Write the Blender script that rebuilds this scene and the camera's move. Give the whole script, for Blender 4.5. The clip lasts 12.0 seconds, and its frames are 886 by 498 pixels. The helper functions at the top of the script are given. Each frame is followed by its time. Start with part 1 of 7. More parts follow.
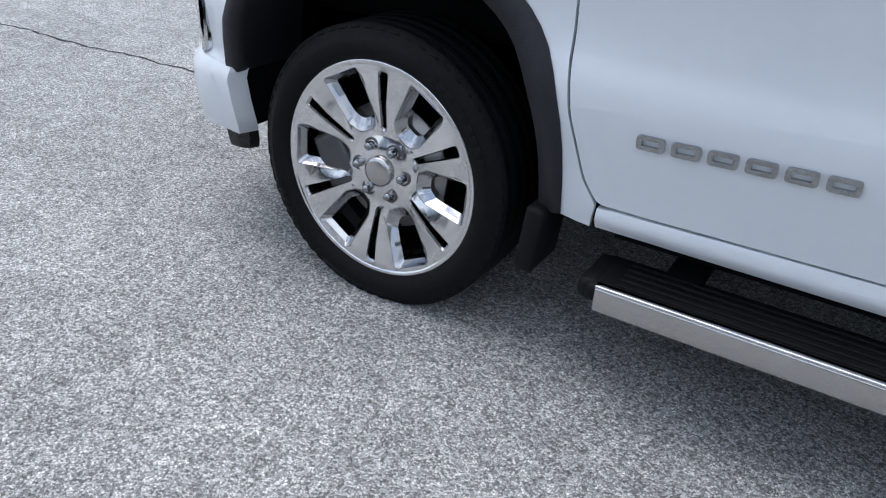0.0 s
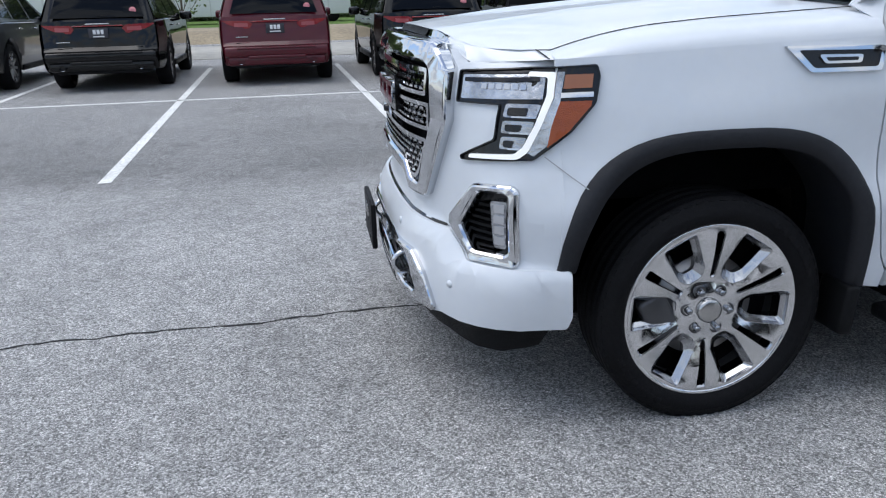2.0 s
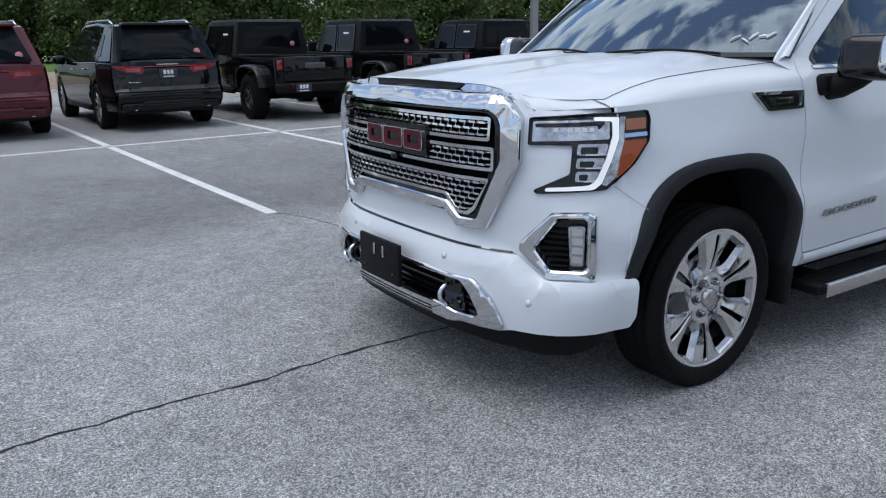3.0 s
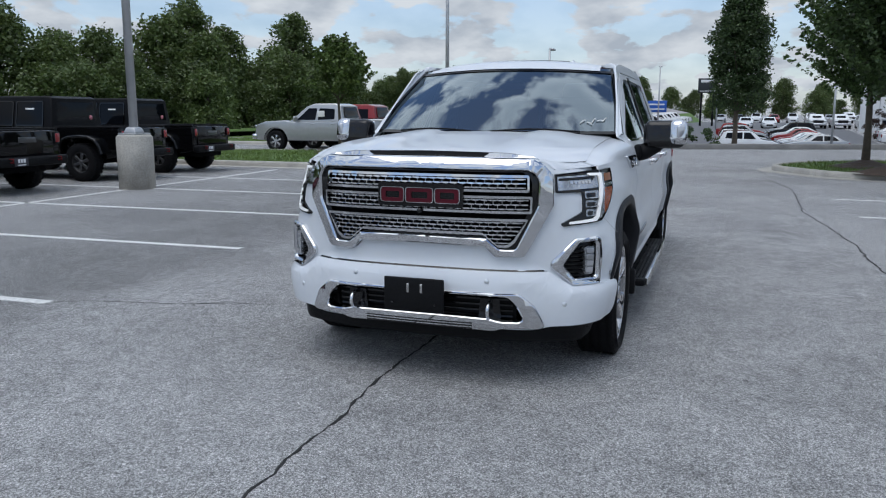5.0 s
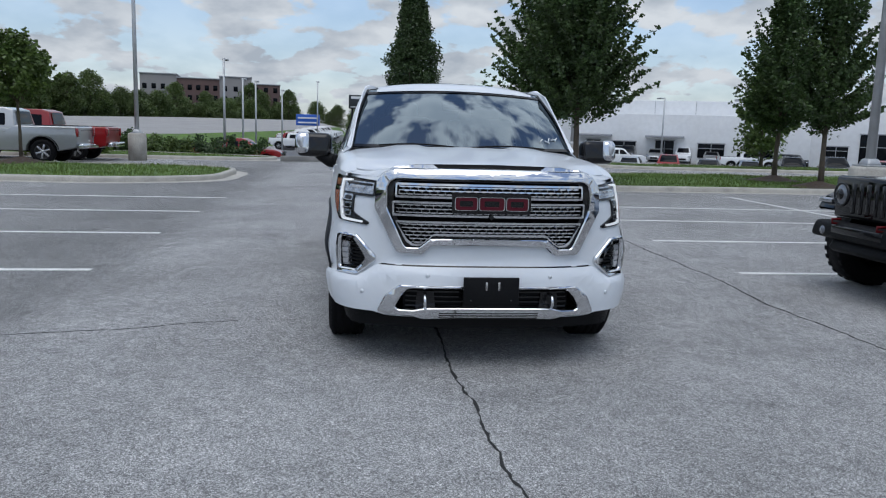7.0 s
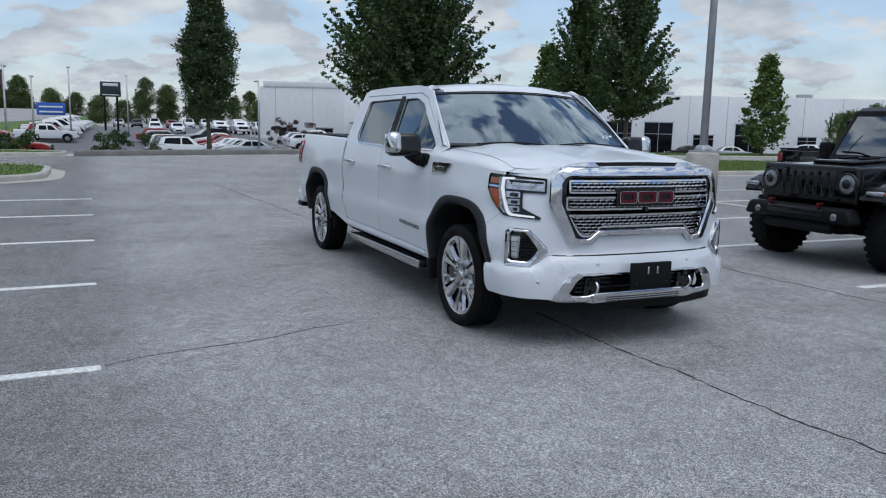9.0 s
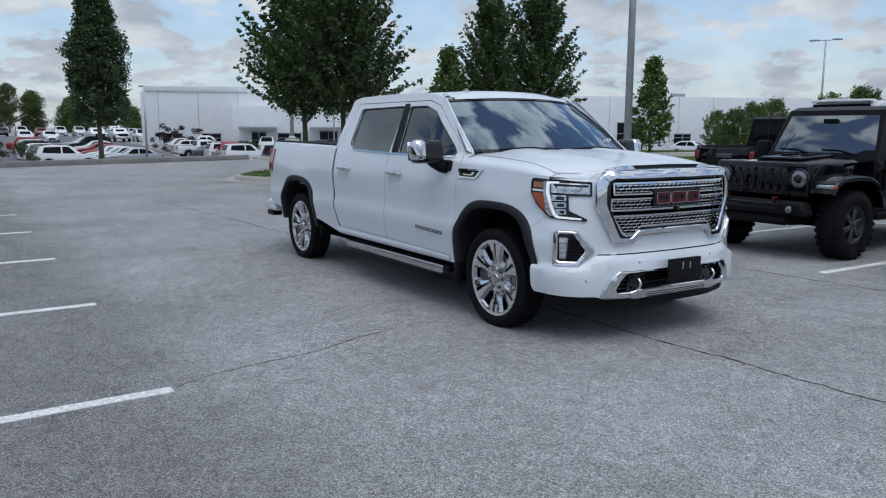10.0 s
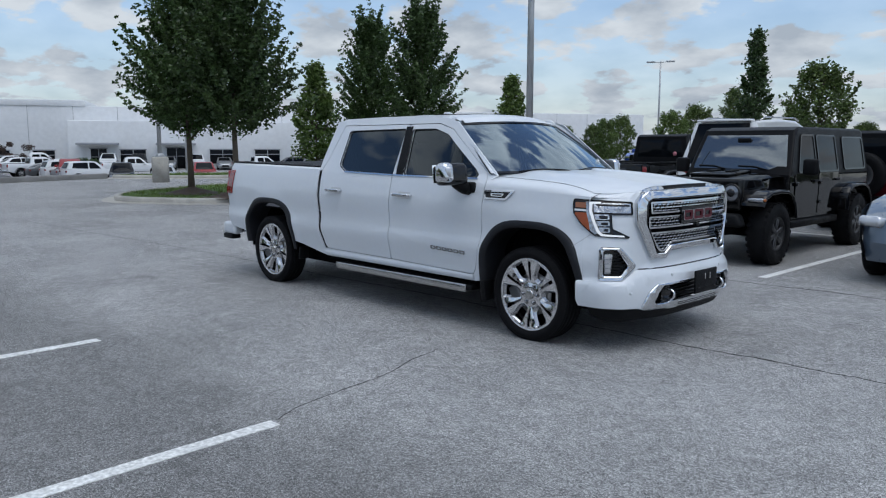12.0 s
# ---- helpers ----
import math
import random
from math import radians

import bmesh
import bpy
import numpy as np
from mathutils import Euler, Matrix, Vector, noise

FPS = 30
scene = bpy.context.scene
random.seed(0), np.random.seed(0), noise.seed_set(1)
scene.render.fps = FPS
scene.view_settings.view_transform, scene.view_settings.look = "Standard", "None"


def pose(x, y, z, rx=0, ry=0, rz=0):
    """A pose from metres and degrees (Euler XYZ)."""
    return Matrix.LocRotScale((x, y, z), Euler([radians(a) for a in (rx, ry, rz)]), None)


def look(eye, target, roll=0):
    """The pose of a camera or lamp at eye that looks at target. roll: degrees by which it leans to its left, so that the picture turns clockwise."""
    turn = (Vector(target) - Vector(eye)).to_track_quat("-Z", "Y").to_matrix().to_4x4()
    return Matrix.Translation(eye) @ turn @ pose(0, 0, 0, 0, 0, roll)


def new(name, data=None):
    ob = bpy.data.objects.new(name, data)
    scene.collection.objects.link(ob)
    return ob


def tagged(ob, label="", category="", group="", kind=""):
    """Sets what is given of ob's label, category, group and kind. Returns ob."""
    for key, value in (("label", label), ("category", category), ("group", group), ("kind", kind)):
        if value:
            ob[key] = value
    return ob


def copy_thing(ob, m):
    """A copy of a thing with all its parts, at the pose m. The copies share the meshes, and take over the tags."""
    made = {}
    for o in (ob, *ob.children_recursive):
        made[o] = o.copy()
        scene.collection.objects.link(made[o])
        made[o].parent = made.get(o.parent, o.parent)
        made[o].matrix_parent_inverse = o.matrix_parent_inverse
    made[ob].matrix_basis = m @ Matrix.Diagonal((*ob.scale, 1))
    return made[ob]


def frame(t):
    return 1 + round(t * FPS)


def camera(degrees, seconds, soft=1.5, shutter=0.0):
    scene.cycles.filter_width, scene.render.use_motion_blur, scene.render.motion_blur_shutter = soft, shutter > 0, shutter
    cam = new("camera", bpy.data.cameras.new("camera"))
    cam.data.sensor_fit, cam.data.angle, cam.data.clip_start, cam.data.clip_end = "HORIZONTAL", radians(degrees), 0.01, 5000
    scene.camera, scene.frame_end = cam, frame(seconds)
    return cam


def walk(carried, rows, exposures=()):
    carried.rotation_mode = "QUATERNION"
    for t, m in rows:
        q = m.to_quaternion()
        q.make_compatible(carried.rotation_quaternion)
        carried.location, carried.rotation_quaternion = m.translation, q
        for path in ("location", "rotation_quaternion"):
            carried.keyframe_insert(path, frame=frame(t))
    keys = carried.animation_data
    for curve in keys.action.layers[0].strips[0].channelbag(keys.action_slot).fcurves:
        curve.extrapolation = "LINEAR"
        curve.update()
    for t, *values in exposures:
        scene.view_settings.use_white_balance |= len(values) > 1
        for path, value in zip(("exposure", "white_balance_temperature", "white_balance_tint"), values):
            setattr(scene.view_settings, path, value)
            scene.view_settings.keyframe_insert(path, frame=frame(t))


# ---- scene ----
cam = camera(59.4, 12.0, 1.15)
PATH = [
    (0, (1.087, -2.467, 1.191), (0.206, -0.951, 0.23), 4.0),
    (0.5, (0.655, -2.74, 1.242), (0.124, -1.03, 0.352), 4.7),
    (1, (0.12, -2.942, 1.26), (-0.148, -1.117, 0.488), 1.4),
    (1.5, (-0.572, -3.073, 1.314), (-0.642, -1.204, 0.606), -1.1),
    (2, (-1.209, -3.081, 1.364), (-0.899, -1.204, 0.746), -1.4),
    (2.5, (-1.891, -2.973, 1.412), (-1.175, -1.192, 0.853), -1.1),
    (2.7, (-2.162, -2.93, 1.42), (-1.302, -1.211, 0.87), -1.1),
    (4.3, (-4.109, -2.102, 1.484), (-2.403, -1.119, 1.134), -0.7),
    (4.5, (-4.32, -1.928, 1.464), (-2.563, -1.037, 1.118), -0.6),
    (5, (-4.717, -1.483, 1.458), (-2.858, -0.829, 1.115), 0.1),
    (5.5, (-5.056, -0.937, 1.471), (-3.128, -0.526, 1.133), 0.6),
    (6, (-5.253, -0.443, 1.463), (-3.288, -0.261, 1.136), 1.1),
    (6.5, (-5.383, 0.171, 1.477), (-3.408, 0.132, 1.166), 1.5),
    (7, (-5.469, 0.808, 1.457), (-3.505, 0.578, 1.158), 1.7),
    (7.2, (-5.484, 1.072, 1.435), (-3.526, 0.78, 1.145), 1.7),
    (8.8, (-5.138, 3.16, 1.487), (-3.318, 2.393, 1.171), 1.4),
    (9, (-5.085, 3.385, 1.477), (-3.287, 2.566, 1.164), 1.3),
    (9.5, (-4.874, 3.966, 1.489), (-3.139, 3.02, 1.18), 0.8),
    (10, (-4.667, 4.412, 1.503), (-3.006, 3.341, 1.199), 0.3),
    (10.5, (-4.392, 4.803, 1.514), (-2.806, 3.622, 1.215), 0.0),
    (11, (-4.157, 5.11, 1.538), (-2.639, 3.84, 1.247), -0.1),
    (11.5, (-3.972, 5.334, 1.534), (-2.509, 3.999, 1.255), -0.2),
    (12, (-3.868, 5.651, 1.566), (-2.447, 4.269, 1.3), 0.1),
]
walk(cam, [(t, look(eye, target, roll)) for t, eye, target, roll in PATH],
     exposures=[(0.0, 1.06, 6520, 10), (1.5, 0.90, 6470, 10), (2.7, 0.58, 6360, 10), (4.5, 0.34, 6300, 9), (7.0, 0.30, 6320, 9), (12.0, 0.29, 6230, 8)])

# ---- sky and sun ----
SUN_UP, SUN_TURN = radians(68), radians(284)
world = bpy.data.worlds.new("sky")
scene.world = world
world.use_nodes = True


def build_sky(nt):
    nodes, links = nt.nodes, nt.links
    nodes.clear()
    out = nodes.new("ShaderNodeOutputWorld")
    back = nodes.new("ShaderNodeBackground")
    sky = nodes.new("ShaderNodeTexSky")
    sky.sky_type, sky.sun_disc = 'NISHITA', False
    sky.sun_elevation, sky.sun_rotation = SUN_UP, SUN_TURN
    sky.air_density, sky.dust_density, sky.ozone_density = 0.9, 0.9, 1.7
    co = nodes.new("ShaderNodeTexCoord")
    sep = nodes.new("ShaderNodeSeparateXYZ")
    links.new(co.outputs["Generated"], sep.inputs[0])
    # cloud deck: the direction is laid on a high plane, so that clouds shrink towards the horizon
    den = nodes.new("ShaderNodeMath")
    den.operation = 'ADD'
    den.inputs[1].default_value = 0.32
    absz = nodes.new("ShaderNodeMath")
    absz.operation = 'ABSOLUTE'
    links.new(sep.outputs[2], absz.inputs[0])
    links.new(absz.outputs[0], den.inputs[0])
    comb = nodes.new("ShaderNodeCombineXYZ")
    for k in range(2):
        d = nodes.new("ShaderNodeMath")
        d.operation = 'DIVIDE'
        links.new(sep.outputs[k], d.inputs[0])
        links.new(den.outputs[0], d.inputs[1])
        links.new(d.outputs[0], comb.inputs[k])
    n1 = nodes.new("ShaderNodeTexNoise")
    n1.inputs["Scale"].default_value, n1.inputs["Detail"].default_value, n1.inputs["Roughness"].default_value = 4.9, 12.0, 0.53
    n1.inputs["Distortion"].default_value = 0.1
    links.new(comb.outputs[0], n1.inputs["Vector"])
    cover = nodes.new("ShaderNodeValToRGB")
    cover.color_ramp.elements[0].position, cover.color_ramp.elements[1].position = 0.455, 0.53
    links.new(n1.outputs["Fac"], cover.inputs[0])
    # shading inside the clouds: thick parts are grey below, thin rims bright
    n2 = nodes.new("ShaderNodeTexNoise")
    n2.inputs["Scale"].default_value, n2.inputs["Detail"].default_value = 5.2, 9.0
    links.new(comb.outputs[0], n2.inputs["Vector"])
    tone = nodes.new("ShaderNodeValToRGB")
    tone.color_ramp.elements[0].position, tone.color_ramp.elements[0].color = 0.38, (5.2, 5.45, 5.75, 1)
    tone.color_ramp.elements[1].position, tone.color_ramp.elements[1].color = 0.64, (3.2, 3.55, 4.05, 1)
    links.new(n2.outputs["Fac"], tone.inputs[0])
    mix = nodes.new("ShaderNodeMix")
    mix.data_type = 'RGBA'
    # pale bank of distant cloud that closes towards the horizon
    bank = nodes.new("ShaderNodeMapRange")
    bank.inputs["From Min"].default_value, bank.inputs["From Max"].default_value = 0.02, 0.24
    bank.inputs["To Min"].default_value, bank.inputs["To Max"].default_value = 0.6, 0.0
    links.new(absz.outputs[0], bank.inputs["Value"])
    top = nodes.new("ShaderNodeMath")
    top.operation = 'MAXIMUM'
    links.new(cover.outputs[0], top.inputs[0])
    links.new(bank.outputs[0], top.inputs[1])
    links.new(top.outputs[0], mix.inputs["Factor"])
    links.new(sky.outputs[0], mix.inputs["A"])
    # clouds high up stand nearer the sun and are brighter
    high = nodes.new("ShaderNodeMath")
    high.operation = 'POWER'
    high.inputs[1].default_value = 1.6
    links.new(absz.outputs[0], high.inputs[0])
    gain = nodes.new("ShaderNodeMath")
    gain.operation = 'MULTIPLY_ADD'
    gain.inputs[1].default_value, gain.inputs[2].default_value = 1.3, 0.78
    links.new(high.outputs[0], gain.inputs[0])
    lit = nodes.new("ShaderNodeVectorMath")
    lit.operation = 'SCALE'
    links.new(tone.outputs[0], lit.inputs[0])
    links.new(gain.outputs[0], lit.inputs["Scale"])
    links.new(lit.outputs[0], mix.inputs["B"])
    links.new(mix.outputs["Result"], back.inputs["Color"])
    back.inputs["Strength"].default_value = 0.125
    links.new(back.outputs[0], out.inputs["Surface"])


build_sky(world.node_tree)
sun = new("sun", bpy.data.lights.new("sun", 'SUN'))
sun.data.energy, sun.data.angle, sun.data.color = 0.85, radians(50), (1.0, 0.97, 0.93)
SUN_FROM = Vector((math.sin(SUN_TURN) * math.cos(SUN_UP), math.cos(SUN_TURN) * math.cos(SUN_UP), math.sin(SUN_UP)))
sun.matrix_world = look(SUN_FROM * 60, (0, 0, 0))

# ---- materials ----
MATS = {}


def mat(name, color=(0.5, 0.5, 0.5), rough=0.5, metal=0.0, coat=0.0, spec=0.5, var=0.0, scale=8.0, fine=0.0, bump=0.0, bump_scale=60.0,
        emit=0.0, island=False, dirt=None, coat_rough=0.03):
    """A principled material: colour varied at two scales, fine relief, clear coat."""
    if name in MATS:
        return MATS[name]
    m = bpy.data.materials.new(name)
    m.use_nodes = True
    nt = m.node_tree
    n, l = nt.nodes, nt.links
    b = n["Principled BSDF"]
    b.inputs["Base Color"].default_value = (*color, 1)
    b.inputs["Roughness"].default_value, b.inputs["Metallic"].default_value = rough, metal
    b.inputs["Coat Weight"].default_value, b.inputs["Coat Roughness"].default_value = coat, coat_rough
    b.inputs["Specular IOR Level"].default_value = spec
    if emit:
        b.inputs["Emission Color"].default_value, b.inputs["Emission Strength"].default_value = (*color, 1), emit
    co = n.new("ShaderNodeTexCoord")
    if var or fine:
        a = n.new("ShaderNodeTexNoise")
        a.inputs["Scale"].default_value, a.inputs["Detail"].default_value = scale, 4
        l.new(co.outputs["Object"], a.inputs["Vector"])
        c = n.new("ShaderNodeTexNoise")
        c.inputs["Scale"].default_value, c.inputs["Detail"].default_value = scale * 14, 2
        l.new(co.outputs["Object"], c.inputs["Vector"])
        mr = n.new("ShaderNodeMapRange")
        mr.inputs["From Min"].default_value, mr.inputs["From Max"].default_value = 0.3, 0.7
        mr.inputs["To Min"].default_value, mr.inputs["To Max"].default_value = 1 - var, 1 + var
        l.new(a.outputs["Fac"], mr.inputs["Value"])
        mf = n.new("ShaderNodeMapRange")
        mf.inputs["From Min"].default_value, mf.inputs["From Max"].default_value = 0.3, 0.7
        mf.inputs["To Min"].default_value, mf.inputs["To Max"].default_value = 1 - fine, 1 + fine
        l.new(c.outputs["Fac"], mf.inputs["Value"])
        mul = n.new("ShaderNodeMath")
        mul.operation = 'MULTIPLY'
        l.new(mr.outputs[0], mul.inputs[0])
        l.new(mf.outputs[0], mul.inputs[1])
        last = mul.outputs[0]
        if island:
            geo = n.new("ShaderNodeNewGeometry")
            mi = n.new("ShaderNodeMapRange")
            mi.inputs["To Min"].default_value, mi.inputs["To Max"].default_value = 0.6, 1.45
            l.new(geo.outputs["Random Per Island"], mi.inputs["Value"])
            m2 = n.new("ShaderNodeMath")
            m2.operation = 'MULTIPLY'
            l.new(last, m2.inputs[0])
            l.new(mi.outputs[0], m2.inputs[1])
            last = m2.outputs[0]
        sc = n.new("ShaderNodeVectorMath")
        sc.operation = 'SCALE'
        sc.inputs[0].default_value = color
        l.new(last, sc.inputs["Scale"])
        l.new(sc.outputs[0], b.inputs["Base Color"])
        rr = n.new("ShaderNodeMath")
        rr.operation = 'MULTIPLY'
        rr.inputs[1].default_value = rough
        l.new(mr.outputs[0], rr.inputs[0])
        l.new(rr.outputs[0], b.inputs["Roughness"])
    if bump:
        nb = n.new("ShaderNodeTexNoise")
        nb.inputs["Scale"].default_value, nb.inputs["Detail"].default_value = bump_scale, 4
        l.new(co.outputs["Object"], nb.inputs["Vector"])
        bp = n.new("ShaderNodeBump")
        bp.inputs["Strength"].default_value, bp.inputs["Distance"].default_value = min(1.0, bump), 0.01
        l.new(nb.outputs["Fac"], bp.inputs["Height"])
        l.new(bp.outputs[0], b.inputs["Normal"])
    MATS[name] = m
    return m


def glass(name, tint, gloss=(1, 1, 1), base=0.09):
    """A thin pane: tinted see-through body with a mirror-like face that grows with the angle."""
    if name in MATS:
        return MATS[name]
    m = bpy.data.materials.new(name)
    m.use_nodes = True
    n, l = m.node_tree.nodes, m.node_tree.links
    n.clear()
    out, mix = n.new("ShaderNodeOutputMaterial"), n.new("ShaderNodeMixShader")
    tr, gl, lw = n.new("ShaderNodeBsdfTransparent"), n.new("ShaderNodeBsdfGlossy"), n.new("ShaderNodeLayerWeight")
    tr.inputs[0].default_value = (*tint, 1)
    gl.inputs["Color"].default_value, gl.inputs["Roughness"].default_value = (*gloss, 1), 0.01
    lw.inputs[0].default_value = 0.5
    pw = n.new("ShaderNodeMath")
    pw.operation = 'POWER'
    pw.inputs[1].default_value = 3.2
    l.new(lw.outputs["Facing"], pw.inputs[0])
    boost = n.new("ShaderNodeMath")
    boost.operation = 'MULTIPLY_ADD'
    boost.inputs[1].default_value, boost.inputs[2].default_value = 0.9, base
    boost.use_clamp = True
    l.new(pw.outputs[0], boost.inputs[0])
    l.new(boost.outputs[0], mix.inputs[0])
    l.new(tr.outputs[0], mix.inputs[1])
    l.new(gl.outputs[0], mix.inputs[2])
    l.new(mix.outputs[0], out.inputs[0])
    MATS[name] = m
    return m


WHITE = mat("white pearl paint", (0.66, 0.69, 0.725), 0.32, 0.0, 0.5, coat_rough=0.04, var=0.012, scale=2.0, fine=0.01)
CHROME = mat("chrome", (0.66, 0.67, 0.69), 0.05, 1.0, var=0.02)
SATIN = mat("satin steel", (0.50, 0.495, 0.485), 0.24, 1.0, var=0.015, scale=4)
ALLOY = mat("polished alloy", (0.74, 0.74, 0.75), 0.12, 1.0, var=0.05, scale=14)
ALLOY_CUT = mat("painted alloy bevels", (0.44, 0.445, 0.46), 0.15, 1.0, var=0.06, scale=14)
# dark copy of the alloy: shade inside the rim is in the colour
ALLOY_SHADED = mat("alloy darkened as in shade", (0.10, 0.10, 0.105), 0.45, 0.7, var=0.2)
BLACK = mat("grained black plastic", (0.006, 0.0063, 0.0072), 0.5, spec=0.13, var=0.2, scale=5, fine=0.15, bump=0.25, bump_scale=400)
GLOSS_BLACK = mat("gloss black", (0.005, 0.005, 0.006), 0.12, spec=0.35, coat=0.2)
RUBBER = mat("tyre rubber", (0.007, 0.007, 0.008), 0.65, spec=0.11, var=0.25, scale=6, fine=0.2, bump=0.3, bump_scale=180)
DARK = mat("dark underside", (0.004, 0.004, 0.005), 0.9, spec=0.1, var=0.3)
CABIN = mat("dark cabin trim", (0.02, 0.02, 0.022), 0.7, var=0.2, bump=0.2, bump_scale=200)
FLARE = mat("faded black flare plastic", (0.015, 0.016, 0.020), 0.5, spec=0.3, var=0.2, scale=5, fine=0.15, bump=0.25, bump_scale=400)
BADGE = mat("badge chrome", (0.36, 0.37, 0.38), 0.10, 1.0, var=0.1)
RED = mat("badge red", (0.075, 0.002, 0.010), 0.4, spec=0.25, coat=0.08, var=0.05)
AMBER = mat("amber reflector", (0.29, 0.052, 0.005), 0.2, spec=0.4, coat=0.5, var=0.12, scale=30, bump=0.4, bump_scale=260)
TAIL = mat("red lens", (0.22, 0.004, 0.008), 0.2, coat=0.9, var=0.1, scale=25)
LAMP_IN = mat("lamp inside", (0.42, 0.43, 0.45), 0.16, 0.85, coat=0.5, var=0.35, scale=18, bump=0.35, bump_scale=45)
DRL = mat("daylight running strip", (0.74, 0.75, 0.76), 0.2, emit=0.26, coat=0.6)
GLASS = glass("tinted cab glass", (0.035, 0.042, 0.048), (0.85, 0.94, 1.0), base=0.045)
SCREEN = glass("windscreen glass", (0.13, 0.16, 0.18), (0.80, 0.92, 1.0), base=0.19)
MIRROR = mat("mirror glass", (0.85, 0.86, 0.88), 0.02, 1.0)


# ---- building blocks ----
def thing(name, label, category, group="", kind="", m=None):
    ob = tagged(new(name), label, category, group, kind)
    if m is not None:
        ob.matrix_world = m
    return ob


def part(name, bm, material, parent, label="", smooth=True, kind=""):
    me = bpy.data.meshes.new(name)
    if smooth:
        for f in bm.faces:
            f.smooth = True
    bm.to_mesh(me)
    bm.free()
    me.materials.append(material)
    ob = new(name, me)
    ob.parent = parent
    if label:
        ob["label"] = label
    if kind:
        ob["kind"] = kind
    return ob


def solo(name, bm, material, label, category, group="", kind="", smooth=True):
    ob = part(name, bm, material, None, "", smooth)
    return tagged(ob, label, category, group, kind)


def pl(pts, x):
    """A piecewise straight line through pts at x."""
    if x <= pts[0][0]:
        return pts[0][1]
    for (a, b), (c, d) in zip(pts, pts[1:]):
        if x <= c:
            return b + (d - b) * (x - a) / (c - a)
    return pts[-1][1]


def soft(pts, x, w=0.05):
    """pl, smoothed over a width w."""
    return (pl(pts, x - w) + 2 * pl(pts, x - w / 2) + 2 * pl(pts, x) + 2 * pl(pts, x + w / 2) + pl(pts, x + w)) / 8


def rounded(pts, r=0.02, n=4):
    """A polygon with rounded corners."""
    out = []
    k = len(pts)
    for i in range(k):
        p, a, b = Vector(pts[i]), Vector(pts[i - 1]), Vector(pts[(i + 1) % k])
        da, db = (a - p), (b - p)
        ra = min(r, da.length * 0.45, db.length * 0.45)
        pa, pb = p + da.normalized() * ra, p + db.normalized() * ra
        for j in range(n + 1):
            t = j / n
            out.append(tuple(pa * (1 - t) ** 2 + p * 2 * t * (1 - t) + pb * t * t))
    return out


def sheet(outline, holes, fmap, step=0.05, top=0.0, rim=0.012, flip=False, into=None):
    """A panel: the polygon outline less its holes, cut into a grid, laid on fmap(u, v, d), with a rim turned in by rim."""
    bm = bmesh.new()
    edges = []
    for loop in (outline, *holes):
        vs = [bm.verts.new((p[0], p[1], 0)) for p in loop]
        edges += [bm.edges.new((vs[i - 1], vs[i])) for i in range(len(vs))]
    bmesh.ops.triangle_fill(bm, edges=edges, use_beauty=True, use_dissolve=False)
    for axis in (0, 1):
        lo, hi = min(p[axis] for p in outline), max(p[axis] for p in outline)
        st = step[axis] if isinstance(step, tuple) else step
        no = (1, 0, 0) if axis == 0 else (0, 1, 0)
        k = math.floor(lo / st) + 1
        while k * st < hi - 1e-5:
            co = (k * st, 0, 0) if axis == 0 else (0, k * st, 0)
            bmesh.ops.bisect_plane(bm, geom=bm.verts[:] + bm.edges[:] + bm.faces[:], plane_co=co, plane_no=no, dist=1e-5)
            k += 1
    bmesh.ops.recalc_face_normals(bm, faces=bm.faces)
    flat = {v: (v.co.x, v.co.y) for v in bm.verts}
    border = [e for e in bm.edges if e.is_boundary]
    for v, (a, b) in flat.items():
        v.co = fmap(a, b, top)
    if rim:
        low = {}
        for e in border:
            for v in e.verts:
                if v not in low:
                    low[v] = bm.verts.new(fmap(*flat[v], top - rim))
        for e in border:
            a, b = e.verts
            bm.faces.new((a, b, low[b], low[a]))
            e.smooth = False
        bmesh.ops.recalc_face_normals(bm, faces=bm.faces)
    if flip:
        bmesh.ops.reverse_faces(bm, faces=bm.faces)
    if into is not None:
        add(into, bm)
        return into
    return bm


def add(bm, other):
    """Moves other's geometry into bm."""
    me = bpy.data.meshes.new("tmp")
    other.to_mesh(me)
    other.free()
    bm.from_mesh(me)
    bpy.data.meshes.remove(me)
    return bm


def box(size, at=(0, 0, 0), bevel=0.0, rot=None, seg=2, taper=None, into=None):
    bm = bmesh.new()
    bmesh.ops.create_cube(bm, size=1)
    for v in bm.verts:
        v.co = Vector((v.co.x * size[0], v.co.y * size[1], v.co.z * size[2]))
        if taper and v.co.z > 0:
            v.co.x *= taper[0]
            v.co.y *= taper[1]
    if bevel:
        bmesh.ops.bevel(bm, geom=bm.edges[:], offset=bevel, segments=seg, affect='EDGES', profile=0.5)
    m = Matrix.Translation(at)
    if rot:
        m = m @ Euler([radians(a) for a in rot]).to_matrix().to_4x4()
    bm.transform(m)
    if into is not None:
        return add(into, bm)
    return bm


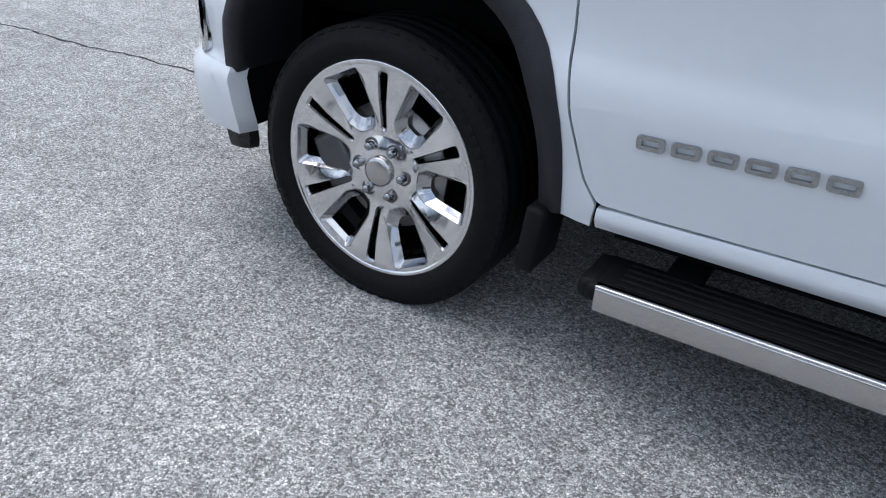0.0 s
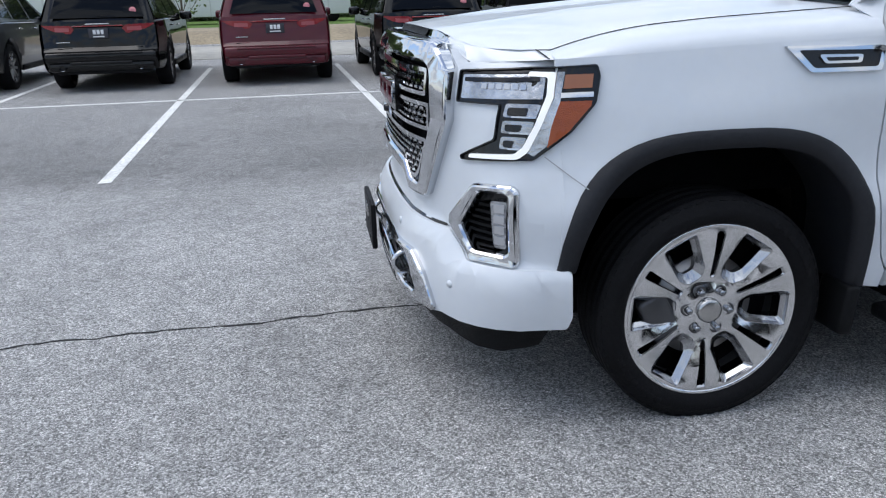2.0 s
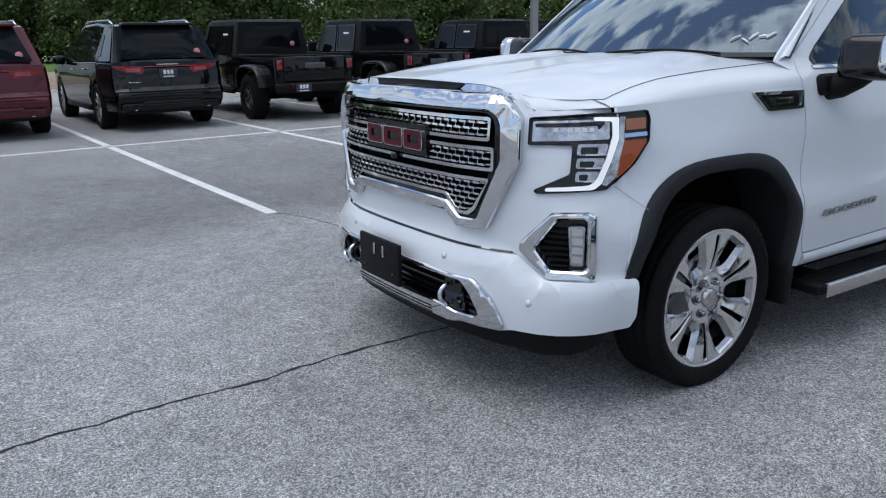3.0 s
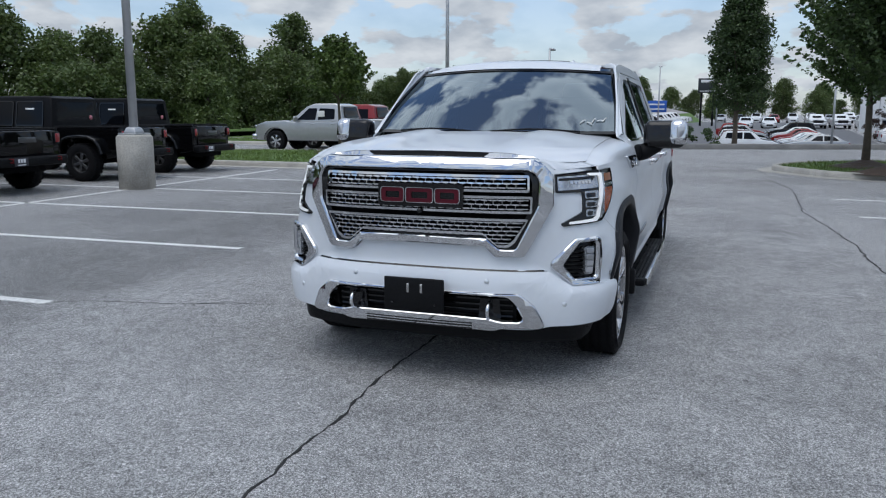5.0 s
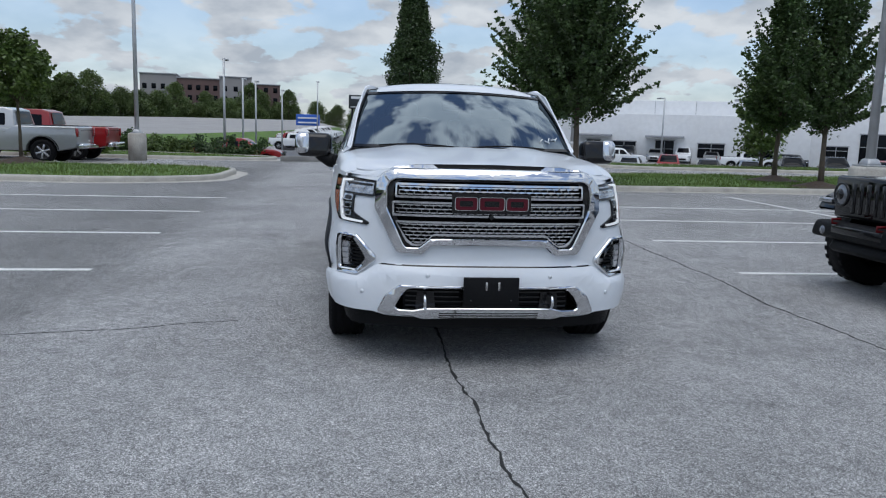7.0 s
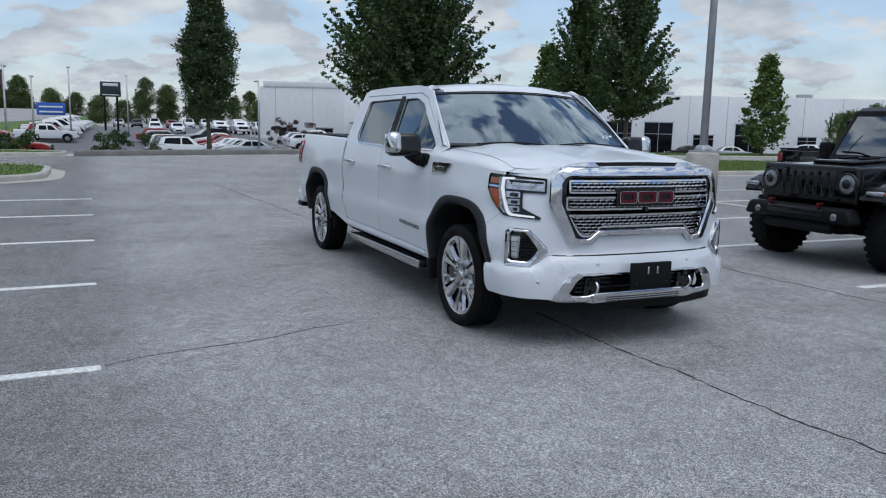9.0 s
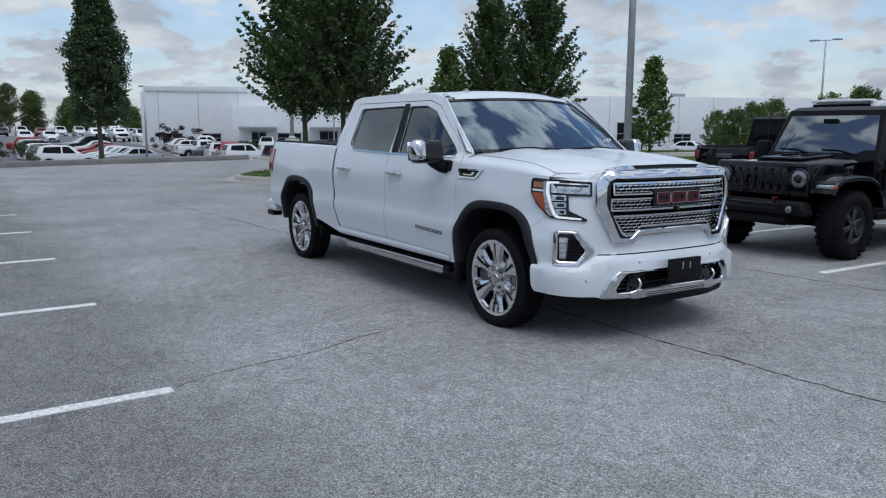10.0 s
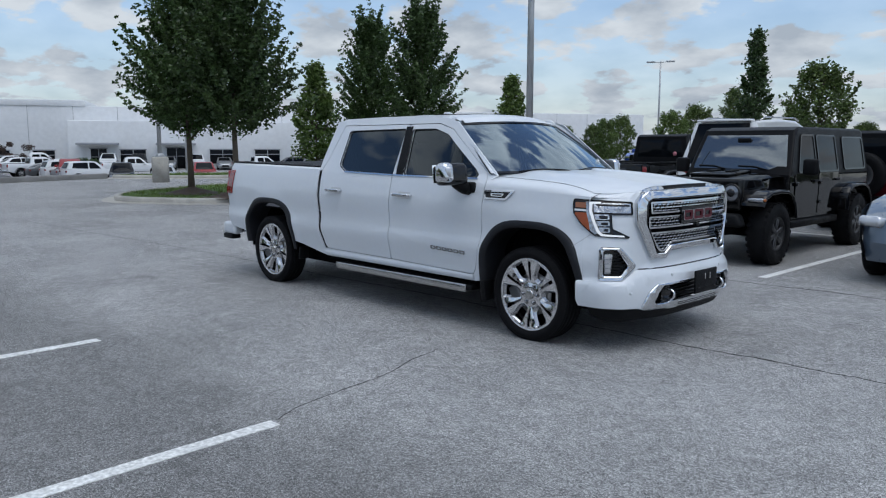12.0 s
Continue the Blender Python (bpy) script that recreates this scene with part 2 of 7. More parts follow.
def lathe(profile, n=48, axis='Y', at=(0, 0, 0), into=None, closed=False):
    """Turns (radius, height) points round an axis."""
    bm = bmesh.new() if into is None else into
    rings = []
    for i in range(n):
        a = 2 * math.pi * i / n
        c, s = math.cos(a), math.sin(a)
        ring = []
        for r, h in profile:
            p = {'Y': (r * c, h, r * s), 'Z': (r * c, r * s, h), 'X': (h, r * c, r * s)}[axis]
            ring.append(bm.verts.new(Vector(p) + Vector(at)))
        rings.append(ring)
    faces = []
    for i in range(n):
        a, b = rings[i], rings[(i + 1) % n]
        for j in range(len(profile) - (0 if closed else 1)):
            k = (j + 1) % len(profile)
            faces.append(bm.faces.new((a[j], b[j], b[k], a[k])))
    bmesh.ops.remove_doubles(bm, verts=[v for r in rings for v in r], dist=1e-6)
    bmesh.ops.recalc_face_normals(bm, faces=[f for f in bm.faces])
    return bm


def tube(points, radii, n=8, into=None, caps=True):
    """A round bar along points."""
    bm = bmesh.new() if into is None else into
    pts = [Vector(p) for p in points]
    if not hasattr(radii, '__len__'):
        radii = [radii] * len(pts)
    rings, side = [], None
    for i, p in enumerate(pts):
        d = (pts[min(i + 1, len(pts) - 1)] - pts[max(i - 1, 0)]).normalized()
        if side is None:
            side = d.orthogonal().normalized()
        side = (side - d * side.dot(d)).normalized()
        up = d.cross(side)
        rings.append([bm.verts.new(p + (side * math.cos(2 * math.pi * j / n) + up * math.sin(2 * math.pi * j / n)) * radii[i]) for j in range(n)])
    for a, b in zip(rings, rings[1:]):
        for j in range(n):
            bm.faces.new((a[j], a[(j + 1) % n], b[(j + 1) % n], b[j]))
    if caps:
        bm.faces.new(rings[0][::-1])
        bm.faces.new(rings[-1])
    return bm


def strip(rows, into=None, thick=None):
    """A surface through rows of points."""
    bm = bmesh.new() if into is None else into
    vs = [[bm.verts.new(p) for p in r] for r in rows]
    for a, b in zip(vs, vs[1:]):
        for j in range(len(a) - 1):
            bm.faces.new((a[j], a[j + 1], b[j + 1], b[j]))
    return bm


def raw(verts, faces):
    bm = bmesh.new()
    me = bpy.data.meshes.new("tmp")
    me.from_pydata(verts, [], faces)
    bm.from_mesh(me)
    bpy.data.meshes.remove(me)
    return bm


def offset_in(pts, e):
    """A closed outline drawn in by e."""
    area = sum(a[0] * b[1] - b[0] * a[1] for a, b in zip(pts, pts[1:] + pts[:1]))
    s = 1 if area > 0 else -1
    out = []
    for i, p in enumerate(pts):
        a, b = Vector(pts[i - 1]), Vector(pts[(i + 1) % len(pts)])
        d1, d2 = (Vector(p) - a).normalized(), (b - Vector(p)).normalized()
        n = Vector((-(d1 + d2).y, (d1 + d2).x))
        n = n.normalized() * s if n.length > 1e-6 else Vector((0, 0))
        out.append((p[0] + n.x * e, p[1] + n.y * e))
    return out


def bezel(outer, inner, fmap, top, back=0.05, bevel=0.010, step=0.06):
    """A bright frame between two outlines: a flat face with sloping edges inside and out."""
    o1, o2 = offset_in(outer, bevel * 0.45), offset_in(outer, bevel)
    i1, i2 = offset_in(inner, -bevel), offset_in(inner, -bevel * 0.3)
    bm = sheet(o2, [i1], fmap, step, top, 0.0)
    for loops in (((outer, top - back), (outer, top - bevel * 0.9), (o1, top - bevel * 0.25), (o2, top)), ((i1, top), (i2, top - bevel * 0.8), (inner, top - bevel * 1.6), (inner, top - back))):
        strip([[fmap(*p, dd) for p in lp + lp[:1]] for lp, dd in loops], bm)
    bmesh.ops.remove_doubles(bm, verts=bm.verts, dist=1e-5)
    bmesh.ops.recalc_face_normals(bm, faces=bm.faces)
    for ed in bm.edges:
        if len(ed.link_faces) == 2 and ed.calc_face_angle(0) > 0.3:
            ed.smooth = False
    return bm

# ---- ground ----
def asphalt(name):
    m = bpy.data.materials.new(name)
    m.use_nodes = True
    n, l = m.node_tree.nodes, m.node_tree.links
    b = n["Principled BSDF"]
    co = n.new("ShaderNodeTexCoord")
    obj = co.outputs["Object"]

    def noise_tex(scale, detail=3.0, rough=0.55, vec=obj):
        t = n.new("ShaderNodeTexNoise")
        t.inputs["Scale"].default_value, t.inputs["Detail"].default_value, t.inputs["Roughness"].default_value = scale, detail, rough
        l.new(vec, t.inputs["Vector"])
        return t.outputs["Fac"]

    def ramp(fac, a, b2, lo, hi):
        r = n.new("ShaderNodeMapRange")
        r.inputs["From Min"].default_value, r.inputs["From Max"].default_value = a, b2
        r.inputs["To Min"].default_value, r.inputs["To Max"].default_value = lo, hi
        l.new(fac, r.inputs["Value"])
        return r.outputs[0]

    def mul(a, c):
        x = n.new("ShaderNodeMath")
        x.operation = 'MULTIPLY'
        l.new(a, x.inputs[0])
        l.new(c, x.inputs[1])
        return x.outputs[0]
    # stones: each cell its own grey, with dark binder between
    v = n.new("ShaderNodeTexVoronoi")
    v.inputs["Scale"].default_value = 190
    l.new(obj, v.inputs["Vector"])
    sep = n.new("ShaderNodeSeparateColor")
    l.new(v.outputs["Color"], sep.inputs[0])
    stone = ramp(sep.outputs[0], 0.0, 1.0, 0.40, 1.78)
    v2 = n.new("ShaderNodeTexVoronoi")
    v2.feature = 'DISTANCE_TO_EDGE'
    v2.inputs["Scale"].default_value = 190
    l.new(obj, v2.inputs["Vector"])
    edge = ramp(v2.outputs["Distance"], 0.0, 0.16, 0.32, 1.0)
    patch = ramp(noise_tex(0.55, 5), 0.3, 0.7, 0.82, 1.14)
    mid = ramp(noise_tex(4.0, 4), 0.3, 0.7, 0.93, 1.07)
    stain = ramp(noise_tex(1.7, 6, 0.65), 0.56, 0.72, 1.0, 0.74)
    # single pale and dark stones, and a coarser unevenness of the worn surface
    v3 = n.new("ShaderNodeTexVoronoi")
    v3.inputs["Scale"].default_value = 115
    l.new(obj, v3.inputs["Vector"])
    sep3 = n.new("ShaderNodeSeparateColor")
    l.new(v3.outputs["Color"], sep3.inputs[0])
    coarse = mul(ramp(sep3.outputs[1], 0.0, 1.0, 0.80, 1.20), ramp(noise_tex(46, 3, 0.7), 0.32, 0.68, 0.80, 1.20))
    worn = mul(coarse, ramp(noise_tex(11, 4, 0.7), 0.3, 0.7, 0.84, 1.16))
    sepp = n.new("ShaderNodeSeparateXYZ")
    l.new(obj, sepp.inputs[0])
    wob = n.new("ShaderNodeMath")
    wob.operation = 'MULTIPLY_ADD'
    wob.inputs[1].default_value = 1.2
    l.new(noise_tex(0.8, 3), wob.inputs[0])
    l.new(sepp.outputs[1], wob.inputs[2])
    stall = mul(ramp(wob.outputs[0], 3.35, 4.2, 1.0, 0.68), ramp(wob.outputs[0], 5.0, 9.0, 1.0, 1.38))
    stall2 = ramp(wob.outputs[0], -4.6, -3.4, 0.92, 1.0)
    f = mul(mul(mul(stone, edge), mul(worn, mul(patch, mid))), mul(stain, mul(stall, stall2)))
    sc = n.new("ShaderNodeVectorMath")
    sc.operation = 'SCALE'
    sc.inputs[0].default_value = (0.425, 0.422, 0.418)
    l.new(f, sc.inputs["Scale"])
    l.new(sc.outputs[0], b.inputs["Base Color"])
    b.inputs["Roughness"].default_value = 0.9
    b.inputs["Specular IOR Level"].default_value = 0.25
    bp = n.new("ShaderNodeBump")
    bp.inputs["Strength"].default_value, bp.inputs["Distance"].default_value = 0.55, 0.006
    hgt = mul(edge, mul(stone, coarse))
    l.new(hgt, bp.inputs["Height"])
    l.new(bp.outputs[0], b.inputs["Normal"])
    return m


ASPHALT = asphalt("aged asphalt")
GRASS_SOIL = mat("grass ground", (0.085, 0.15, 0.028), 0.9, var=0.3, scale=1.5, fine=0.35, bump=0.6, bump_scale=40)
KERB = mat("kerb concrete", (0.42, 0.40, 0.36), 0.85, var=0.18, scale=3, fine=0.12, bump=0.3, bump_scale=90)
PAINT = mat("worn white road paint", (0.68, 0.68, 0.66), 0.75, var=0.10, scale=3, fine=0.28, bump=0.4, bump_scale=160)
CRACK = mat("dark crack", (0.02, 0.02, 0.02), 0.95, var=0.3, scale=20)


def ground_z(x, y):
    """The lot is level but for the lane's slight crown; behind its far kerb the land falls towards the lower car park."""
    crown = 0.022 * pl([(-3.4, 0.0), (-2.2, 1.0), (2.0, 1.0), (3.2, 0.0)], y) * pl([(-9.0, 0.0), (-5.0, 1.0), (6.0, 1.0), (10.0, 0.0)], x)
    return crown - 1.5 * pl([(33.5, 0.0), (50.0, 1.0)], x) + pl([(9.0, 1.0), (14.0, 0.0)], y) * pl([(72.0, 0.0), (92.0, 1.0), (125.0, 1.5)], x)


def make_ground():
    xs = sorted(set([-900, -400, -150, -60, -30] + [-16, -12] + list(np.arange(-9, 33, 1.0)) + list(np.arange(33, 46, 1.0)) + [50, 60, 72, 82, 92, 108, 125, 150, 250, 450, 900, 1800]))
    ys = sorted(set([-1500, -700, -300, -150, -80] + list(np.arange(-40, -4, 4.0)) + [-3.4, -2.8, -2.2, -1, 0, 1, 2.0, 2.6, 3.2] + list(np.arange(4, 41, 4.0)) + [60, 90, 150, 300, 700, 1500]))
    bm = strip([[(x, y, ground_z(x, y)) for y in ys] for x in xs])
    bmesh.ops.recalc_face_normals(bm, faces=bm.faces)
    if sum(f.normal.z for f in bm.faces) < 0:
        bmesh.ops.reverse_faces(bm, faces=bm.faces)
    g = solo("ground", bm, ASPHALT, "grey weathered asphalt of a car park", "ground", kind="structure")
    return g


ground = make_ground()


def stripe(points, w=0.1, name="parking_line"):
    """A painted line along points, as a thin slab with a slightly ragged edge."""
    bm = bmesh.new()
    pts = []
    for (a, b) in zip(points, points[1:]):
        n = max(2, int(math.dist(a, b) / 0.12))
        pts += [Vector((a[0] + (b[0] - a[0]) * i / n, a[1] + (b[1] - a[1]) * i / n, 0)) for i in range(n)]
    pts.append(Vector((*points[-1], 0)))
    rows = []
    for i, p in enumerate(pts):
        d = (pts[min(i + 1, len(pts) - 1)] - pts[max(i - 1, 0)]).normalized()
        s = Vector((-d.y, d.x, 0)) * (w / 2)
        j1, j2 = 1 + 0.07 * noise.noise(p * 9), 1 + 0.07 * noise.noise(p * 9 + Vector((5, 5, 5)))
        z = ground_z(p.x, p.y) + 0.004
        rows.append([p + s * j1 + Vector((0, 0, z - 0.004)), p + s * j1 + Vector((0, 0, z)), p - s * j2 + Vector((0, 0, z)), p - s * j2 + Vector((0, 0, z - 0.004))])
    strip(rows, bm)
    bmesh.ops.recalc_face_normals(bm, faces=bm.faces)
    return solo(name, bm, PAINT, "worn white painted parking line", "parking line", group="parking lines", kind="structure", smooth=False)


TILT = math.tan(radians(2.0))
for x in (-8.35, -5.6, -2.88, -0.17, 2.45, 5.22, 7.98, 10.62):
    stripe([(x, 3.38), (x - TILT * 11.4, 14.8)])
stripe([(-14.0, 9.1 - 14.0 * TILT), (13.2, 9.05 + 12.0 * TILT)])
for x in (0.03, 2.58, 5.14, 7.75, 10.25, -2.6, -5.2):
    stripe([(x, -3.45), (x - 0.06, -13.6)])
stripe([(-8.0, -8.55), (13.6, -8.8)])


def crack(points, w, seed):
    """A jagged dark crack in the asphalt."""
    rnd = random.Random(seed)
    rows = []
    tot = list(zip(points, points[1:]))
    off = 0.0
    for a, b in tot:
        n = max(2, int(math.dist(a, b) / 0.045))
        d = Vector((b[0] - a[0], b[1] - a[1], 0)).normalized()
        s = Vector((-d.y, d.x, 0))
        for i in range(n):
            p = Vector((a[0] + (b[0] - a[0]) * i / n, a[1] + (b[1] - a[1]) * i / n, 0))
            off = off * 0.86 + rnd.uniform(-0.012, 0.012)
            ww = w * rnd.uniform(0.35, 1.5)
            z = ground_z(p.x, p.y)
            c = p + s * off
            rows.append([c + s * ww + Vector((0, 0, z + 0.0015)), c + Vector((0, 0, z + 0.004)), c - s * ww + Vector((0, 0, z + 0.0015))])
    return solo("asphalt_crack", strip(rows), CRACK, "dark jagged crack across the asphalt", "crack", group="cracks", kind="structure")


crack([(-9.0, -0.05), (-3.4, 0.06), (-2.4, 0.13), (-1.4, 0.17), (-0.3, 0.19), (1.5, 0.2), (5.2, 0.31), (9.0, 0.45), (13.9, 0.72)], 0.0085, 1)
crack([(-6.0, -3.1), (-0.6, -3.0), (1.0, -2.9), (2.4, -3.0), (5.0, -3.0), (8.0, -2.75), (12.0, -2.9), (14.4, -2.6)], 0.0105, 2)
crack([(-0.14, 3.36), (-0.04, 3.2), (0.05, 2.4), (0.3, 1.6)], 0.003, 3)

# ---- the white pickup: x runs from the front axle to the tail, y to its right, z up ----
NOSE = [(-0.875, 0), (-0.872, 0.2), (-0.86, 0.4), (-0.825, 0.56), (-0.765, 0.68), (-0.68, 0.79), (-0.59, 0.865), (-0.48, 0.915),
        (-0.36, 0.945), (-0.2, 0.962), (0.0, 0.972), (0.3, 0.98)]
NOSE_S = [0.0]
for p0, p1 in zip(NOSE, NOSE[1:]):
    NOSE_S.append(NOSE_S[-1] + math.hypot(p1[0] - p0[0], p1[1] - p0[1]))
NX, NY = [(s, p[0]) for s, p in zip(NOSE_S, NOSE)], [(s, p[1]) for s, p in zip(NOSE_S, NOSE)]
FLANK = [(0.3, 0.920), (0.42, 0.952), (0.55, 0.974), (0.66, 0.996), (0.71, 1.006), (0.75, 1.003), (0.80, 0.988), (0.88, 0.983), (0.96, 0.990), (1.03, 0.994), (1.07, 0.992), (1.12, 0.981), (1.2, 0.966), (1.28, 0.945), (1.85, 0.722), (2.0, 0.67)]
FRONT_K = [(-0.9, -0.13), (-0.515, -0.103), (-0.36, -0.058), (-0.2, -0.041), (0.0, -0.031), (0.3, -0.02), (0.7, 0.0), (4.0, 0.0), (4.7, -0.03)]
BULGE = [(0.3, 0.02), (0.36, 0.04), (0.45, 0.05), (0.6, 0.045), (0.64, 0.025), (0.665, 0.0), (0.75, 0.0), (1.1, 0.0), (1.2, -0.02), (1.26, -0.06)]


LOW = [(0.82, 1.0), (0.94, 0.45), (1.08, 0.0)]


def nose(s, z, d=0.0):
    """A point of the nose: s along its plan curve (right positive), z up, d outwards."""
    sg, a = (1 if s >= 0 else -1), abs(s)
    x, y = soft(NX, a, 0.04) if a > 0.06 else pl(NX, a), soft(NY, a, 0.04) if a > 0.06 else pl(NY, a)
    e = 0.05
    tx, ty = pl(NX, a + e) - pl(NX, max(a - e, 0)), pl(NY, a + e) - pl(NY, max(a - e, 0))
    l = math.hypot(tx, ty)
    nx, ny = (-ty / l, tx / l) if a > e else (-1, 0)
    zb = z + 0.075 * pl([(0.64, 0.0), (0.76, 1.0)], a) * pl([(0.5, 0.0), (0.57, 1.0)], z)
    d += soft(BULGE, zb, 0.012) * pl([(0.0, 1.0), (0.95, 1.0), (1.06, 0.75)], a)
    d += (pl(FLANK, z) - 1.003) * pl([(0.8, 0.0), (1.05, 1.0)], a)
    d += soft(LOW, z, 0.03) * pl([(0.62, 0.0), (0.78, 0.035), (0.92, 0.062), (1.06, 0.06)], a)
    return Vector((x + nx * d, (y + ny * d) * sg, z))


def lamp_skin(s, z, d=0.0):
    """The nose, but never inside the fender behind it."""
    p = nose(s, z, d)
    sg = 1 if s >= 0 else -1
    if abs(s) > 0.95 and p.x > -0.56:
        out = abs(flank(sg)(p.x, z).y) + d + 0.004
        k = pl([(-0.56, 0.0), (-0.50, 1.0)], p.x)
        if out > abs(p.y):
            p.y += (sg * out - p.y) * k
    return p


def flare_bulge(x, z):
    out = 0.0
    for cx in (0.0, 3.745):
        r = math.hypot((x - cx) / 0.52, (z - 0.392) / 0.585)
        out = max(out, 0.017 * max(0.0, 1 - abs(r - 1.0) / 0.22))
    return out


def flank(sg):
    def f(x, z, d=0.0):
        return Vector((x, sg * (soft(FLANK, z, 0.03) + soft(FRONT_K, x, 0.05) + flare_bulge(x, z) + pl([(0.40, -0.068), (0.95, 0.0)], x) * pl([(1.24, 0.0), (1.32, 1.0)], z) + soft(LOW, z, 0.03) * pl([(-0.515, 0.06), (-0.2, 0.025), (0.15, 0.0)], x) + d), z))
    return f


def arch(cx, a, b, n=3.0, zb=0.42, steps=26, zc=0.392):
    """The outline of a wheel arch from its front foot over the top to its rear foot."""
    pts = []
    for i in range(steps + 1):
        t = math.pi * (1 - i / steps)
        c, s = math.cos(t), math.sin(t)
        x = cx + a * math.copysign(abs(c) ** (2 / n), c)
        z = zc + b * abs(s) ** (2 / n)
        pts.append((x, max(z, zb)))
    return pts


HOOD_Z = [(-0.87, 1.252), (-0.75, 1.274), (-0.5, 1.296), (0.0, 1.334), (0.45, 1.354), (0.9, 1.36)]


HOOD_FRONT = [(0.0, -0.795), (0.4, -0.782), (0.56, -0.745), (0.66, -0.69), (0.76, -0.59), (0.80, -0.5)]


def hood_z(x, y):
    a = abs(y)
    lift = 0.014 * pl([(0.30, 0.0), (0.36, 1.0), (0.5, 1.0), (0.62, 0.0)], a) * pl([(-0.7, 0.0), (-0.3, 1.0)], x)
    near = max(0.0, 1 - (x - pl(HOOD_FRONT, a)) / 0.34)
    lift -= 0.040 * near * near * pl([(0.44, 0.0), (0.52, 0.25), (0.62, 0.8), (0.70, 1.0)], a)
    return soft(HOOD_Z, x, 0.06) - pl([(0, 0), (0.4, 0.008), (0.6, 0.021), (0.74, 0.037), (0.81, 0.047)], a) + lift


def screen(u, v, d=0.0):
    """The windscreen, u from -1 to 1 across, v from 0 at the cowl to 1 at the roof."""
    y = u * (0.882 + (0.722 - 0.882) * v)
    x = 0.27 + 0.68 * v + u * u * (0.22 - 0.06 * v)
    z = 1.325 + 0.450 * v + 0.02 * math.sin(math.pi * v) + (1 - u * u) * 0.03 * v
    n = Vector((-0.5, u * 0.25, 0.8)).normalized()
    return Vector((x, y, z)) + n * d


def roof_z(x, y):
    return 1.855 + 0.012 * pl([(0.95, -1.2), (1.3, 0.4), (1.9, 1.0), (2.5, 0.2), (2.75, -3.0)], x) - 0.16 * abs(y) ** 2.6


def wheel_parts(w, R=0.378, rim=0.289, width=0.25):
    h = width / 2
    side_pts = [(rim - 0.004, -h + 0.035), (rim + 0.012, -h + 0.012), (rim + 0.045, -h + 0.002), (R - 0.035, -h + 0.008), (R - 0.012, -h + 0.022)]
    tread = []
    for k, y in enumerate(np.linspace(-h + 0.03, h - 0.03, 21)):
        groove = k % 5 == 2
        tread.append((R - (0.009 if groove else 0.0), y))
    prof = side_pts + tread + [(r, -y) for r, y in side_pts[::-1]]
    bm = lathe(prof, 72, 'Y')
    part("tyre", bm, RUBBER, w)
    # tread blocks on the shoulders
    bm = bmesh.new()
    for k in range(60):
        a = 2 * math.pi * k / 60
        for y in (-h + 0.035, h - 0.035):
            b = box((0.026, 0.03, 0.006), (0, y, R - 0.0075), 0.002, seg=1, rot=(-12 if y > 0 else 12, 0, 0))
            b.transform(Matrix.Rotation(a + (0.03 if y > 0 else 0), 4, 'Y'))
            add(bm, b)
    part("tread_block", bm, RUBBER, w, "small rubber shoulder blocks", kind="stuff")
    # raised maker's lettering as plain bars
    bm = bmesh.new()
    for k in range(9):
        for a0 in (math.radians(58), math.radians(238)):
            a = a0 + k * 0.085
            b = box((0.024, 0.003, 0.02), (0, h - 0.004, 0.333), 0.0008, seg=1)
            b.transform(Matrix.Rotation(-a, 4, 'Y'))
            add(bm, b)
    part("sidewall_bar", bm, RUBBER, w, "raised plain bars on the sidewall", kind="stuff")
    # barrel behind the spokes, its shade put into a dark colour
    part("barrel", lathe([(rim - 0.02, -0.11), (rim - 0.03, 0.02), (rim - 0.016, 0.084)], 48, 'Y'), ALLOY_SHADED, w, "inside of the rim, darkened as in shade")
    bm = lathe([(rim - 0.016, 0.084), (rim - 0.011, 0.098), (rim - 0.002, 0.102), (rim + 0.004, 0.10), (rim + 0.005, 0.092), (rim, 0.086)], 64, 'Y')
    part("rim_lip", bm, ALLOY, w, "polished alloy rim lip")
    # black disc added to hold the shade behind the spokes
    bm = lathe([(0.0, 0.0), (rim - 0.025, 0.0), (rim - 0.025, 0.012)], 48, 'Y', (0, -0.02, 0))
    part("backing", bm, DARK, w)
    bm = lathe([(0.05, 0.02), (0.165, 0.02), (0.172, 0.024), (0.172, 0.032), (0.05, 0.034)], 40, 'Y')
    part("brake_disc", bm, mat("brake steel", (0.3, 0.29, 0.28), 0.35, 0.9, var=0.1), w, "grey steel brake disc")
    part("caliper", box((0.10, 0.06, 0.17), (0.15, 0.045, 0.05), 0.015), ALLOY_SHADED, w)
    # spokes: a crowned disc cut by six hexagonal pockets with stepped bevels and six narrow slots
    def f(u, v, d=0.0):
        r, t = math.hypot(u, v), math.atan2(v, u)
        dish = pl([(0.0, 0.020), (0.055, 0.020), (0.095, 0.010), (0.13, 0.018), (0.20, 0.031), (0.265, 0.037), (0.29, 0.036)], r)
        off = abs((t - math.pi / 2 + math.pi / 6) % (math.pi / 3) - math.pi / 6)
        crown = 0.017 * pl([(0.0, -1.0), (0.20, -0.75), (0.43, 0.0), (0.53, 0.15)], off) * pl([(0.08, 0.0), (0.14, 1.0), (0.24, 0.8), (0.275, 0.0)], r)
        return Vector((u, 0.062 + dish + crown + d, v))
    side = lambda ends: [(r, -math.asin(min(0.9, h / r))) for r, h in ends] + [(r, math.asin(min(0.9, h / r))) for r, h in ends[::-1]]
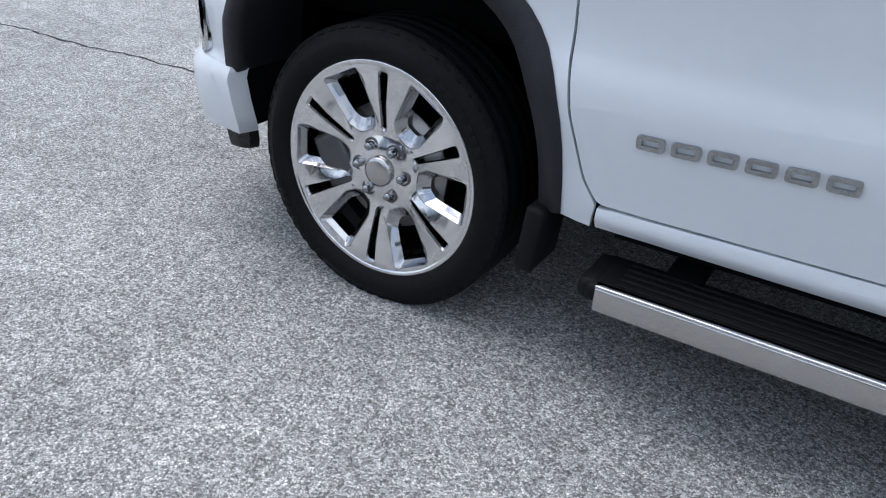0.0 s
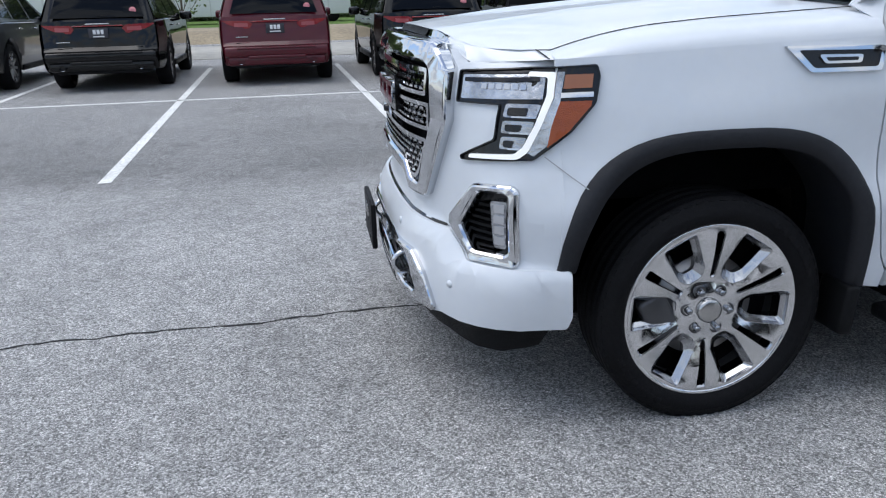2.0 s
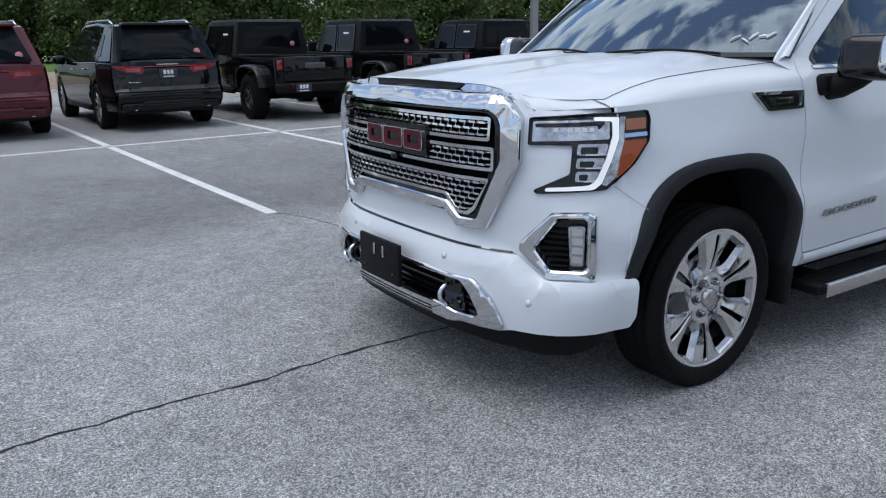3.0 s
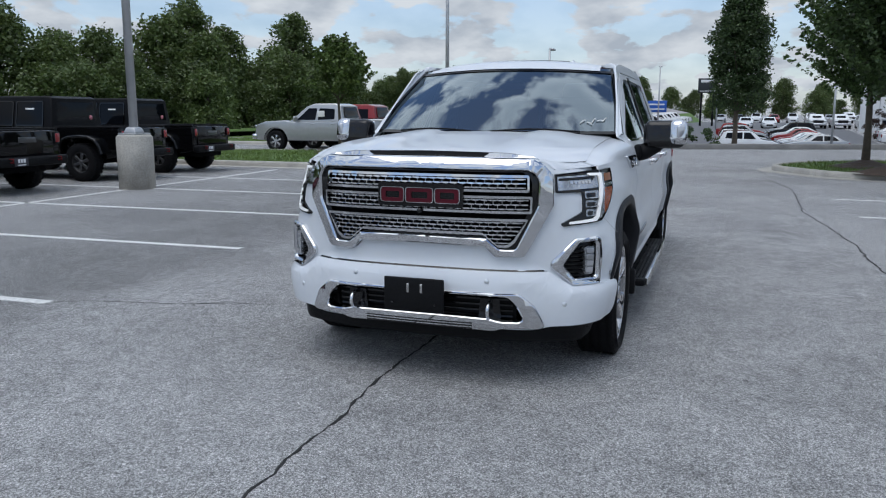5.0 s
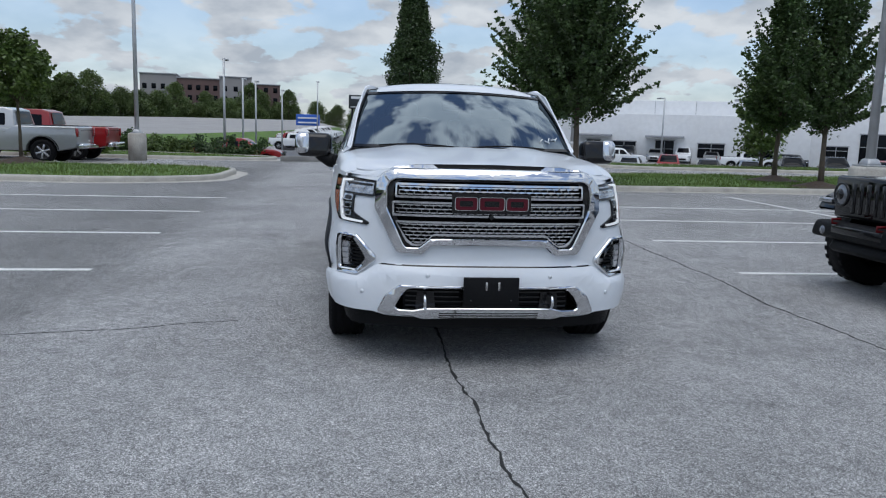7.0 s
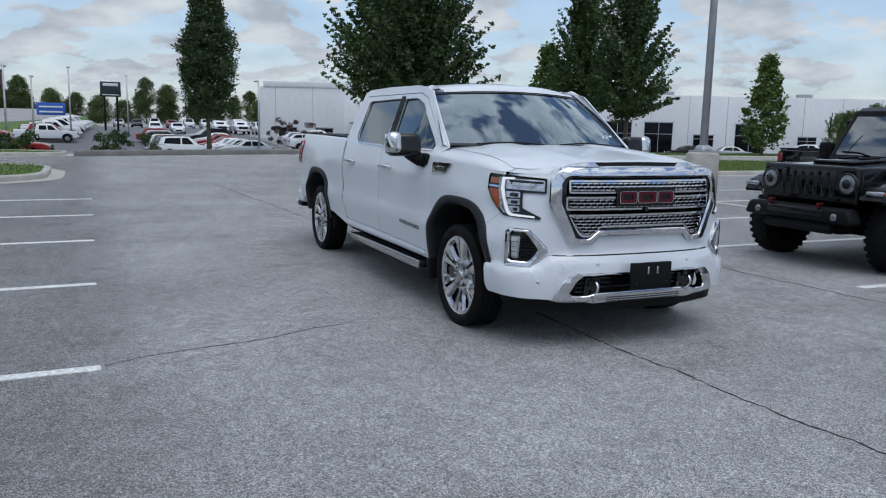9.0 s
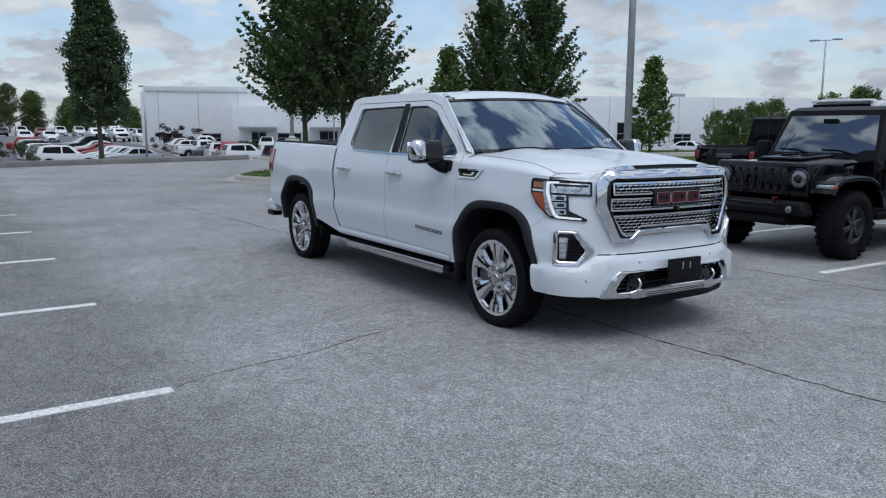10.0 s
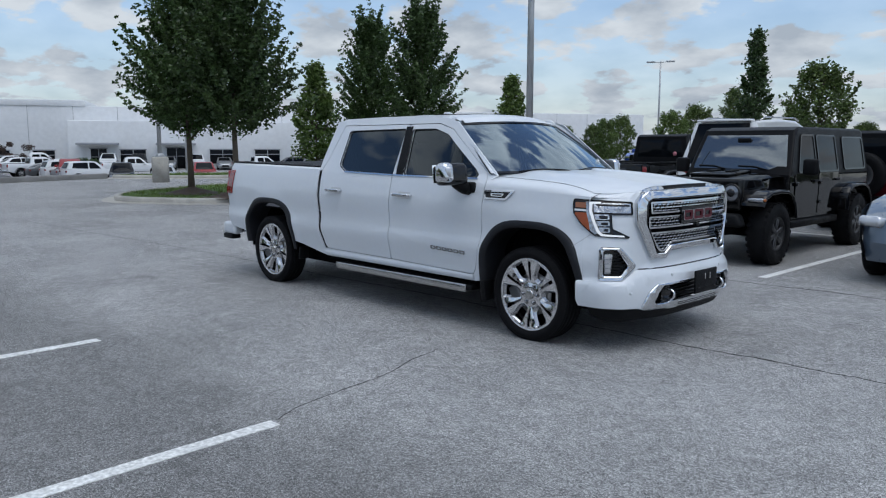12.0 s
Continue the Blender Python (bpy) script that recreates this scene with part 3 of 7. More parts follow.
    wide_o = side([(0.106, 0.014), (0.114, 0.029), (0.146, 0.048), (0.21, 0.055), (0.264, 0.060), (0.273, 0.056)])
    wide_m = side([(0.119, 0.012), (0.126, 0.024), (0.153, 0.040), (0.21, 0.046), (0.259, 0.050), (0.266, 0.046)])
    wide_i = side([(0.138, 0.010), (0.143, 0.019), (0.165, 0.031), (0.21, 0.035), (0.250, 0.038), (0.255, 0.035)])
    slot_o = side([(0.108, 0.004), (0.115, 0.0085), (0.19, 0.0115), (0.262, 0.0155), (0.268, 0.012)])
    slot_i = side([(0.113, 0.003), (0.120, 0.006), (0.19, 0.0088), (0.257, 0.0125), (0.262, 0.010)])
    holes = []
    for k in range(12):
        a = math.pi / 2 + k * math.pi / 6
        pol = lambda pts, r: rounded([(q * math.cos(a + t), q * math.sin(a + t)) for q, t in pts], r, 2)
        b = bmesh.new()
        if k % 2 == 0:
            po, pm, pi = pol(wide_o, 0.006), pol(wide_m, 0.006), pol(wide_i, 0.006)
            p1 = [(0.75 * x + 0.25 * u, 0.75 * y + 0.25 * v) for (x, y), (u, v) in zip(po, pm)]
            loops = ((po, 0.0), (p1, 0.0012), (pm, -0.0065), (pi, -0.017), (pi, -0.060))
        else:
            po, pi = pol(slot_o, 0.004), pol(slot_i, 0.003)
            loops = ((po, 0.0), (pi, -0.006), (pi, -0.055))
        holes.append(po)
        strip([[f(*p, d) for p in lp + lp[:1]] for lp, d in loops], b)
        bmesh.ops.recalc_face_normals(b, faces=b.faces)
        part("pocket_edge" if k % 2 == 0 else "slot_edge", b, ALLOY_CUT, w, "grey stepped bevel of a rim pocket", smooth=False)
    ring = [(0.281 * math.cos(2 * math.pi * i / 96), 0.281 * math.sin(2 * math.pi * i / 96)) for i in range(96)]
    part("spoke_face", sheet(ring, holes, f, 0.02, 0.0, 0.0), ALLOY, w, "polished alloy spoke face")
    part("hub_cap", lathe([(0.0, 0.100), (0.03, 0.099), (0.040, 0.095), (0.042, 0.075)], 28, 'Y'), SATIN, w, "round grey hub cap")
    for k in range(6):
        a = math.pi / 3 * k + math.pi / 6
        b = lathe([(0.0, 0.100), (0.007, 0.0995), (0.0115, 0.094), (0.0125, 0.065)], 8, 'Y', (0.070 * math.cos(a), 0, 0.070 * math.sin(a)))
        part("lug_nut", b, NUT, w)
        # dark ring draws the shaded recess round each nut
        ringb = lathe([(0.0140, 0.076), (0.0205, 0.0795), (0.0205, 0.065)], 14, 'Y', (0.070 * math.cos(a), 0, 0.070 * math.sin(a)))
        part("nut_seat", ringb, ALLOY_SHADED, w, "wheel nut seat, darkened as a shaded recess")


NUT = mat("dark chrome nut", (0.30, 0.31, 0.33), 0.08, 1.0)
GREY_SEAM = mat("seam shadow", (0.34, 0.35, 0.36), 0.6)
SEAM_DARK = mat("panel gap", (0.03, 0.03, 0.033), 0.8)


def pickup():
    T = thing("pickup_truck", "white full-size crew cab pickup with chrome grille on asphalt", "pickup truck")
    P = lambda n, bm, m, lab="", par=T, **k: part(n, bm, m, par, lab, **k)
    # --- fascia between grille, lamps and bumper, both halves in one panel ---
    GR_OUT = [(0.0, 1.24), (0.30, 1.239), (0.585, 1.235), (0.645, 1.205), (0.692, 1.15), (0.694, 0.995), (0.56, 0.735), (0.535, 0.725), (0.405, 0.723), (0.355, 0.775), (0.0, 0.78)]
    GR_IN = [(0.0, 1.172), (0.566, 1.172), (0.598, 1.155), (0.614, 1.12), (0.612, 0.995), (0.514, 0.778), (0.50, 0.766), (0.425, 0.766), (0.36, 0.822), (0.0, 0.826)]
    mir = lambda half: half + [(-a, b) for a, b in half[::-1] if a > 1e-6]
    fog_out = [(0.688, 0.668), (0.69, 0.70), (0.808, 0.822), (0.935, 0.828), (0.953, 0.812), (0.957, 0.592), (0.945, 0.576), (0.798, 0.576)]
    fog_in = [(0.752, 0.682), (0.832, 0.796), (0.912, 0.801), (0.922, 0.79), (0.924, 0.622), (0.914, 0.612), (0.808, 0.611)]
    fascia = [(-1.03, 1.178), (-1.05, 1.0), (-1.075, 0.8), (-1.085, 0.56), (-0.78, 0.56), (-0.67, 0.652), (0.67, 0.652), (0.78, 0.56), (1.085, 0.56), (1.075, 0.8), (1.05, 1.0), (1.03, 1.178), (0.72, 1.172), (0.70, 1.196), (0.66, 1.222), (-0.66, 1.222), (-0.70, 1.196), (-0.72, 1.172)]
    shrink = lambda pts, k, c: [(c[0] + (a - c[0]) * k, c[1] + (b - c[1]) * k) for a, b in pts]
    grille_hole = shrink(mir(GR_OUT), 0.97, (0, 0.98))
    fogh = [shrink(fog_out, 0.9, (0.84, 0.69))]
    fogh.append([(-a, b) for a, b in fogh[0]][::-1])
    bm = sheet(fascia, [grille_hole] + [[p for p in h] for h in fogh if max(q[1] for q in h) < 1.0], nose, 0.06, 0.0, 0.02)
    P("front_fascia", bm, WHITE, "white painted front panel")
    # --- bumper with lower opening ---
    val_hole = [(-0.52, 0.53), (-0.59, 0.48), (-0.63, 0.375), (0.63, 0.375), (0.59, 0.48), (0.52, 0.53), (0.40, 0.533), (-0.40, 0.533)]
    bump = [(-1.10, 0.572), (-1.105, 0.42), (-1.09, 0.375), (-0.68, 0.365), (-0.62, 0.345), (0.62, 0.345), (0.68, 0.365), (1.09, 0.375), (1.105, 0.42), (1.10, 0.572), (1.0, 0.573),
            (0.79, 0.572), (0.685, 0.648), (-0.685, 0.648), (-0.79, 0.572), (-1.0, 0.573)]
    bm = sheet(rounded(bump, 0.012, 3), [val_hole], nose, 0.06, 0.012, 0.06)
    P("front_bumper", bm, WHITE, "white painted front bumper")
    vo = [(-0.42, 0.54), (-0.53, 0.542), (-0.60, 0.48), (-0.655, 0.375), (-0.635, 0.35), (-0.46, 0.352), (-0.40, 0.335), (0.40, 0.335), (0.46, 0.352), (0.635, 0.35), (0.655, 0.375), (0.60, 0.48), (0.53, 0.542), (0.42, 0.54)]
    vi = [(-0.36, 0.521), (-0.47, 0.518), (-0.515, 0.478), (-0.548, 0.408), (-0.53, 0.392), (-0.44, 0.392), (-0.38, 0.408), (0.38, 0.408), (0.44, 0.392), (0.53, 0.392), (0.548, 0.408), (0.515, 0.478), (0.47, 0.518), (0.36, 0.521)]
    P("bumper_trim", bezel(rounded(vo, 0.015, 3), rounded(vi, 0.015, 3), nose, 0.032, 0.06, 0.008), CHROME, "chrome frame of the lower bumper opening")
    P("bumper_slot", sheet([(-0.3, 0.343), (0.3, 0.343), (0.3, 0.349), (-0.3, 0.349)], [], nose, 0.1, 0.034, 0.01), GLOSS_BLACK)
    P("bumper_slot", sheet([(-0.3, 0.358), (0.3, 0.358), (0.3, 0.364), (-0.3, 0.364)], [], nose, 0.1, 0.034, 0.01), GLOSS_BLACK)
    P("bumper_slot", sheet([(-0.3, 0.373), (0.3, 0.373), (0.3, 0.378), (-0.3, 0.378)], [], nose, 0.1, 0.034, 0.01), GLOSS_BLACK)
    P("lower_grille", sheet([(-0.52, 0.36), (0.52, 0.36), (0.52, 0.53), (-0.52, 0.53)], [], nose, 0.08, -0.06, 0.01), BLACK)
    for k in range(4):
        z = 0.40 + 0.03 * k
        P("lower_grille_bar", sheet([(-0.5, z), (0.5, z), (0.5, z + 0.01), (-0.5, z + 0.01)], [], nose, 0.12, -0.04, 0.02), GLOSS_BLACK)
    for sg in (-1, 1):
        P("tow_recess", sheet([(sg * 0.38 - 0.06, 0.395), (sg * 0.38 + 0.06, 0.395), (sg * 0.38 + 0.05, 0.50), (sg * 0.38 - 0.05, 0.50)], [], nose, 0.06, -0.03, 0.03), GLOSS_BLACK)
        c = nose(sg * 0.385, 0.445, -0.01)
        pts = [c + Vector((-0.05 * math.cos(a), 0, 0.04 * math.sin(a))) for a in np.linspace(-1.75, 1.75, 14)]
        P("tow_hook", tube(pts, 0.011, 8), CHROME, "chrome tow hook")
    P("air_dam", sheet([(-1.05, 0.375), (-1.0, 0.29), (-0.88, 0.262), (-0.5, 0.265), (0.5, 0.265), (0.88, 0.262), (1.0, 0.29), (1.05, 0.375)], [], nose, 0.08, -0.035, 0.03), BLACK, "black plastic air dam")
    for s, z in ((-0.74, 0.485), (0.74, 0.485), (-0.37, 0.60), (0.37, 0.60)):
        c = nose(s, z, 0.012)
        n = (nose(s, z, 0.03) - c).normalized()
        P("parking_sensor", tube([c - n * 0.004, c + n * 0.0025], 0.013, 16), WHITE, "small round white sensor")
    P("bumper_top_gap", sheet([(-0.66, 0.648), (0.66, 0.648), (0.66, 0.656), (-0.66, 0.656)], [], nose, 0.1, 0.002, 0.02), GLOSS_BLACK)
    # plate holder
    hold = P("plate_holder", box((0.02, 0.335, 0.18), nose(0, 0.518, 0.075), 0.006), BLACK, "empty black plastic plate holder")
    for y in (-0.045, 0.03):
        part("plate_clip", box((0.008, 0.014, 0.05), nose(0, 0.556, 0.088) + Vector((0, y, 0)), 0.002), SATIN, hold, "pale plate clip")
    for y in (-0.12, 0.12):
        part("plate_bolt", lathe([(0, -0.004), (0.006, -0.003), (0.007, 0.0)], 8, 'X', nose(0, 0.47, 0.086) + Vector((0, y, 0))), GLOSS_BLACK, hold)
    # --- grille ---
    P("grille_surround", bezel(rounded(mir(GR_OUT), 0.012, 3), rounded(mir(GR_IN), 0.012, 3), lambda s, z, d=0: nose(s, z, d + 0.02 * pl([(0.7, 0), (1.0, 0.6), (1.25, 1)], z)), 0.030, 0.07, 0.008, 0.05), CHROME, "wide chrome grille surround")
    P("grille_back", sheet(mir(GR_IN), [], nose, 0.1, -0.045, 0.0), DARK)
    P("grille_inner_frame", sheet(rounded(mir(GR_IN), 0.012, 2), [rounded(shrink(mir(GR_IN), 0.955, (0, 0.98)), 0.012, 2)], nose, 0.08, 0.012, 0.03), GLOSS_BLACK, "gloss black inner grille frame")

    def band(z0, z1, a0, a1, low=None):
        """One framed row of the grille with its little bright blades."""
        o = [(-a0, z0), (a0, z0), (a1, z1), (-a1, z1)] if low is None else low
        ob = P("grille_bar", sheet(rounded(o, 0.012, 3), [rounded([(x * 0.982, z + (0.013 if z < (z0 + z1) / 2 else -0.013)) for x, z in o], 0.008, 2)], nose, 0.06, 0.025, 0.03), CHROME, "chrome grille row frame")
        rows = max(2, int(round((z1 - z0 - 0.022) / 0.021)))
        bm = bmesh.new()
        for r in range(rows):
            z = z0 + 0.011 + (z1 - z0 - 0.022) * (r + 0.5) / rows
            lim = pl([(z0, a0), (z1, a1)], z) * 0.97
            dz = (z1 - z0 - 0.022) / rows
            gap = 0.36 if low is not None and z < 0.835 else 0.0
            for lo, hi in ([(-lim, lim)] if not gap else [(-lim + 0.02, -gap), (gap, lim - 0.02)]):
                sheet([(lo, z - 0.0022), (hi, z - 0.0022), (hi, z + 0.0022), (lo, z + 0.0022)], [], nose, 0.1, 0.010, 0.012, into=bm)
            s = -0.62 + (0.023 if r % 2 else 0.0)
            while s < 0.62:
                lim = pl([(z0, a0), (z1, a1)], z) * 0.97
                if low is not None and z < 0.835:
                    if abs(s) < 0.36 or abs(s) > lim - 0.03:
                        s += 0.046
                        continue
                if abs(s) + 0.018 < lim:
                    h = 0.0040
                    sheet([(s + 0.0215, z), (s + 0.0245, z), (s + 0.0245, z + dz), (s + 0.0215, z + dz)], [], nose, 0.2, 0.008, 0.012, into=bm)
                    sheet([(s - 0.0165, z - h), (s + 0.0165, z - h), (s + 0.012, z + h), (s - 0.012, z + h)], [], nose, 0.2, 0.018, 0.028, into=bm)
                s += 0.046
        part("grille_blade", bm, CHROME, ob, "rows of small bright blades", smooth=False, kind="stuff")
        return ob
    band(1.062, 1.150, 0.572, 0.572)
    band(0.952, 1.042, 0.586, 0.588)
    low = [(-0.47, 0.775), (-0.42, 0.775), (-0.345, 0.838), (0.345, 0.838), (0.42, 0.775), (0.47, 0.775), (0.505, 0.80), (0.57, 0.925), (-0.57, 0.925), (-0.505, 0.80)]
    band(0.775, 0.925, 0.50, 0.57, low)
    # maker's badge as plain red blocks in chrome frames
    P("badge_plate", sheet(rounded([(-0.238, 0.975), (0.238, 0.975), (0.238, 1.098), (-0.238, 1.098)], 0.01, 2), [], nose, 0.08, 0.034, 0.03), GLOSS_BLACK)
    for c, w in ((0.153, 0.138), (0.0, 0.158), (-0.153, 0.138)):
        o = [(c - w / 2, 0.996), (c + w / 2, 0.996), (c + w / 2, 1.077), (c - w / 2, 1.077)]
        b = P("badge_block", sheet(rounded(o, 0.02, 3), [rounded(shrink(o, 0.93, (c, 1.0365)), 0.016, 3)], nose, 0.08, 0.044, 0.02), CHROME, "chrome edge of a badge block")
        part("badge_face", sheet(rounded(shrink(o, 0.935, (c, 1.0365)), 0.016, 3), [rounded([(c - w * 0.29, 1.019), (c + w * 0.29, 1.019), (c + w * 0.29, 1.054), (c - w * 0.29, 1.054)], 0.008, 2)], nose, 0.08, 0.041, 0.02), RED, b, "plain red badge face")
    cc = nose(0, 0.955, 0.03)
    P("front_camera", lathe([(0.0, -0.02), (0.012, -0.018), (0.016, 0.0)], 14, 'X', cc), GLOSS_BLACK, "small black camera")
    # --- lamps ---
    lamp = [(0.712, 1.152), (1.148, 1.172), (1.162, 1.14), (1.155, 1.065), (1.09, 0.985), (0.985, 0.902), (0.745, 0.884), (0.738, 0.897), (0.863, 0.957), (0.87, 1.056), (0.712, 1.056)]
    for sg, nm in ((-1, "L"), (1, "R")):
        m2 = lambda pts: [(sg * a, b) for a, b in pts]
        lm = P("headlamp", sheet(rounded(m2(lamp), 0.008, 2), [], lamp_skin, 0.05, 0.004, 0.03), GLOSS_BLACK, "black housing of the C-shaped headlamp")
        part("bezel", sheet(rounded(m2(lamp), 0.008, 2), [rounded(m2(offset_in(lamp, 0.005)), 0.006, 2)], lamp_skin, 0.06, 0.012, 0.02), GLOSS_BLACK, lm, "thin black lamp edge")
        part("lens_bar", sheet(rounded(m2([(0.726, 1.068), (1.0, 1.075), (1.0, 1.143), (0.726, 1.138)]), 0.005, 2), [], lamp_skin, 0.06, 0.008, 0.02), LAMP_IN, lm, "pale upper lamp chamber")
        for k in range(6):
            s0 = 0.80 + 0.026 * k
            part("led_cell", sheet(m2([(s0, 1.10), (s0 + 0.018, 1.10), (s0 + 0.018, 1.115), (s0, 1.115)]), [], lamp_skin, 0.1, 0.0105, 0.008), CLEAR_WHITE, lm)
        strip_o = [(0.95, 1.150), (1.026, 1.151), (1.030, 1.08), (1.000, 0.995), (0.968, 0.924), (0.942, 0.904), (0.78, 0.895), (0.784, 0.907), (0.930, 0.918), (0.953, 0.938), (0.985, 1.005), (1.010, 1.085), (1.008, 1.137), (0.95, 1.138)]
        part("light_strip", sheet(rounded(m2(strip_o), 0.008, 2), [], lamp_skin, 0.05, 0.014, 0.02), DRL, lm, "glowing white C-shaped light strip")
        part("lens_side", sheet(m2([(1.028, 1.152), (1.052, 1.152), (1.050, 1.07), (1.034, 1.0), (1.02, 0.945), (0.985, 0.914), (0.968, 0.922), (1.0, 0.995), (1.032, 1.08)]), [], lamp_skin, 0.05, 0.010, 0.01), LAMP_IN, lm, "silvery clear side of the lamp")
        part("lens_visor", sheet(rounded(m2([(0.735, 1.118), (0.985, 1.124), (0.985, 1.136), (0.735, 1.130)]), 0.003, 2), [], lamp_skin, 0.06, 0.011, 0.006), GLOSS_BLACK, lm)
        for z0, z1, s0, s1 in ((1.022, 1.060, 0.885, 0.998), (0.976, 1.012, 0.882, 0.983), (0.930, 0.966, 0.880, 0.962)):
            pj = part("projector", sheet(rounded(m2([(s0, z0), (s1 - 0.012, z0), (s1, z1), (s0 + 0.004, z1)]), 0.008, 2), [], lamp_skin, 0.05, 0.006, 0.02), LAMP_IN, lm, "silvery lamp chamber")
            part("projector_lens", sheet(rounded(m2([(s0 + 0.014, z0 + 0.006), (s1 - 0.042, z0 + 0.006), (s1 - 0.036, z1 - 0.010), (s0 + 0.014, z1 - 0.010)]), 0.006, 2), [], lamp_skin, 0.05, 0.010, 0.01), GLOSS_BLACK, pj)
            part("chamber_edge", sheet(m2([(s0 + 0.03, z0), (s1 - 0.01, z0), (s1 - 0.01, z0 + 0.005), (s0 + 0.03, z0 + 0.005)]), [], lamp_skin, 0.06, 0.012, 0.008), CLEAR_WHITE, pj)
        part("reflector", sheet(m2([(1.05, 1.07), (1.142, 1.072), (1.14, 1.058), (1.08, 0.985), (1.02, 0.94), (1.03, 1.0)]), [], lamp_skin, 0.05, 0.012, 0.01), AMBER, lm, "amber side reflector")
        part("reflector_top", sheet(m2([(1.055, 1.105), (1.14, 1.108), (1.14, 1.146), (1.055, 1.144)]), [], lamp_skin, 0.05, 0.012, 0.01), mat("pale amber lens", (0.30, 0.11, 0.05), 0.25, coat=0.3, var=0.1), lm, "pale amber side lamp")
        part("reflector_bar", sheet(m2([(1.05, 1.08), (1.145, 1.083), (1.145, 1.097), (1.05, 1.094)]), [], lamp_skin, 0.05, 0.013, 0.01), CHROME, lm)
        # fog lamp pods
        fp = P("fog_lamp_frame", bezel(rounded(m2(fog_out), 0.012, 3), rounded(m2(fog_in), 0.01, 3), nose, 0.022, 0.06, 0.010, 0.05), CHROME, "chrome frame of the fog lamp pocket")
        part("pocket", sheet(rounded(m2(fog_in), 0.01, 2), [], nose, 0.05, -0.04, 0.0), GLOSS_BLACK, fp)
        for k in range(7):
            z = 0.615 + 0.022 * k
            a = pl([(0.596, 0.80), (0.668, 0.735), (0.778, 0.822)], z) + 0.012
            part("fin", sheet(m2([(a, z), (0.865, z), (0.865, z + 0.009), (a, z + 0.009)]), [], nose, 0.08, -0.018, 0.02), BLACK, fp)
        part("fog_lamp", sheet(rounded(m2([(0.872, 0.625), (0.915, 0.625), (0.918, 0.775), (0.862, 0.772)]), 0.01, 3), [], nose, 0.05, -0.004, 0.03), LAMP_IN, fp, "upright silvery fog lamp")
        for k in range(4):
            z = 0.638 + 0.034 * k
            part("fog_cell", sheet(rounded(m2([(0.876, z), (0.912, z), (0.912, z + 0.026), (0.876, z + 0.026)]), 0.005, 2), [], nose, 0.1, 0.0, 0.01), CLEAR_WHITE, fp)
    # --- hood ---
    front_x = lambda y: pl(HOOD_FRONT, abs(y))
    rows = []
    ys = np.linspace(-0.805, 0.805, 41)
    hood = bmesh.new()
    for i in range(33):
        t = i / 32
        row = []
        for y in ys:
            x0, x1 = front_x(y), 0.36 + 0.16 * (y / 0.8) ** 2
            x = x0 + (x1 - x0) * t
            row.append((x, y, hood_z(x, y)))
        rows.append(row)
    strip(rows, hood)
    P("hood", hood, WHITE, "white hood with raised centre")
    # chrome cap that rolls from the grille back to the hood, with a black slot along its rear edge
    def cap_at(s, t):
        z = pl([(0.575, 1.236), (0.645, 1.205), (0.69, 1.152)], abs(s))
        p, y = nose(s, z, 0.044), s * 0.985
        top = Vector((front_x(y) - 0.001, y, hood_z(front_x(y), y) - 0.002))
        e = min(1.0, max(0.0, (abs(s) - 0.47) / 0.15))
        top = top.lerp(nose(s + math.copysign(0.014, s), z + 0.012, 0.006), e * e * (3 - 2 * e))
        q = top.lerp(p, 0.10) - Vector((0, 0, 0.020 * (1 - e)))
        if t > 1:
            return q.lerp(top, t - 1)
        m = Vector((p.x + 0.010, (p.y + q.y) / 2, max(p.z, q.z) + 0.003))
        return p * (1 - t) ** 2 + m * 2 * t * (1 - t) + q * t * t
    ss = [0.62 * k / 60 for k in range(-60, 61)]
    P("grille_cap", strip([[cap_at(a, k / 9) for a in ss] for k in range(10)] + [[cap_at(a, t) for a in ss] for t in (1.1, 1.9, 2.0)]), CHROME, "chrome cap over the grille")
    end = lambda a: pl([(0.315, 0.0), (0.345, 0.8)], abs(a))
    sy = [0.345 * k / 30 for k in range(-30, 31)]
    slot = [[cap_at(a, t + (1.96 - t) * end(a)) + Vector((-0.0035, 0, 0.002)) for a in sy] for t in (0.93, 1.0, 1.5, 1.96)]
    P("hood_slot", strip(slot), BLACK, "black slot at the hood's front edge")
    P("cowl", strip([[(0.34 + 0.16 * (y / 0.8) ** 2, y, hood_z(0.36, y) - 0.02) for y in ys], [(0.60, y, hood_z(0.5, y) - 0.05) for y in ys]]), BLACK, "black plastic cowl")
    # --- flanks ---
    fa, ra = arch(0.0, 0.512, 0.580, zb=0.46), arch(3.745, 0.512, 0.580)
    for sg in (-1, 1):
        fl = flank(sg)
        fen = [(-0.506, 1.185), (-0.506, 0.60)] + [p for p in fa if p[0] > -0.512 and (p[0] > -0.49 or p[1] > 0.6)][0:] + [(0.50, 0.44), (0.585, 0.425), (0.592, 0.483), (0.558, 0.54), (0.516, 0.68), (0.496, 0.79), (0.489, 0.95), (0.483, 1.225), (0.0, 1.21)]
        bm = sheet(fen, [], fl, 0.05, 0.0, 0.012)
        # rounded shoulder from the flank up to the hood's edge
        rows = []
        for k in range(13):
            t = k / 12
            row = []
            for x in np.linspace(-0.506, 0.483, 21):
                zf = pl([(-0.515, 1.185), (0.0, 1.21), (0.483, 1.225)], x)
                b = fl(x, zf)
                a = Vector((x, sg * 0.803, hood_z(x, 0.803) - 0.003))
                c = Vector((x, b.y - sg * 0.014, a.z - 0.016))
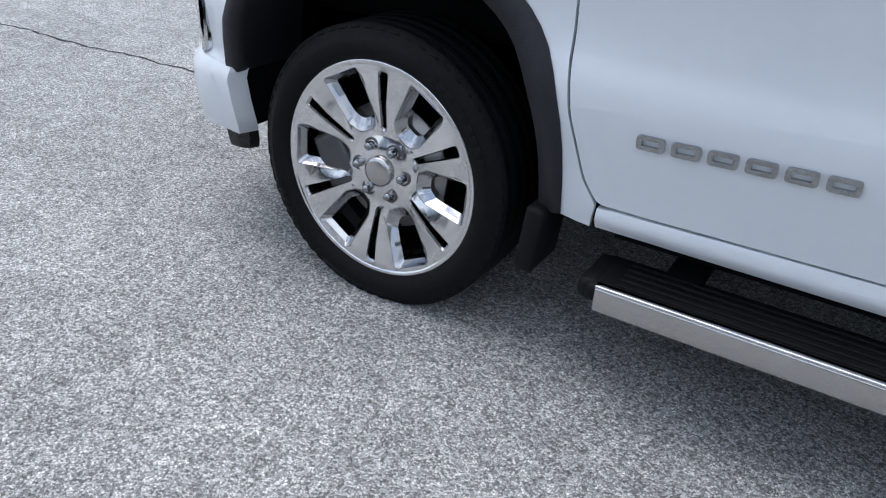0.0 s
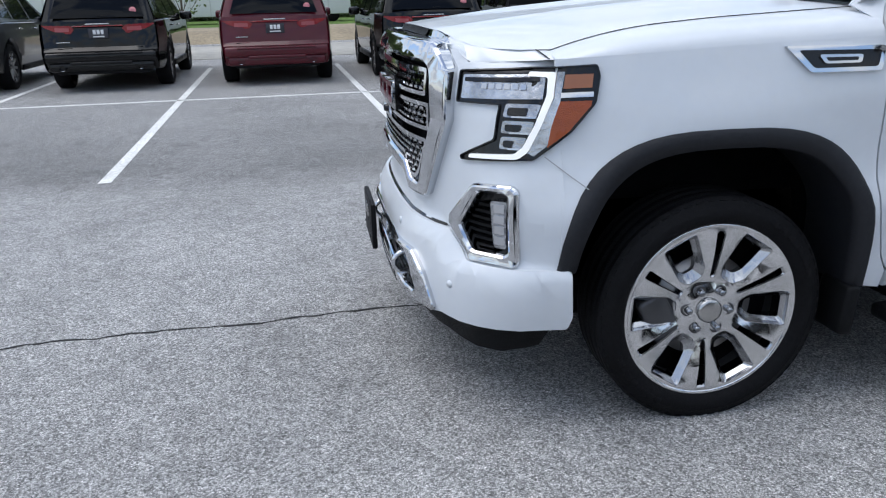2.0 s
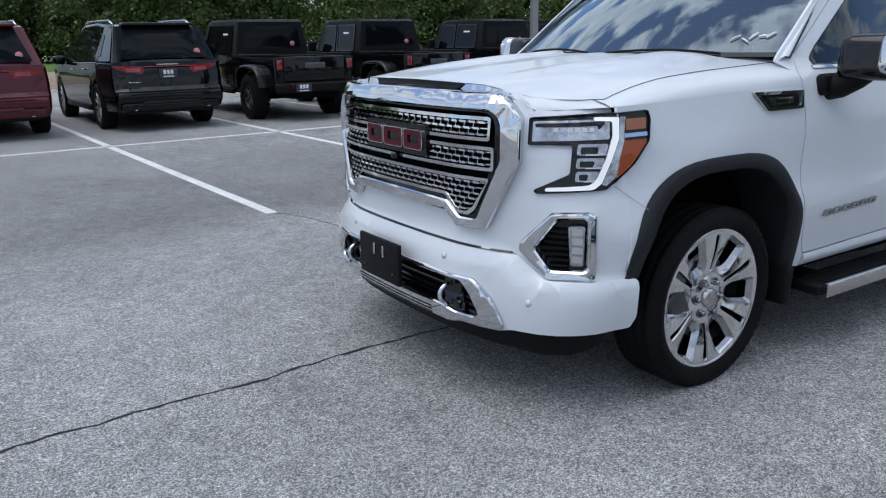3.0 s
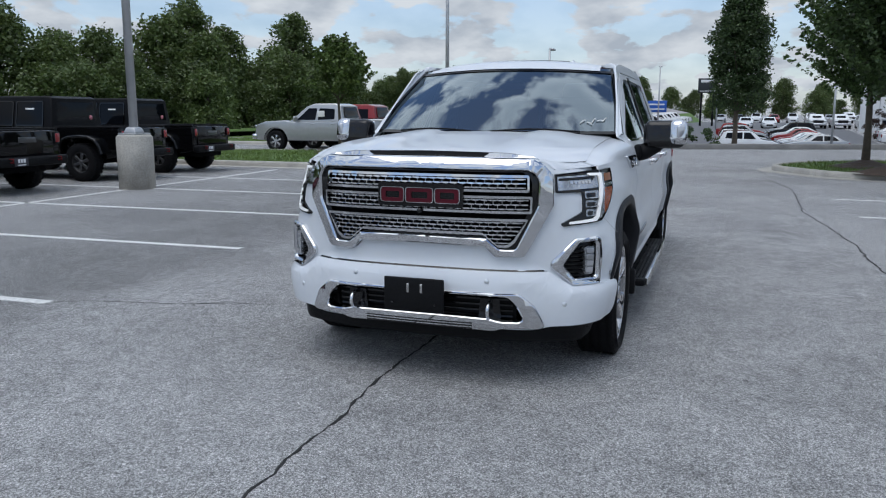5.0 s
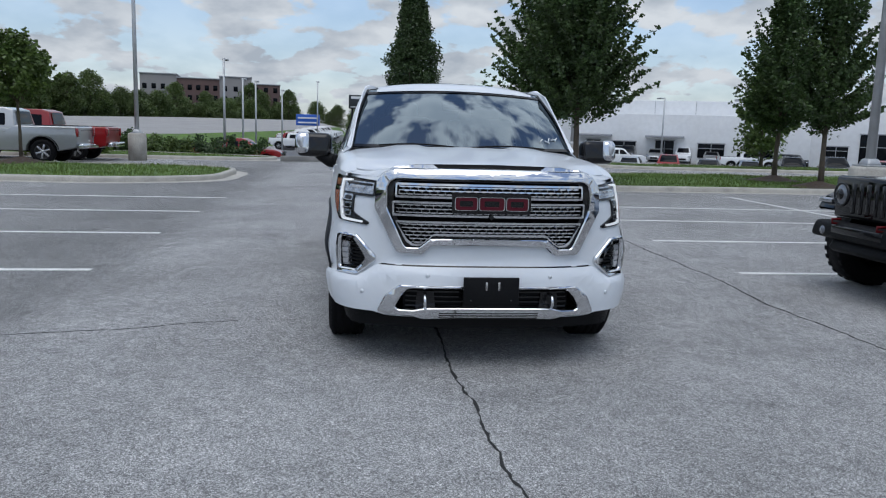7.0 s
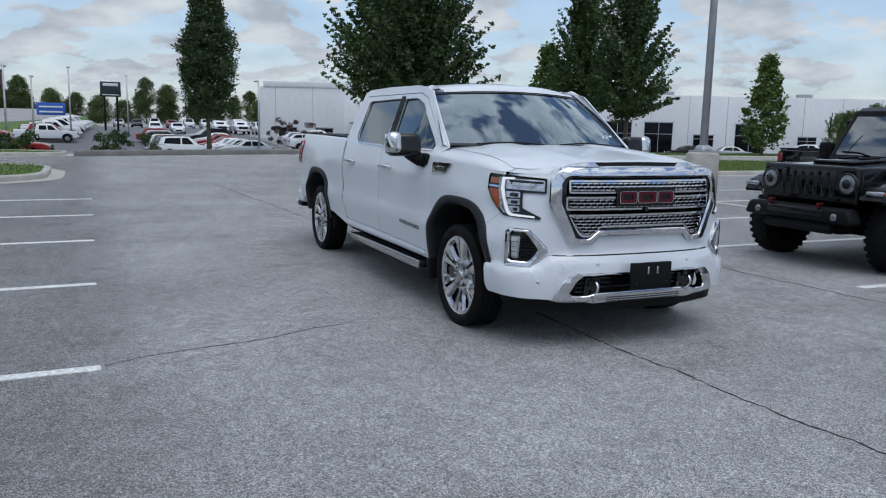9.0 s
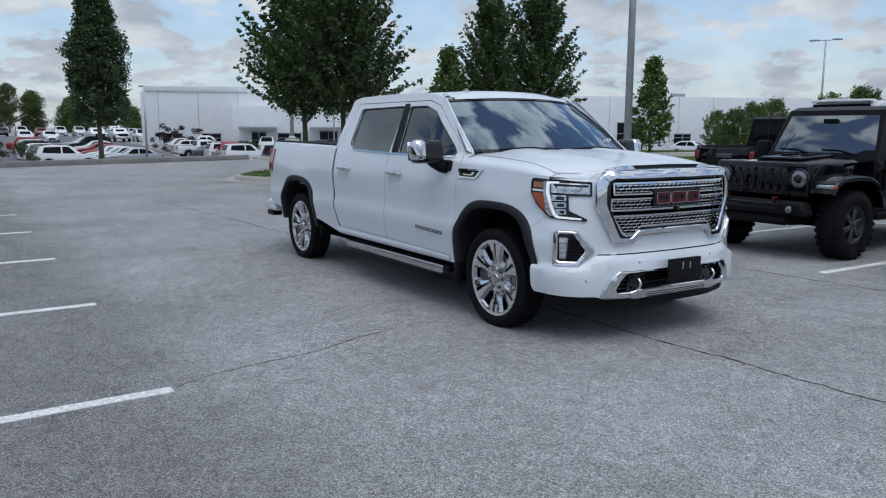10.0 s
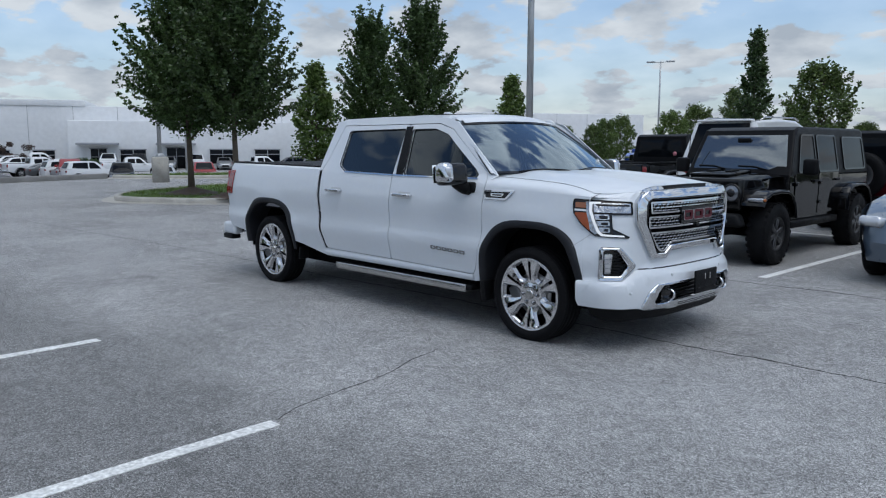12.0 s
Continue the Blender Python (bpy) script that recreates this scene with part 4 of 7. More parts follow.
                row.append(b * (1 - t) ** 2 + c * 2 * t * (1 - t) + a * t * t)
            rows.append(row)
        strip(rows, bm)
        # corner in front of the shoulder, over the lamp
        rows = []
        for k in range(9):
            t = k / 8
            row = []
            for s in np.linspace(0.58, 1.06, 17):
                b = nose(sg * s, pl([(0.58, 1.218), (0.66, 1.214), (0.72, 1.172), (1.06, 1.180)], s), 0.001)
                y = pl([(0.58, 0.53), (1.06, 0.80)], s)
                x = front_x(y) + 0.002
                a = Vector((x, sg * y, hood_z(x, y) - 0.0005))
                e = min(1.0, max(0.0, (s - 0.84) / 0.22))
                e = e * e * (3 - 2 * e)
                b = b.lerp(fl(-0.506, 1.185), e)
                a = a.lerp(Vector((-0.506, sg * 0.801, hood_z(-0.506, 0.801) - 0.002)), e)
                k1 = 0.72 + 0.13 * e
                c = Vector((a.x + (b.x - a.x) * k1, a.y + (b.y - a.y) * k1, a.z - 0.024 + 0.008 * e))
                row.append(b * (1 - t) ** 2 + c * 2 * t * (1 - t) + a * t * t)
            rows.append(row)
        strip(rows, bm)
        cut = [row[13] for row in rows]
        P("hood_seam", strip([[p + Vector((-0.002, sg * 0.001, 0.003)) for p in cut], [p + Vector((0.004, sg * 0.001, 0.003)) for p in cut]]), SEAM_DARK, "dark gap between hood and fender")
        bmesh.ops.recalc_face_normals(bm, faces=bm.faces)
        P("front_fender", bm, WHITE, "white front fender")
        # seam that runs from the lamp's lower edge to the arch
        rows = [[lamp_skin(sg * s, z, 0.0045), lamp_skin(sg * (s + 0.0025), z + 0.002, 0.0045)] for s, z in zip(np.linspace(1.012, 1.165, 14), np.linspace(0.912, 0.80, 14))]
        P("panel_seam", strip(rows), GREY_SEAM, "fine seam in the bodywork")
        # flares
        for nm, cx, b in (("front", 0.0, 0.580), ("rear", 3.745, 0.580)):
            o, i = arch(cx, 0.519, b + 0.006, zb=0.44, steps=30), arch(cx, 0.462, b - 0.052, zb=0.44, steps=30)
            if nm == "front":
                o, i = ([(x, max(z, 0.562) if x < cx else z) for x, z in loop] for loop in (o, i))
            bm = bmesh.new()
            rows = [[fl(x, z, 0.003) for x, z in o], [fl(x, z, 0.013) for x, z in [(p[0] * 0.8 + q[0] * 0.2, p[1] * 0.8 + q[1] * 0.2) for p, q in zip(o, i)]],
                    [fl(x, z, 0.011) for x, z in i], [fl(x, z, -0.03) for x, z in i], [fl(cx + (x - cx) * 0.99, z, -0.25) for x, z in i]]
            strip(rows, bm)
            bmesh.ops.recalc_face_normals(bm, faces=bm.faces)
            P("wheel_arch_flare", bm, FLARE, "black plastic wheel arch flare")
            # dark liner
            rows = [[Vector((x, sg * 0.93, z)) for x, z in arch(cx, 0.47, b - 0.03, zb=0.33)], [Vector((x, sg * 0.50, z)) for x, z in arch(cx, 0.46, b - 0.05, zb=0.33)]]
            P("wheel_liner", strip(rows), DARK)
        # doors
        door_f = [(0.599, 0.485), (1.656, 0.505), (1.66, 0.8), (1.655, 1.27), (1.60, 1.752), (1.215, 1.752), (1.02, 1.70), (0.545, 1.345), (0.49, 1.25), (0.495, 0.95), (0.502, 0.79), (0.522, 0.68), (0.564, 0.54)]
        win_f = [(0.625, 1.293), (1.50, 1.293), (1.545, 1.705), (1.245, 1.707), (1.06, 1.655), (0.66, 1.365), (0.62, 1.32)]
        door_r = [(1.666, 0.505), (2.65, 0.51), (2.685, 0.53), (2.735, 0.68), (2.765, 0.95), (2.78, 1.30), (2.72, 1.42), (2.60, 1.752), (1.61, 1.752), (1.665, 1.27), (1.67, 0.8)]
        win_r = [(1.590, 1.293), (2.41, 1.31), (2.495, 1.355), (2.505, 1.39), (2.49, 1.69), (2.46, 1.70), (1.655, 1.712)]
        for nm, o, w, h in (("front_door", door_f, win_f, 1.468), ("rear_door", door_r, win_r, 2.51)):
            dr = P(nm, sheet(rounded(o, 0.02, 3), [rounded(w, 0.03, 3)], fl, 0.05, 0.0, 0.02), WHITE, "white door with chrome handle")
            part("window", sheet(rounded(w, 0.03, 3), [], fl, 0.1, -0.014, 0.0), GLASS, dr, "dark tinted side window")
            part("window_trim", sheet(rounded(shrink(w, 1.02, (sum(p[0] for p in w) / len(w), sum(p[1] for p in w) / len(w))), 0.03, 3), [rounded(w, 0.03, 3)], fl, 0.1, 0.004, 0.014), GLOSS_BLACK, dr, "black window edge")
            zb = 1.282
            part("belt_trim", sheet([((0.60 if nm == "front_door" else 1.66), zb), (o[1][0] - 0.01 if nm == "front_door" else 2.40, zb + (0 if nm == "front_door" else 0.012)), (o[1][0] - 0.01 if nm == "front_door" else 2.40, zb + (0.012 if nm == "front_door" else 0.024)), ((0.60 if nm == "front_door" else 1.66), zb + 0.012)], [], fl, 0.2, 0.008, 0.008), CHROME, dr, "thin chrome belt strip")
            part("handle", box((0.215, 0.026, 0.034), fl(h, 1.112, 0.042), 0.012, seg=4), CHROME, dr, "chrome door handle")
            # flat patch of darker paint: the cup's shade as colour, no hollow
            part("handle_cup_shade", sheet(rounded([(h - 0.10, 1.08), (h + 0.07, 1.08), (h + 0.07, 1.14), (h - 0.10, 1.14)], 0.02, 4), [], fl, 0.1, 0.002, 0.0), mat("shaded paint cup", (0.55, 0.56, 0.57), 0.3, coat=1.0), dr)
            for e in (-0.105, 0.105):
                part("handle_foot", box((0.03, 0.05, 0.02), fl(h + e, 1.112, 0.012), 0.006), CHROME, dr)
        P("pillar_trim", sheet([(1.515, 1.285), (1.605, 1.285), (1.618, 1.33), (1.645, 1.735), (1.56, 1.735)], [], fl, 0.1, 0.006, 0.015), BLACK, "black pillar cover")
        # pillars and roof rail
        cab = [(0.42, 1.312), (0.485, 1.26), (0.545, 1.35), (1.015, 1.706), (1.21, 1.758), (2.605, 1.758), (2.725, 1.425), (2.785, 1.302), (2.828, 1.302), (2.815, 1.42), (2.74, 1.79), (2.6, 1.822), (2.0, 1.832), (1.35, 1.825), (1.12, 1.80), (0.98, 1.765)]
        bm = sheet(cab, [], fl, 0.05, 0.0, 0.012)
        # roll the rail over into the roof
        xs = np.linspace(1.12, 2.74, 26)
        rows = []
        for k in range(7):
            t = k / 6
            row = []
            for x in xs:
                zt = pl([(0.98, 1.765), (1.12, 1.80), (1.35, 1.825), (2.0, 1.832), (2.6, 1.822), (2.74, 1.79)], x)
                b = fl(x, zt)
                a = Vector((x, sg * 0.63, roof_z(x, 0.63)))
                c = Vector((x, b.y - sg * 0.02, a.z + 0.004))
                row.append(b * (1 - t) ** 2 + c * 2 * t * (1 - t) + a * t * t)
            rows.append(row)
        strip(rows, bm)
        bmesh.ops.recalc_face_normals(bm, faces=bm.faces)
        P("cab_frame", bm, WHITE, "white cab pillar and roof rail")
        rows = []
        for k in range(5):
            t = k / 4
            row = []
            for v in np.linspace(0, 1, 13):
                p, q = screen(sg * 0.995, v, 0.006), fl(0.44 + 0.62 * v, 1.316 + 0.465 * v)
                row.append(p.lerp(q, t) + Vector((-0.3, sg * 0.3, 0.6)) * 0.03 * t * (1 - t) * 2)
            x1 = 1.125
            row.append(Vector((x1, sg * 0.63, roof_z(x1, 0.63) - 0.006)).lerp(fl(x1, 1.80), t) + Vector((0, sg * 0.02, 0.03)) * t * (1 - t) * 3)
            rows.append(row)
        P("a_pillar", strip(rows), WHITE, "white windscreen pillar")
        rows = [[screen(sg * 0.972, v, 0.008) for v in np.linspace(0, 1, 13)], [screen(sg * 1.0, v, 0.008) for v in np.linspace(0, 1, 13)]]
        P("screen_edge", strip(rows), GLOSS_BLACK)
        # bed
        bed = [(2.832, 1.312), (2.812, 0.95), (2.778, 0.68), (2.722, 0.52), (2.695, 0.43)] + [p for p in ra if p[1] > 0.425] + [(4.30, 0.56), (4.64, 0.60), (4.685, 0.75), (4.70, 1.0), (4.675, 1.30), (4.655, 1.333)]
        ts = [(4.50, 0.99), (4.72, 0.985), (4.72, 1.262), (4.53, 1.262)]
        bm = sheet(bed, [], fl, 0.06, 0.0, 0.012)
        rows = []
        for k in range(5):
            t = k / 4
            rows.append([fl(x, pl([(2.845, 1.312), (4.655, 1.333)], x)) * (1 - t) + Vector((x, sg * 0.84, pl([(2.845, 1.312), (4.655, 1.333)], x) + 0.012)) * t + Vector((0, 0, 0.012 * math.sin(math.pi * t))) for x in np.linspace(2.845, 4.655, 24)])
        rows.append([Vector((x, sg * 0.84, 0.86)) for x in np.linspace(2.845, 4.655, 24)])
        strip(rows, bm)
        bmesh.ops.recalc_face_normals(bm, faces=bm.faces)
        P("bed_side", bm, WHITE, "white cargo bed side")
        P("bed_rail", box((1.78, 0.07, 0.018), (3.75, sg * 0.855, 1.345), 0.006, rot=(0, -0.7, 0)), BLACK, "black bed rail cap")
        tl = P("tail_lamp", sheet(rounded([(4.59, 0.985), (4.705, 0.985), (4.69, 1.262), (4.56, 1.262)], 0.015, 3), [], fl, 0.05, 0.012, 0.04), TAIL, "red tail lamp wrapped round the corner")
        part("lamp_back", box((0.05, 0.12, 0.27), (4.695, sg * 0.89, 1.122), 0.015), TAIL, tl)
        # name on the door as plain chrome bars
        for k in range(6):
            s0, z0 = 0.668 + 0.0705 * k, 0.645 + 0.0025 * k
            o = [(s0, z0), (s0 + 0.058, z0 + 0.002), (s0 + 0.058, z0 + 0.033), (s0, z0 + 0.031)]
            P("name_bar", sheet(rounded(o, 0.008, 2), [[(s0 + 0.011, z0 + 0.0100), (s0 + 0.047, z0 + 0.0110), (s0 + 0.047, z0 + 0.0235), (s0 + 0.011, z0 + 0.0225)]], fl, 0.1, 0.009, 0.009), BADGE, "plain chrome bar of the door badge", smooth=False)
        bd = P("fender_badge", sheet(rounded([(0.16, 1.205), (0.475, 1.20), (0.462, 1.128), (0.24, 1.128)], 0.012, 3), [rounded([(0.20, 1.192), (0.462, 1.188), (0.45, 1.14), (0.25, 1.14)], 0.01, 3)], fl, 0.05, 0.014, 0.016), CHROME, "chrome frame of the fender vent")
        part("vent", sheet(rounded([(0.20, 1.192), (0.462, 1.188), (0.45, 1.14), (0.25, 1.14)], 0.01, 3), [], fl, 0.05, 0.006, 0.0), GLOSS_BLACK, bd)
        part("vent_bar", sheet(rounded([(0.265, 1.178), (0.405, 1.176), (0.40, 1.152), (0.285, 1.152)], 0.01, 3), [rounded([(0.285, 1.17), (0.39, 1.169), (0.388, 1.159), (0.295, 1.159)], 0.004, 2)], fl, 0.05, 0.012, 0.006), CHROME, bd, "plain bright bar in the vent")
        # running board
        tuck, rise = (0.07, 0.035) if sg > 0 else (0.0, 0.0)
        rb = P("running_board", box((1.87, 0.165, 0.045), (1.565, sg * (0.975 - tuck), 0.325 + rise), 0.012), BLACK, "black running board with bright edge")
        part("edge_trim", box((1.83, 0.012, 0.058), (1.572, sg * (1.061 - tuck), 0.318 + rise), 0.005), SATIN, rb, "satin steel edge of the running board")
        part("edge_lip", box((1.83, 0.022, 0.008), (1.572, sg * (1.056 - tuck), 0.349 + rise), 0.003), CHROME, rb, "bright lip of the running board")
        part("end_cap", box((0.05, 0.15, 0.05), (0.635, sg * (0.975 - tuck), 0.325 + rise), 0.015), BLACK, rb)
        for k in range(5):
            part("tread_rib", box((1.78, 0.008, 0.006), (1.58, sg * (0.925 - tuck + 0.026 * k), 0.349 + rise), 0.002, seg=1), RUBBER, rb)
        for x in (0.8, 2.1):
            part("bracket", box((0.08, 0.35, 0.04), (x, sg * 0.78, 0.33 + rise), 0.008), DARK, rb)
        P("mud_flap", box((0.05, 0.15, 0.17), (0.462, sg * 0.925, 0.365), 0.014, rot=(0, 6, 0)), BLACK, "black mud flap behind the wheel")
        P("mud_flap", box((0.03, 0.12, 0.14), (3.205, sg * 0.90, 0.40), 0.01, rot=(0, -6, 0)), BLACK, "black splash guard before the wheel")
        P("sill", sheet([(0.599, 0.427), (2.70, 0.43), (2.74, 0.505), (1.66, 0.50), (0.60, 0.479)], [], lambda x, z, d=0: fl(x, z, d + 0.012 * math.sin(math.pi * min(1, max(0, (z - 0.427) / 0.06)))), (0.1, 0.01), 0.0, 0.04), WHITE, "white rocker panel")
        # mirror
        mi = P("door_mirror", box((0.15, 0.27, 0.185), (0.70, sg * 1.125, 1.325), 0.045, rot=(0, 6, sg * -8), seg=4, taper=(0.88, 0.96)), GLOSS_BLACK, "door mirror in black with a chrome outer cap")
        part("cap", box((0.156, 0.125, 0.168), (0.694, sg * 1.212, 1.338), 0.046, rot=(0, 6, sg * -8), seg=4, taper=(0.88, 0.95)), CHROME, mi, "chrome mirror cap")
        part("turn_lamp", box((0.03, 0.055, 0.085), (0.632, sg * 1.232, 1.345), 0.012, rot=(0, 0, sg * -34)), CLEAR_WHITE, mi, "small clear lamp in the mirror cap")
        part("mirror_glass", box((0.008, 0.235, 0.15), (0.780, sg * 1.13, 1.325), 0.003, rot=(0, 6, sg * -8)), MIRROR, mi)
        part("arm", tube([(0.66, sg * 0.955, 1.20), (0.67, sg * 1.0, 1.21), (0.69, sg * 1.06, 1.245), (0.70, sg * 1.11, 1.285)], [0.055, 0.055, 0.052, 0.05], 12), BLACK, mi, "black mirror arm")
        part("arm_base", box((0.16, 0.05, 0.09), (0.66, sg * 0.965, 1.215), 0.02), BLACK, mi)
    # --- roof, cab back, glass ---
    roof_x = lambda y: 0.985 + 0.16 * (y / 0.70) ** 2
    ys2 = np.linspace(-0.63, 0.63, 25)
    rf = strip([[(roof_x(y) + (2.74 - roof_x(y)) * t, y, roof_z(roof_x(y) + (2.74 - roof_x(y)) * t, y) - 0.012 * max(0, 1 - t / 0.07) ** 2) for y in ys2] for t in np.linspace(0, 1, 30)])
    strip([[screen(y / 0.722, 0.925, 0.010) for y in ys2], [screen(y / 0.722, 0.965, 0.016) for y in ys2], [Vector((roof_x(y) - 0.012, y, roof_z(roof_x(y), y) - 0.020)) for y in ys2], [(roof_x(y), y, roof_z(roof_x(y), y) - 0.012) for y in ys2]], rf)
    P("roof", rf, WHITE, "white cab roof")
    P("sunroof", sheet(rounded([(1.28, -0.36), (1.72, -0.36), (1.72, 0.36), (1.28, 0.36)], 0.04, 4), [], lambda a, b, d=0: Vector((a, b, roof_z(a, b) + d)), 0.08, 0.004, 0.004), GLOSS_BLACK, "dark glass sunroof")
    fin = bmesh.new()
    tube([(2.02, -0.25, 1.845), (2.06, -0.25, 1.875), (2.12, -0.25, 1.90), (2.19, -0.25, 1.905), (2.20, -0.25, 1.85)], [0.008, 0.014, 0.014, 0.007, 0.02], 8, fin)
    P("antenna_fin", fin, WHITE, "white roof antenna fin")
    sc = sheet([(-1, 0), (1, 0), (1, 1), (-1, 1)], [], screen, (0.125, 0.1), 0.0, 0.0)
    P("windshield", sc, SCREEN, "raked windscreen glass reflecting the sky")
    P("screen_band", strip([[screen(u, 0.90, 0.006) for u in np.linspace(-1, 1, 17)], [screen(u, 0.94, 0.006) for u in np.linspace(-1, 1, 17)]]), GLOSS_BLACK)
    P("screen_band", strip([[screen(u, 0.0, 0.006) for u in np.linspace(-1, 1, 17)], [screen(u, 0.035, 0.006) for u in np.linspace(-1, 1, 17)]]), GLOSS_BLACK)
    for u0, u1 in ((-0.70, -0.05), (0.10, 0.72)):
        P("wiper", tube([screen(u0 + (u1 - u0) * t, 0.012 + 0.028 * math.sin(math.pi * t), 0.016) for t in np.linspace(0, 1, 10)], 0.006, 6), BLACK, "black wiper blade")
    # chalk marks low in one corner of the windscreen, as plain strokes
    for k, (du, dv, ln, ang) in enumerate(((0, 0, 0.05, 0.6), (0.05, 0.015, 0.05, -0.5), (0.085, 0.01, 0.045, 0.9), (0.12, 0.03, 0.05, 0.1), (0.16, 0.02, 0.045, 0.8))):
        a, b = screen(-0.70 - du, 0.13 + dv, 0.006), screen(-0.70 - du - ln * math.cos(ang) * 0.9, 0.13 + dv + ln * math.sin(ang) * 1.4, 0.006)
        P("chalk_stroke", tube([a, (a + b) / 2 + Vector((0, 0, 0.003)), b], 0.0035, 5), mat("chalk", (0.8, 0.8, 0.78), 0.9, var=0.2), "white chalk stroke on the glass")
    back = strip([[(2.83, y, z) for y in (-0.9, 0, 0.9)] for z in (0.85, 1.32)])
    strip([[(2.825, -0.90, 1.31), (2.825, 0.90, 1.31)], [(2.74, -0.74, 1.80), (2.74, 0.74, 1.80)]], back)
    P("cab_back", back, WHITE, "white rear wall of the cab")
    P("rear_window", sheet(rounded([(-0.66, 1.36), (0.66, 1.36), (0.56, 1.74), (-0.56, 1.74)], 0.04, 3), [], lambda a, b, d=0: Vector((2.83 - (b - 1.31) * 0.17 + d, a, b)), 0.3, 0.006, 0.004), GLOSS_BLACK, "dark rear cab window")
    P("bed_floor", box((1.82, 1.66, 0.04), (3.75, 0, 0.86), 0.005), BLACK)
    P("bed_cover", box((1.80, 1.62, 0.03), (3.76, 0, 1.325), 0.008, rot=(0, -0.7, 0)), BLACK, "black soft bed cover")
    P("tailgate", box((0.06, 1.72, 0.66), (4.69, 0, 1.0), 0.02), WHITE, "white closed tailgate")
    rbp = P("rear_bumper", box((0.18, 1.80, 0.15), (4.79, 0, 0.56), 0.04, seg=3), CHROME, "chrome rear step bumper")
    for sg in (-1, 1):
        part("bumper_corner", box((0.28, 0.12, 0.15), (4.72, sg * 0.90, 0.56), 0.04, seg=3), WHITE, rbp, "white bumper corner")
        part("corner_step", box((0.22, 0.12, 0.06), (4.77, sg * 0.89, 0.455), 0.015), BLACK, rbp, "black corner step")
    # --- underside and cabin ---
    P("engine_bay", box((1.25, 1.30, 0.62), (-0.06, 0, 0.74)), DARK)
    P("chassis", box((5.1, 1.30, 0.30), (1.95, 0, 0.55)), DARK)
    P("floor_pan", box((2.05, 1.84, 0.1), (1.66, 0, 0.45)), DARK)
    # low gearbox, rails, tank and plate, added to darken the ground beneath
    P("gearbox", box((1.6, 0.5, 0.22), (1.0, 0, 0.36), 0.05), DARK)
    for sg in (-1, 1):
        P("frame_rail", box((4.9, 0.14, 0.20), (1.9, sg * 0.52, 0.36), 0.02), DARK)
        P("suspension_arm", box((0.40, 0.5, 0.07), (0.0, sg * 0.52, 0.30), 0.02), DARK)
    P("fuel_tank", box((1.2, 0.5, 0.22), (2.2, -0.45, 0.36), 0.05), DARK)
    P("exhaust", tube([(0.6, 0.35, 0.33), (2.4, 0.38, 0.33), (3.3, 0.5, 0.42), (4.6, 0.7, 0.45)], 0.05, 10), DARK)
    P("skid_plate", box((1.1, 1.0, 0.12), (-0.2, 0, 0.30), 0.04), DARK)
    P("axle", tube([(3.745, -0.8, 0.392), (3.745, 0.8, 0.392)], 0.05, 10), DARK)
    P("differential", lathe([(0.0, -0.16), (0.12, -0.1), (0.16, 0.0), (0.12, 0.1), (0.0, 0.16)], 16, 'Y', (3.745, 0, 0.392)), DARK)
    P("axle", tube([(0.0, -0.8, 0.392), (0.0, 0.8, 0.392)], 0.04, 10), DARK)
    P("dashboard", box((0.35, 1.55, 0.22), (0.80, 0, 1.20), 0.06, seg=3), CABIN, "dark dashboard")
    P("cabin_floor", box((2.1, 1.7, 0.05), (1.75, 0, 0.75)), CABIN)
    P("headliner", sheet([(1.05, -0.60), (2.70, -0.60), (2.70, 0.60), (1.05, 0.60)], [], lambda a, b, d=0: Vector((a, b, roof_z(a, b) - 0.03)), 0.3, 0.0, 0.0), mat("pale headliner", (0.3, 0.29, 0.28), 0.9, var=0.05), "pale cloth headliner")
    for x, back_h in ((1.35, 1.42), (2.25, 1.40)):
        for y in (-0.38, 0.38):
            st = P("seat", box((0.55, 0.52, 0.16), (x, y, 0.98), 0.06, seg=3), CABIN, "dark leather seat")
            part("seat_back", box((0.14, 0.50, 0.62), (x + 0.27, y, 1.28), 0.06, rot=(0, 14, 0), seg=3), CABIN, st)
            part("headrest", box((0.10, 0.27, 0.17), (x + 0.36, y, 1.62), 0.045, rot=(0, 10, 0), seg=3), CABIN, st)
    sw = P("steering_wheel", tube([(1.05 + 0.07 * math.sin(a), -0.38 + 0.19 * math.cos(a), 1.24 + 0.175 * math.sin(a)) for a in np.linspace(0, 2 * math.pi, 25)], 0.016, 8, caps=False), CABIN, "dark steering wheel")
    part("boss", box((0.06, 0.14, 0.12), (1.04, -0.38, 1.23), 0.03, rot=(0, 20, 0)), CABIN, sw)
    P("rear_view_mirror", box((0.04, 0.22, 0.07), (0.98, 0, 1.66), 0.015), BLACK, "small inside mirror")
    # --- wheels ---
    first = thing("wheel", "polished multi-spoke alloy wheel", "wheel")
    wheel_parts(first)
    for n, (x, sg) in enumerate(((0.0, 1), (3.745, 1), (0.0, -1), (3.745, -1))):
        m = pose(x, sg * 0.855, 0.390, 0, (30, 52, 27, 8)[n], 0 if sg > 0 else 180)
        w = first if n == 0 else copy_thing(first, m)
        w.matrix_basis = m
        w.parent = T
        for key in ("category", "group"):
            if key in w:
                del w[key]
    return T


CLEAR_WHITE = mat("bright cell", (0.55, 0.56, 0.58), 0.12, 0.6, coat=0.8)
truck = pickup()
truck.location = (0.0, -0.012, 0.0)

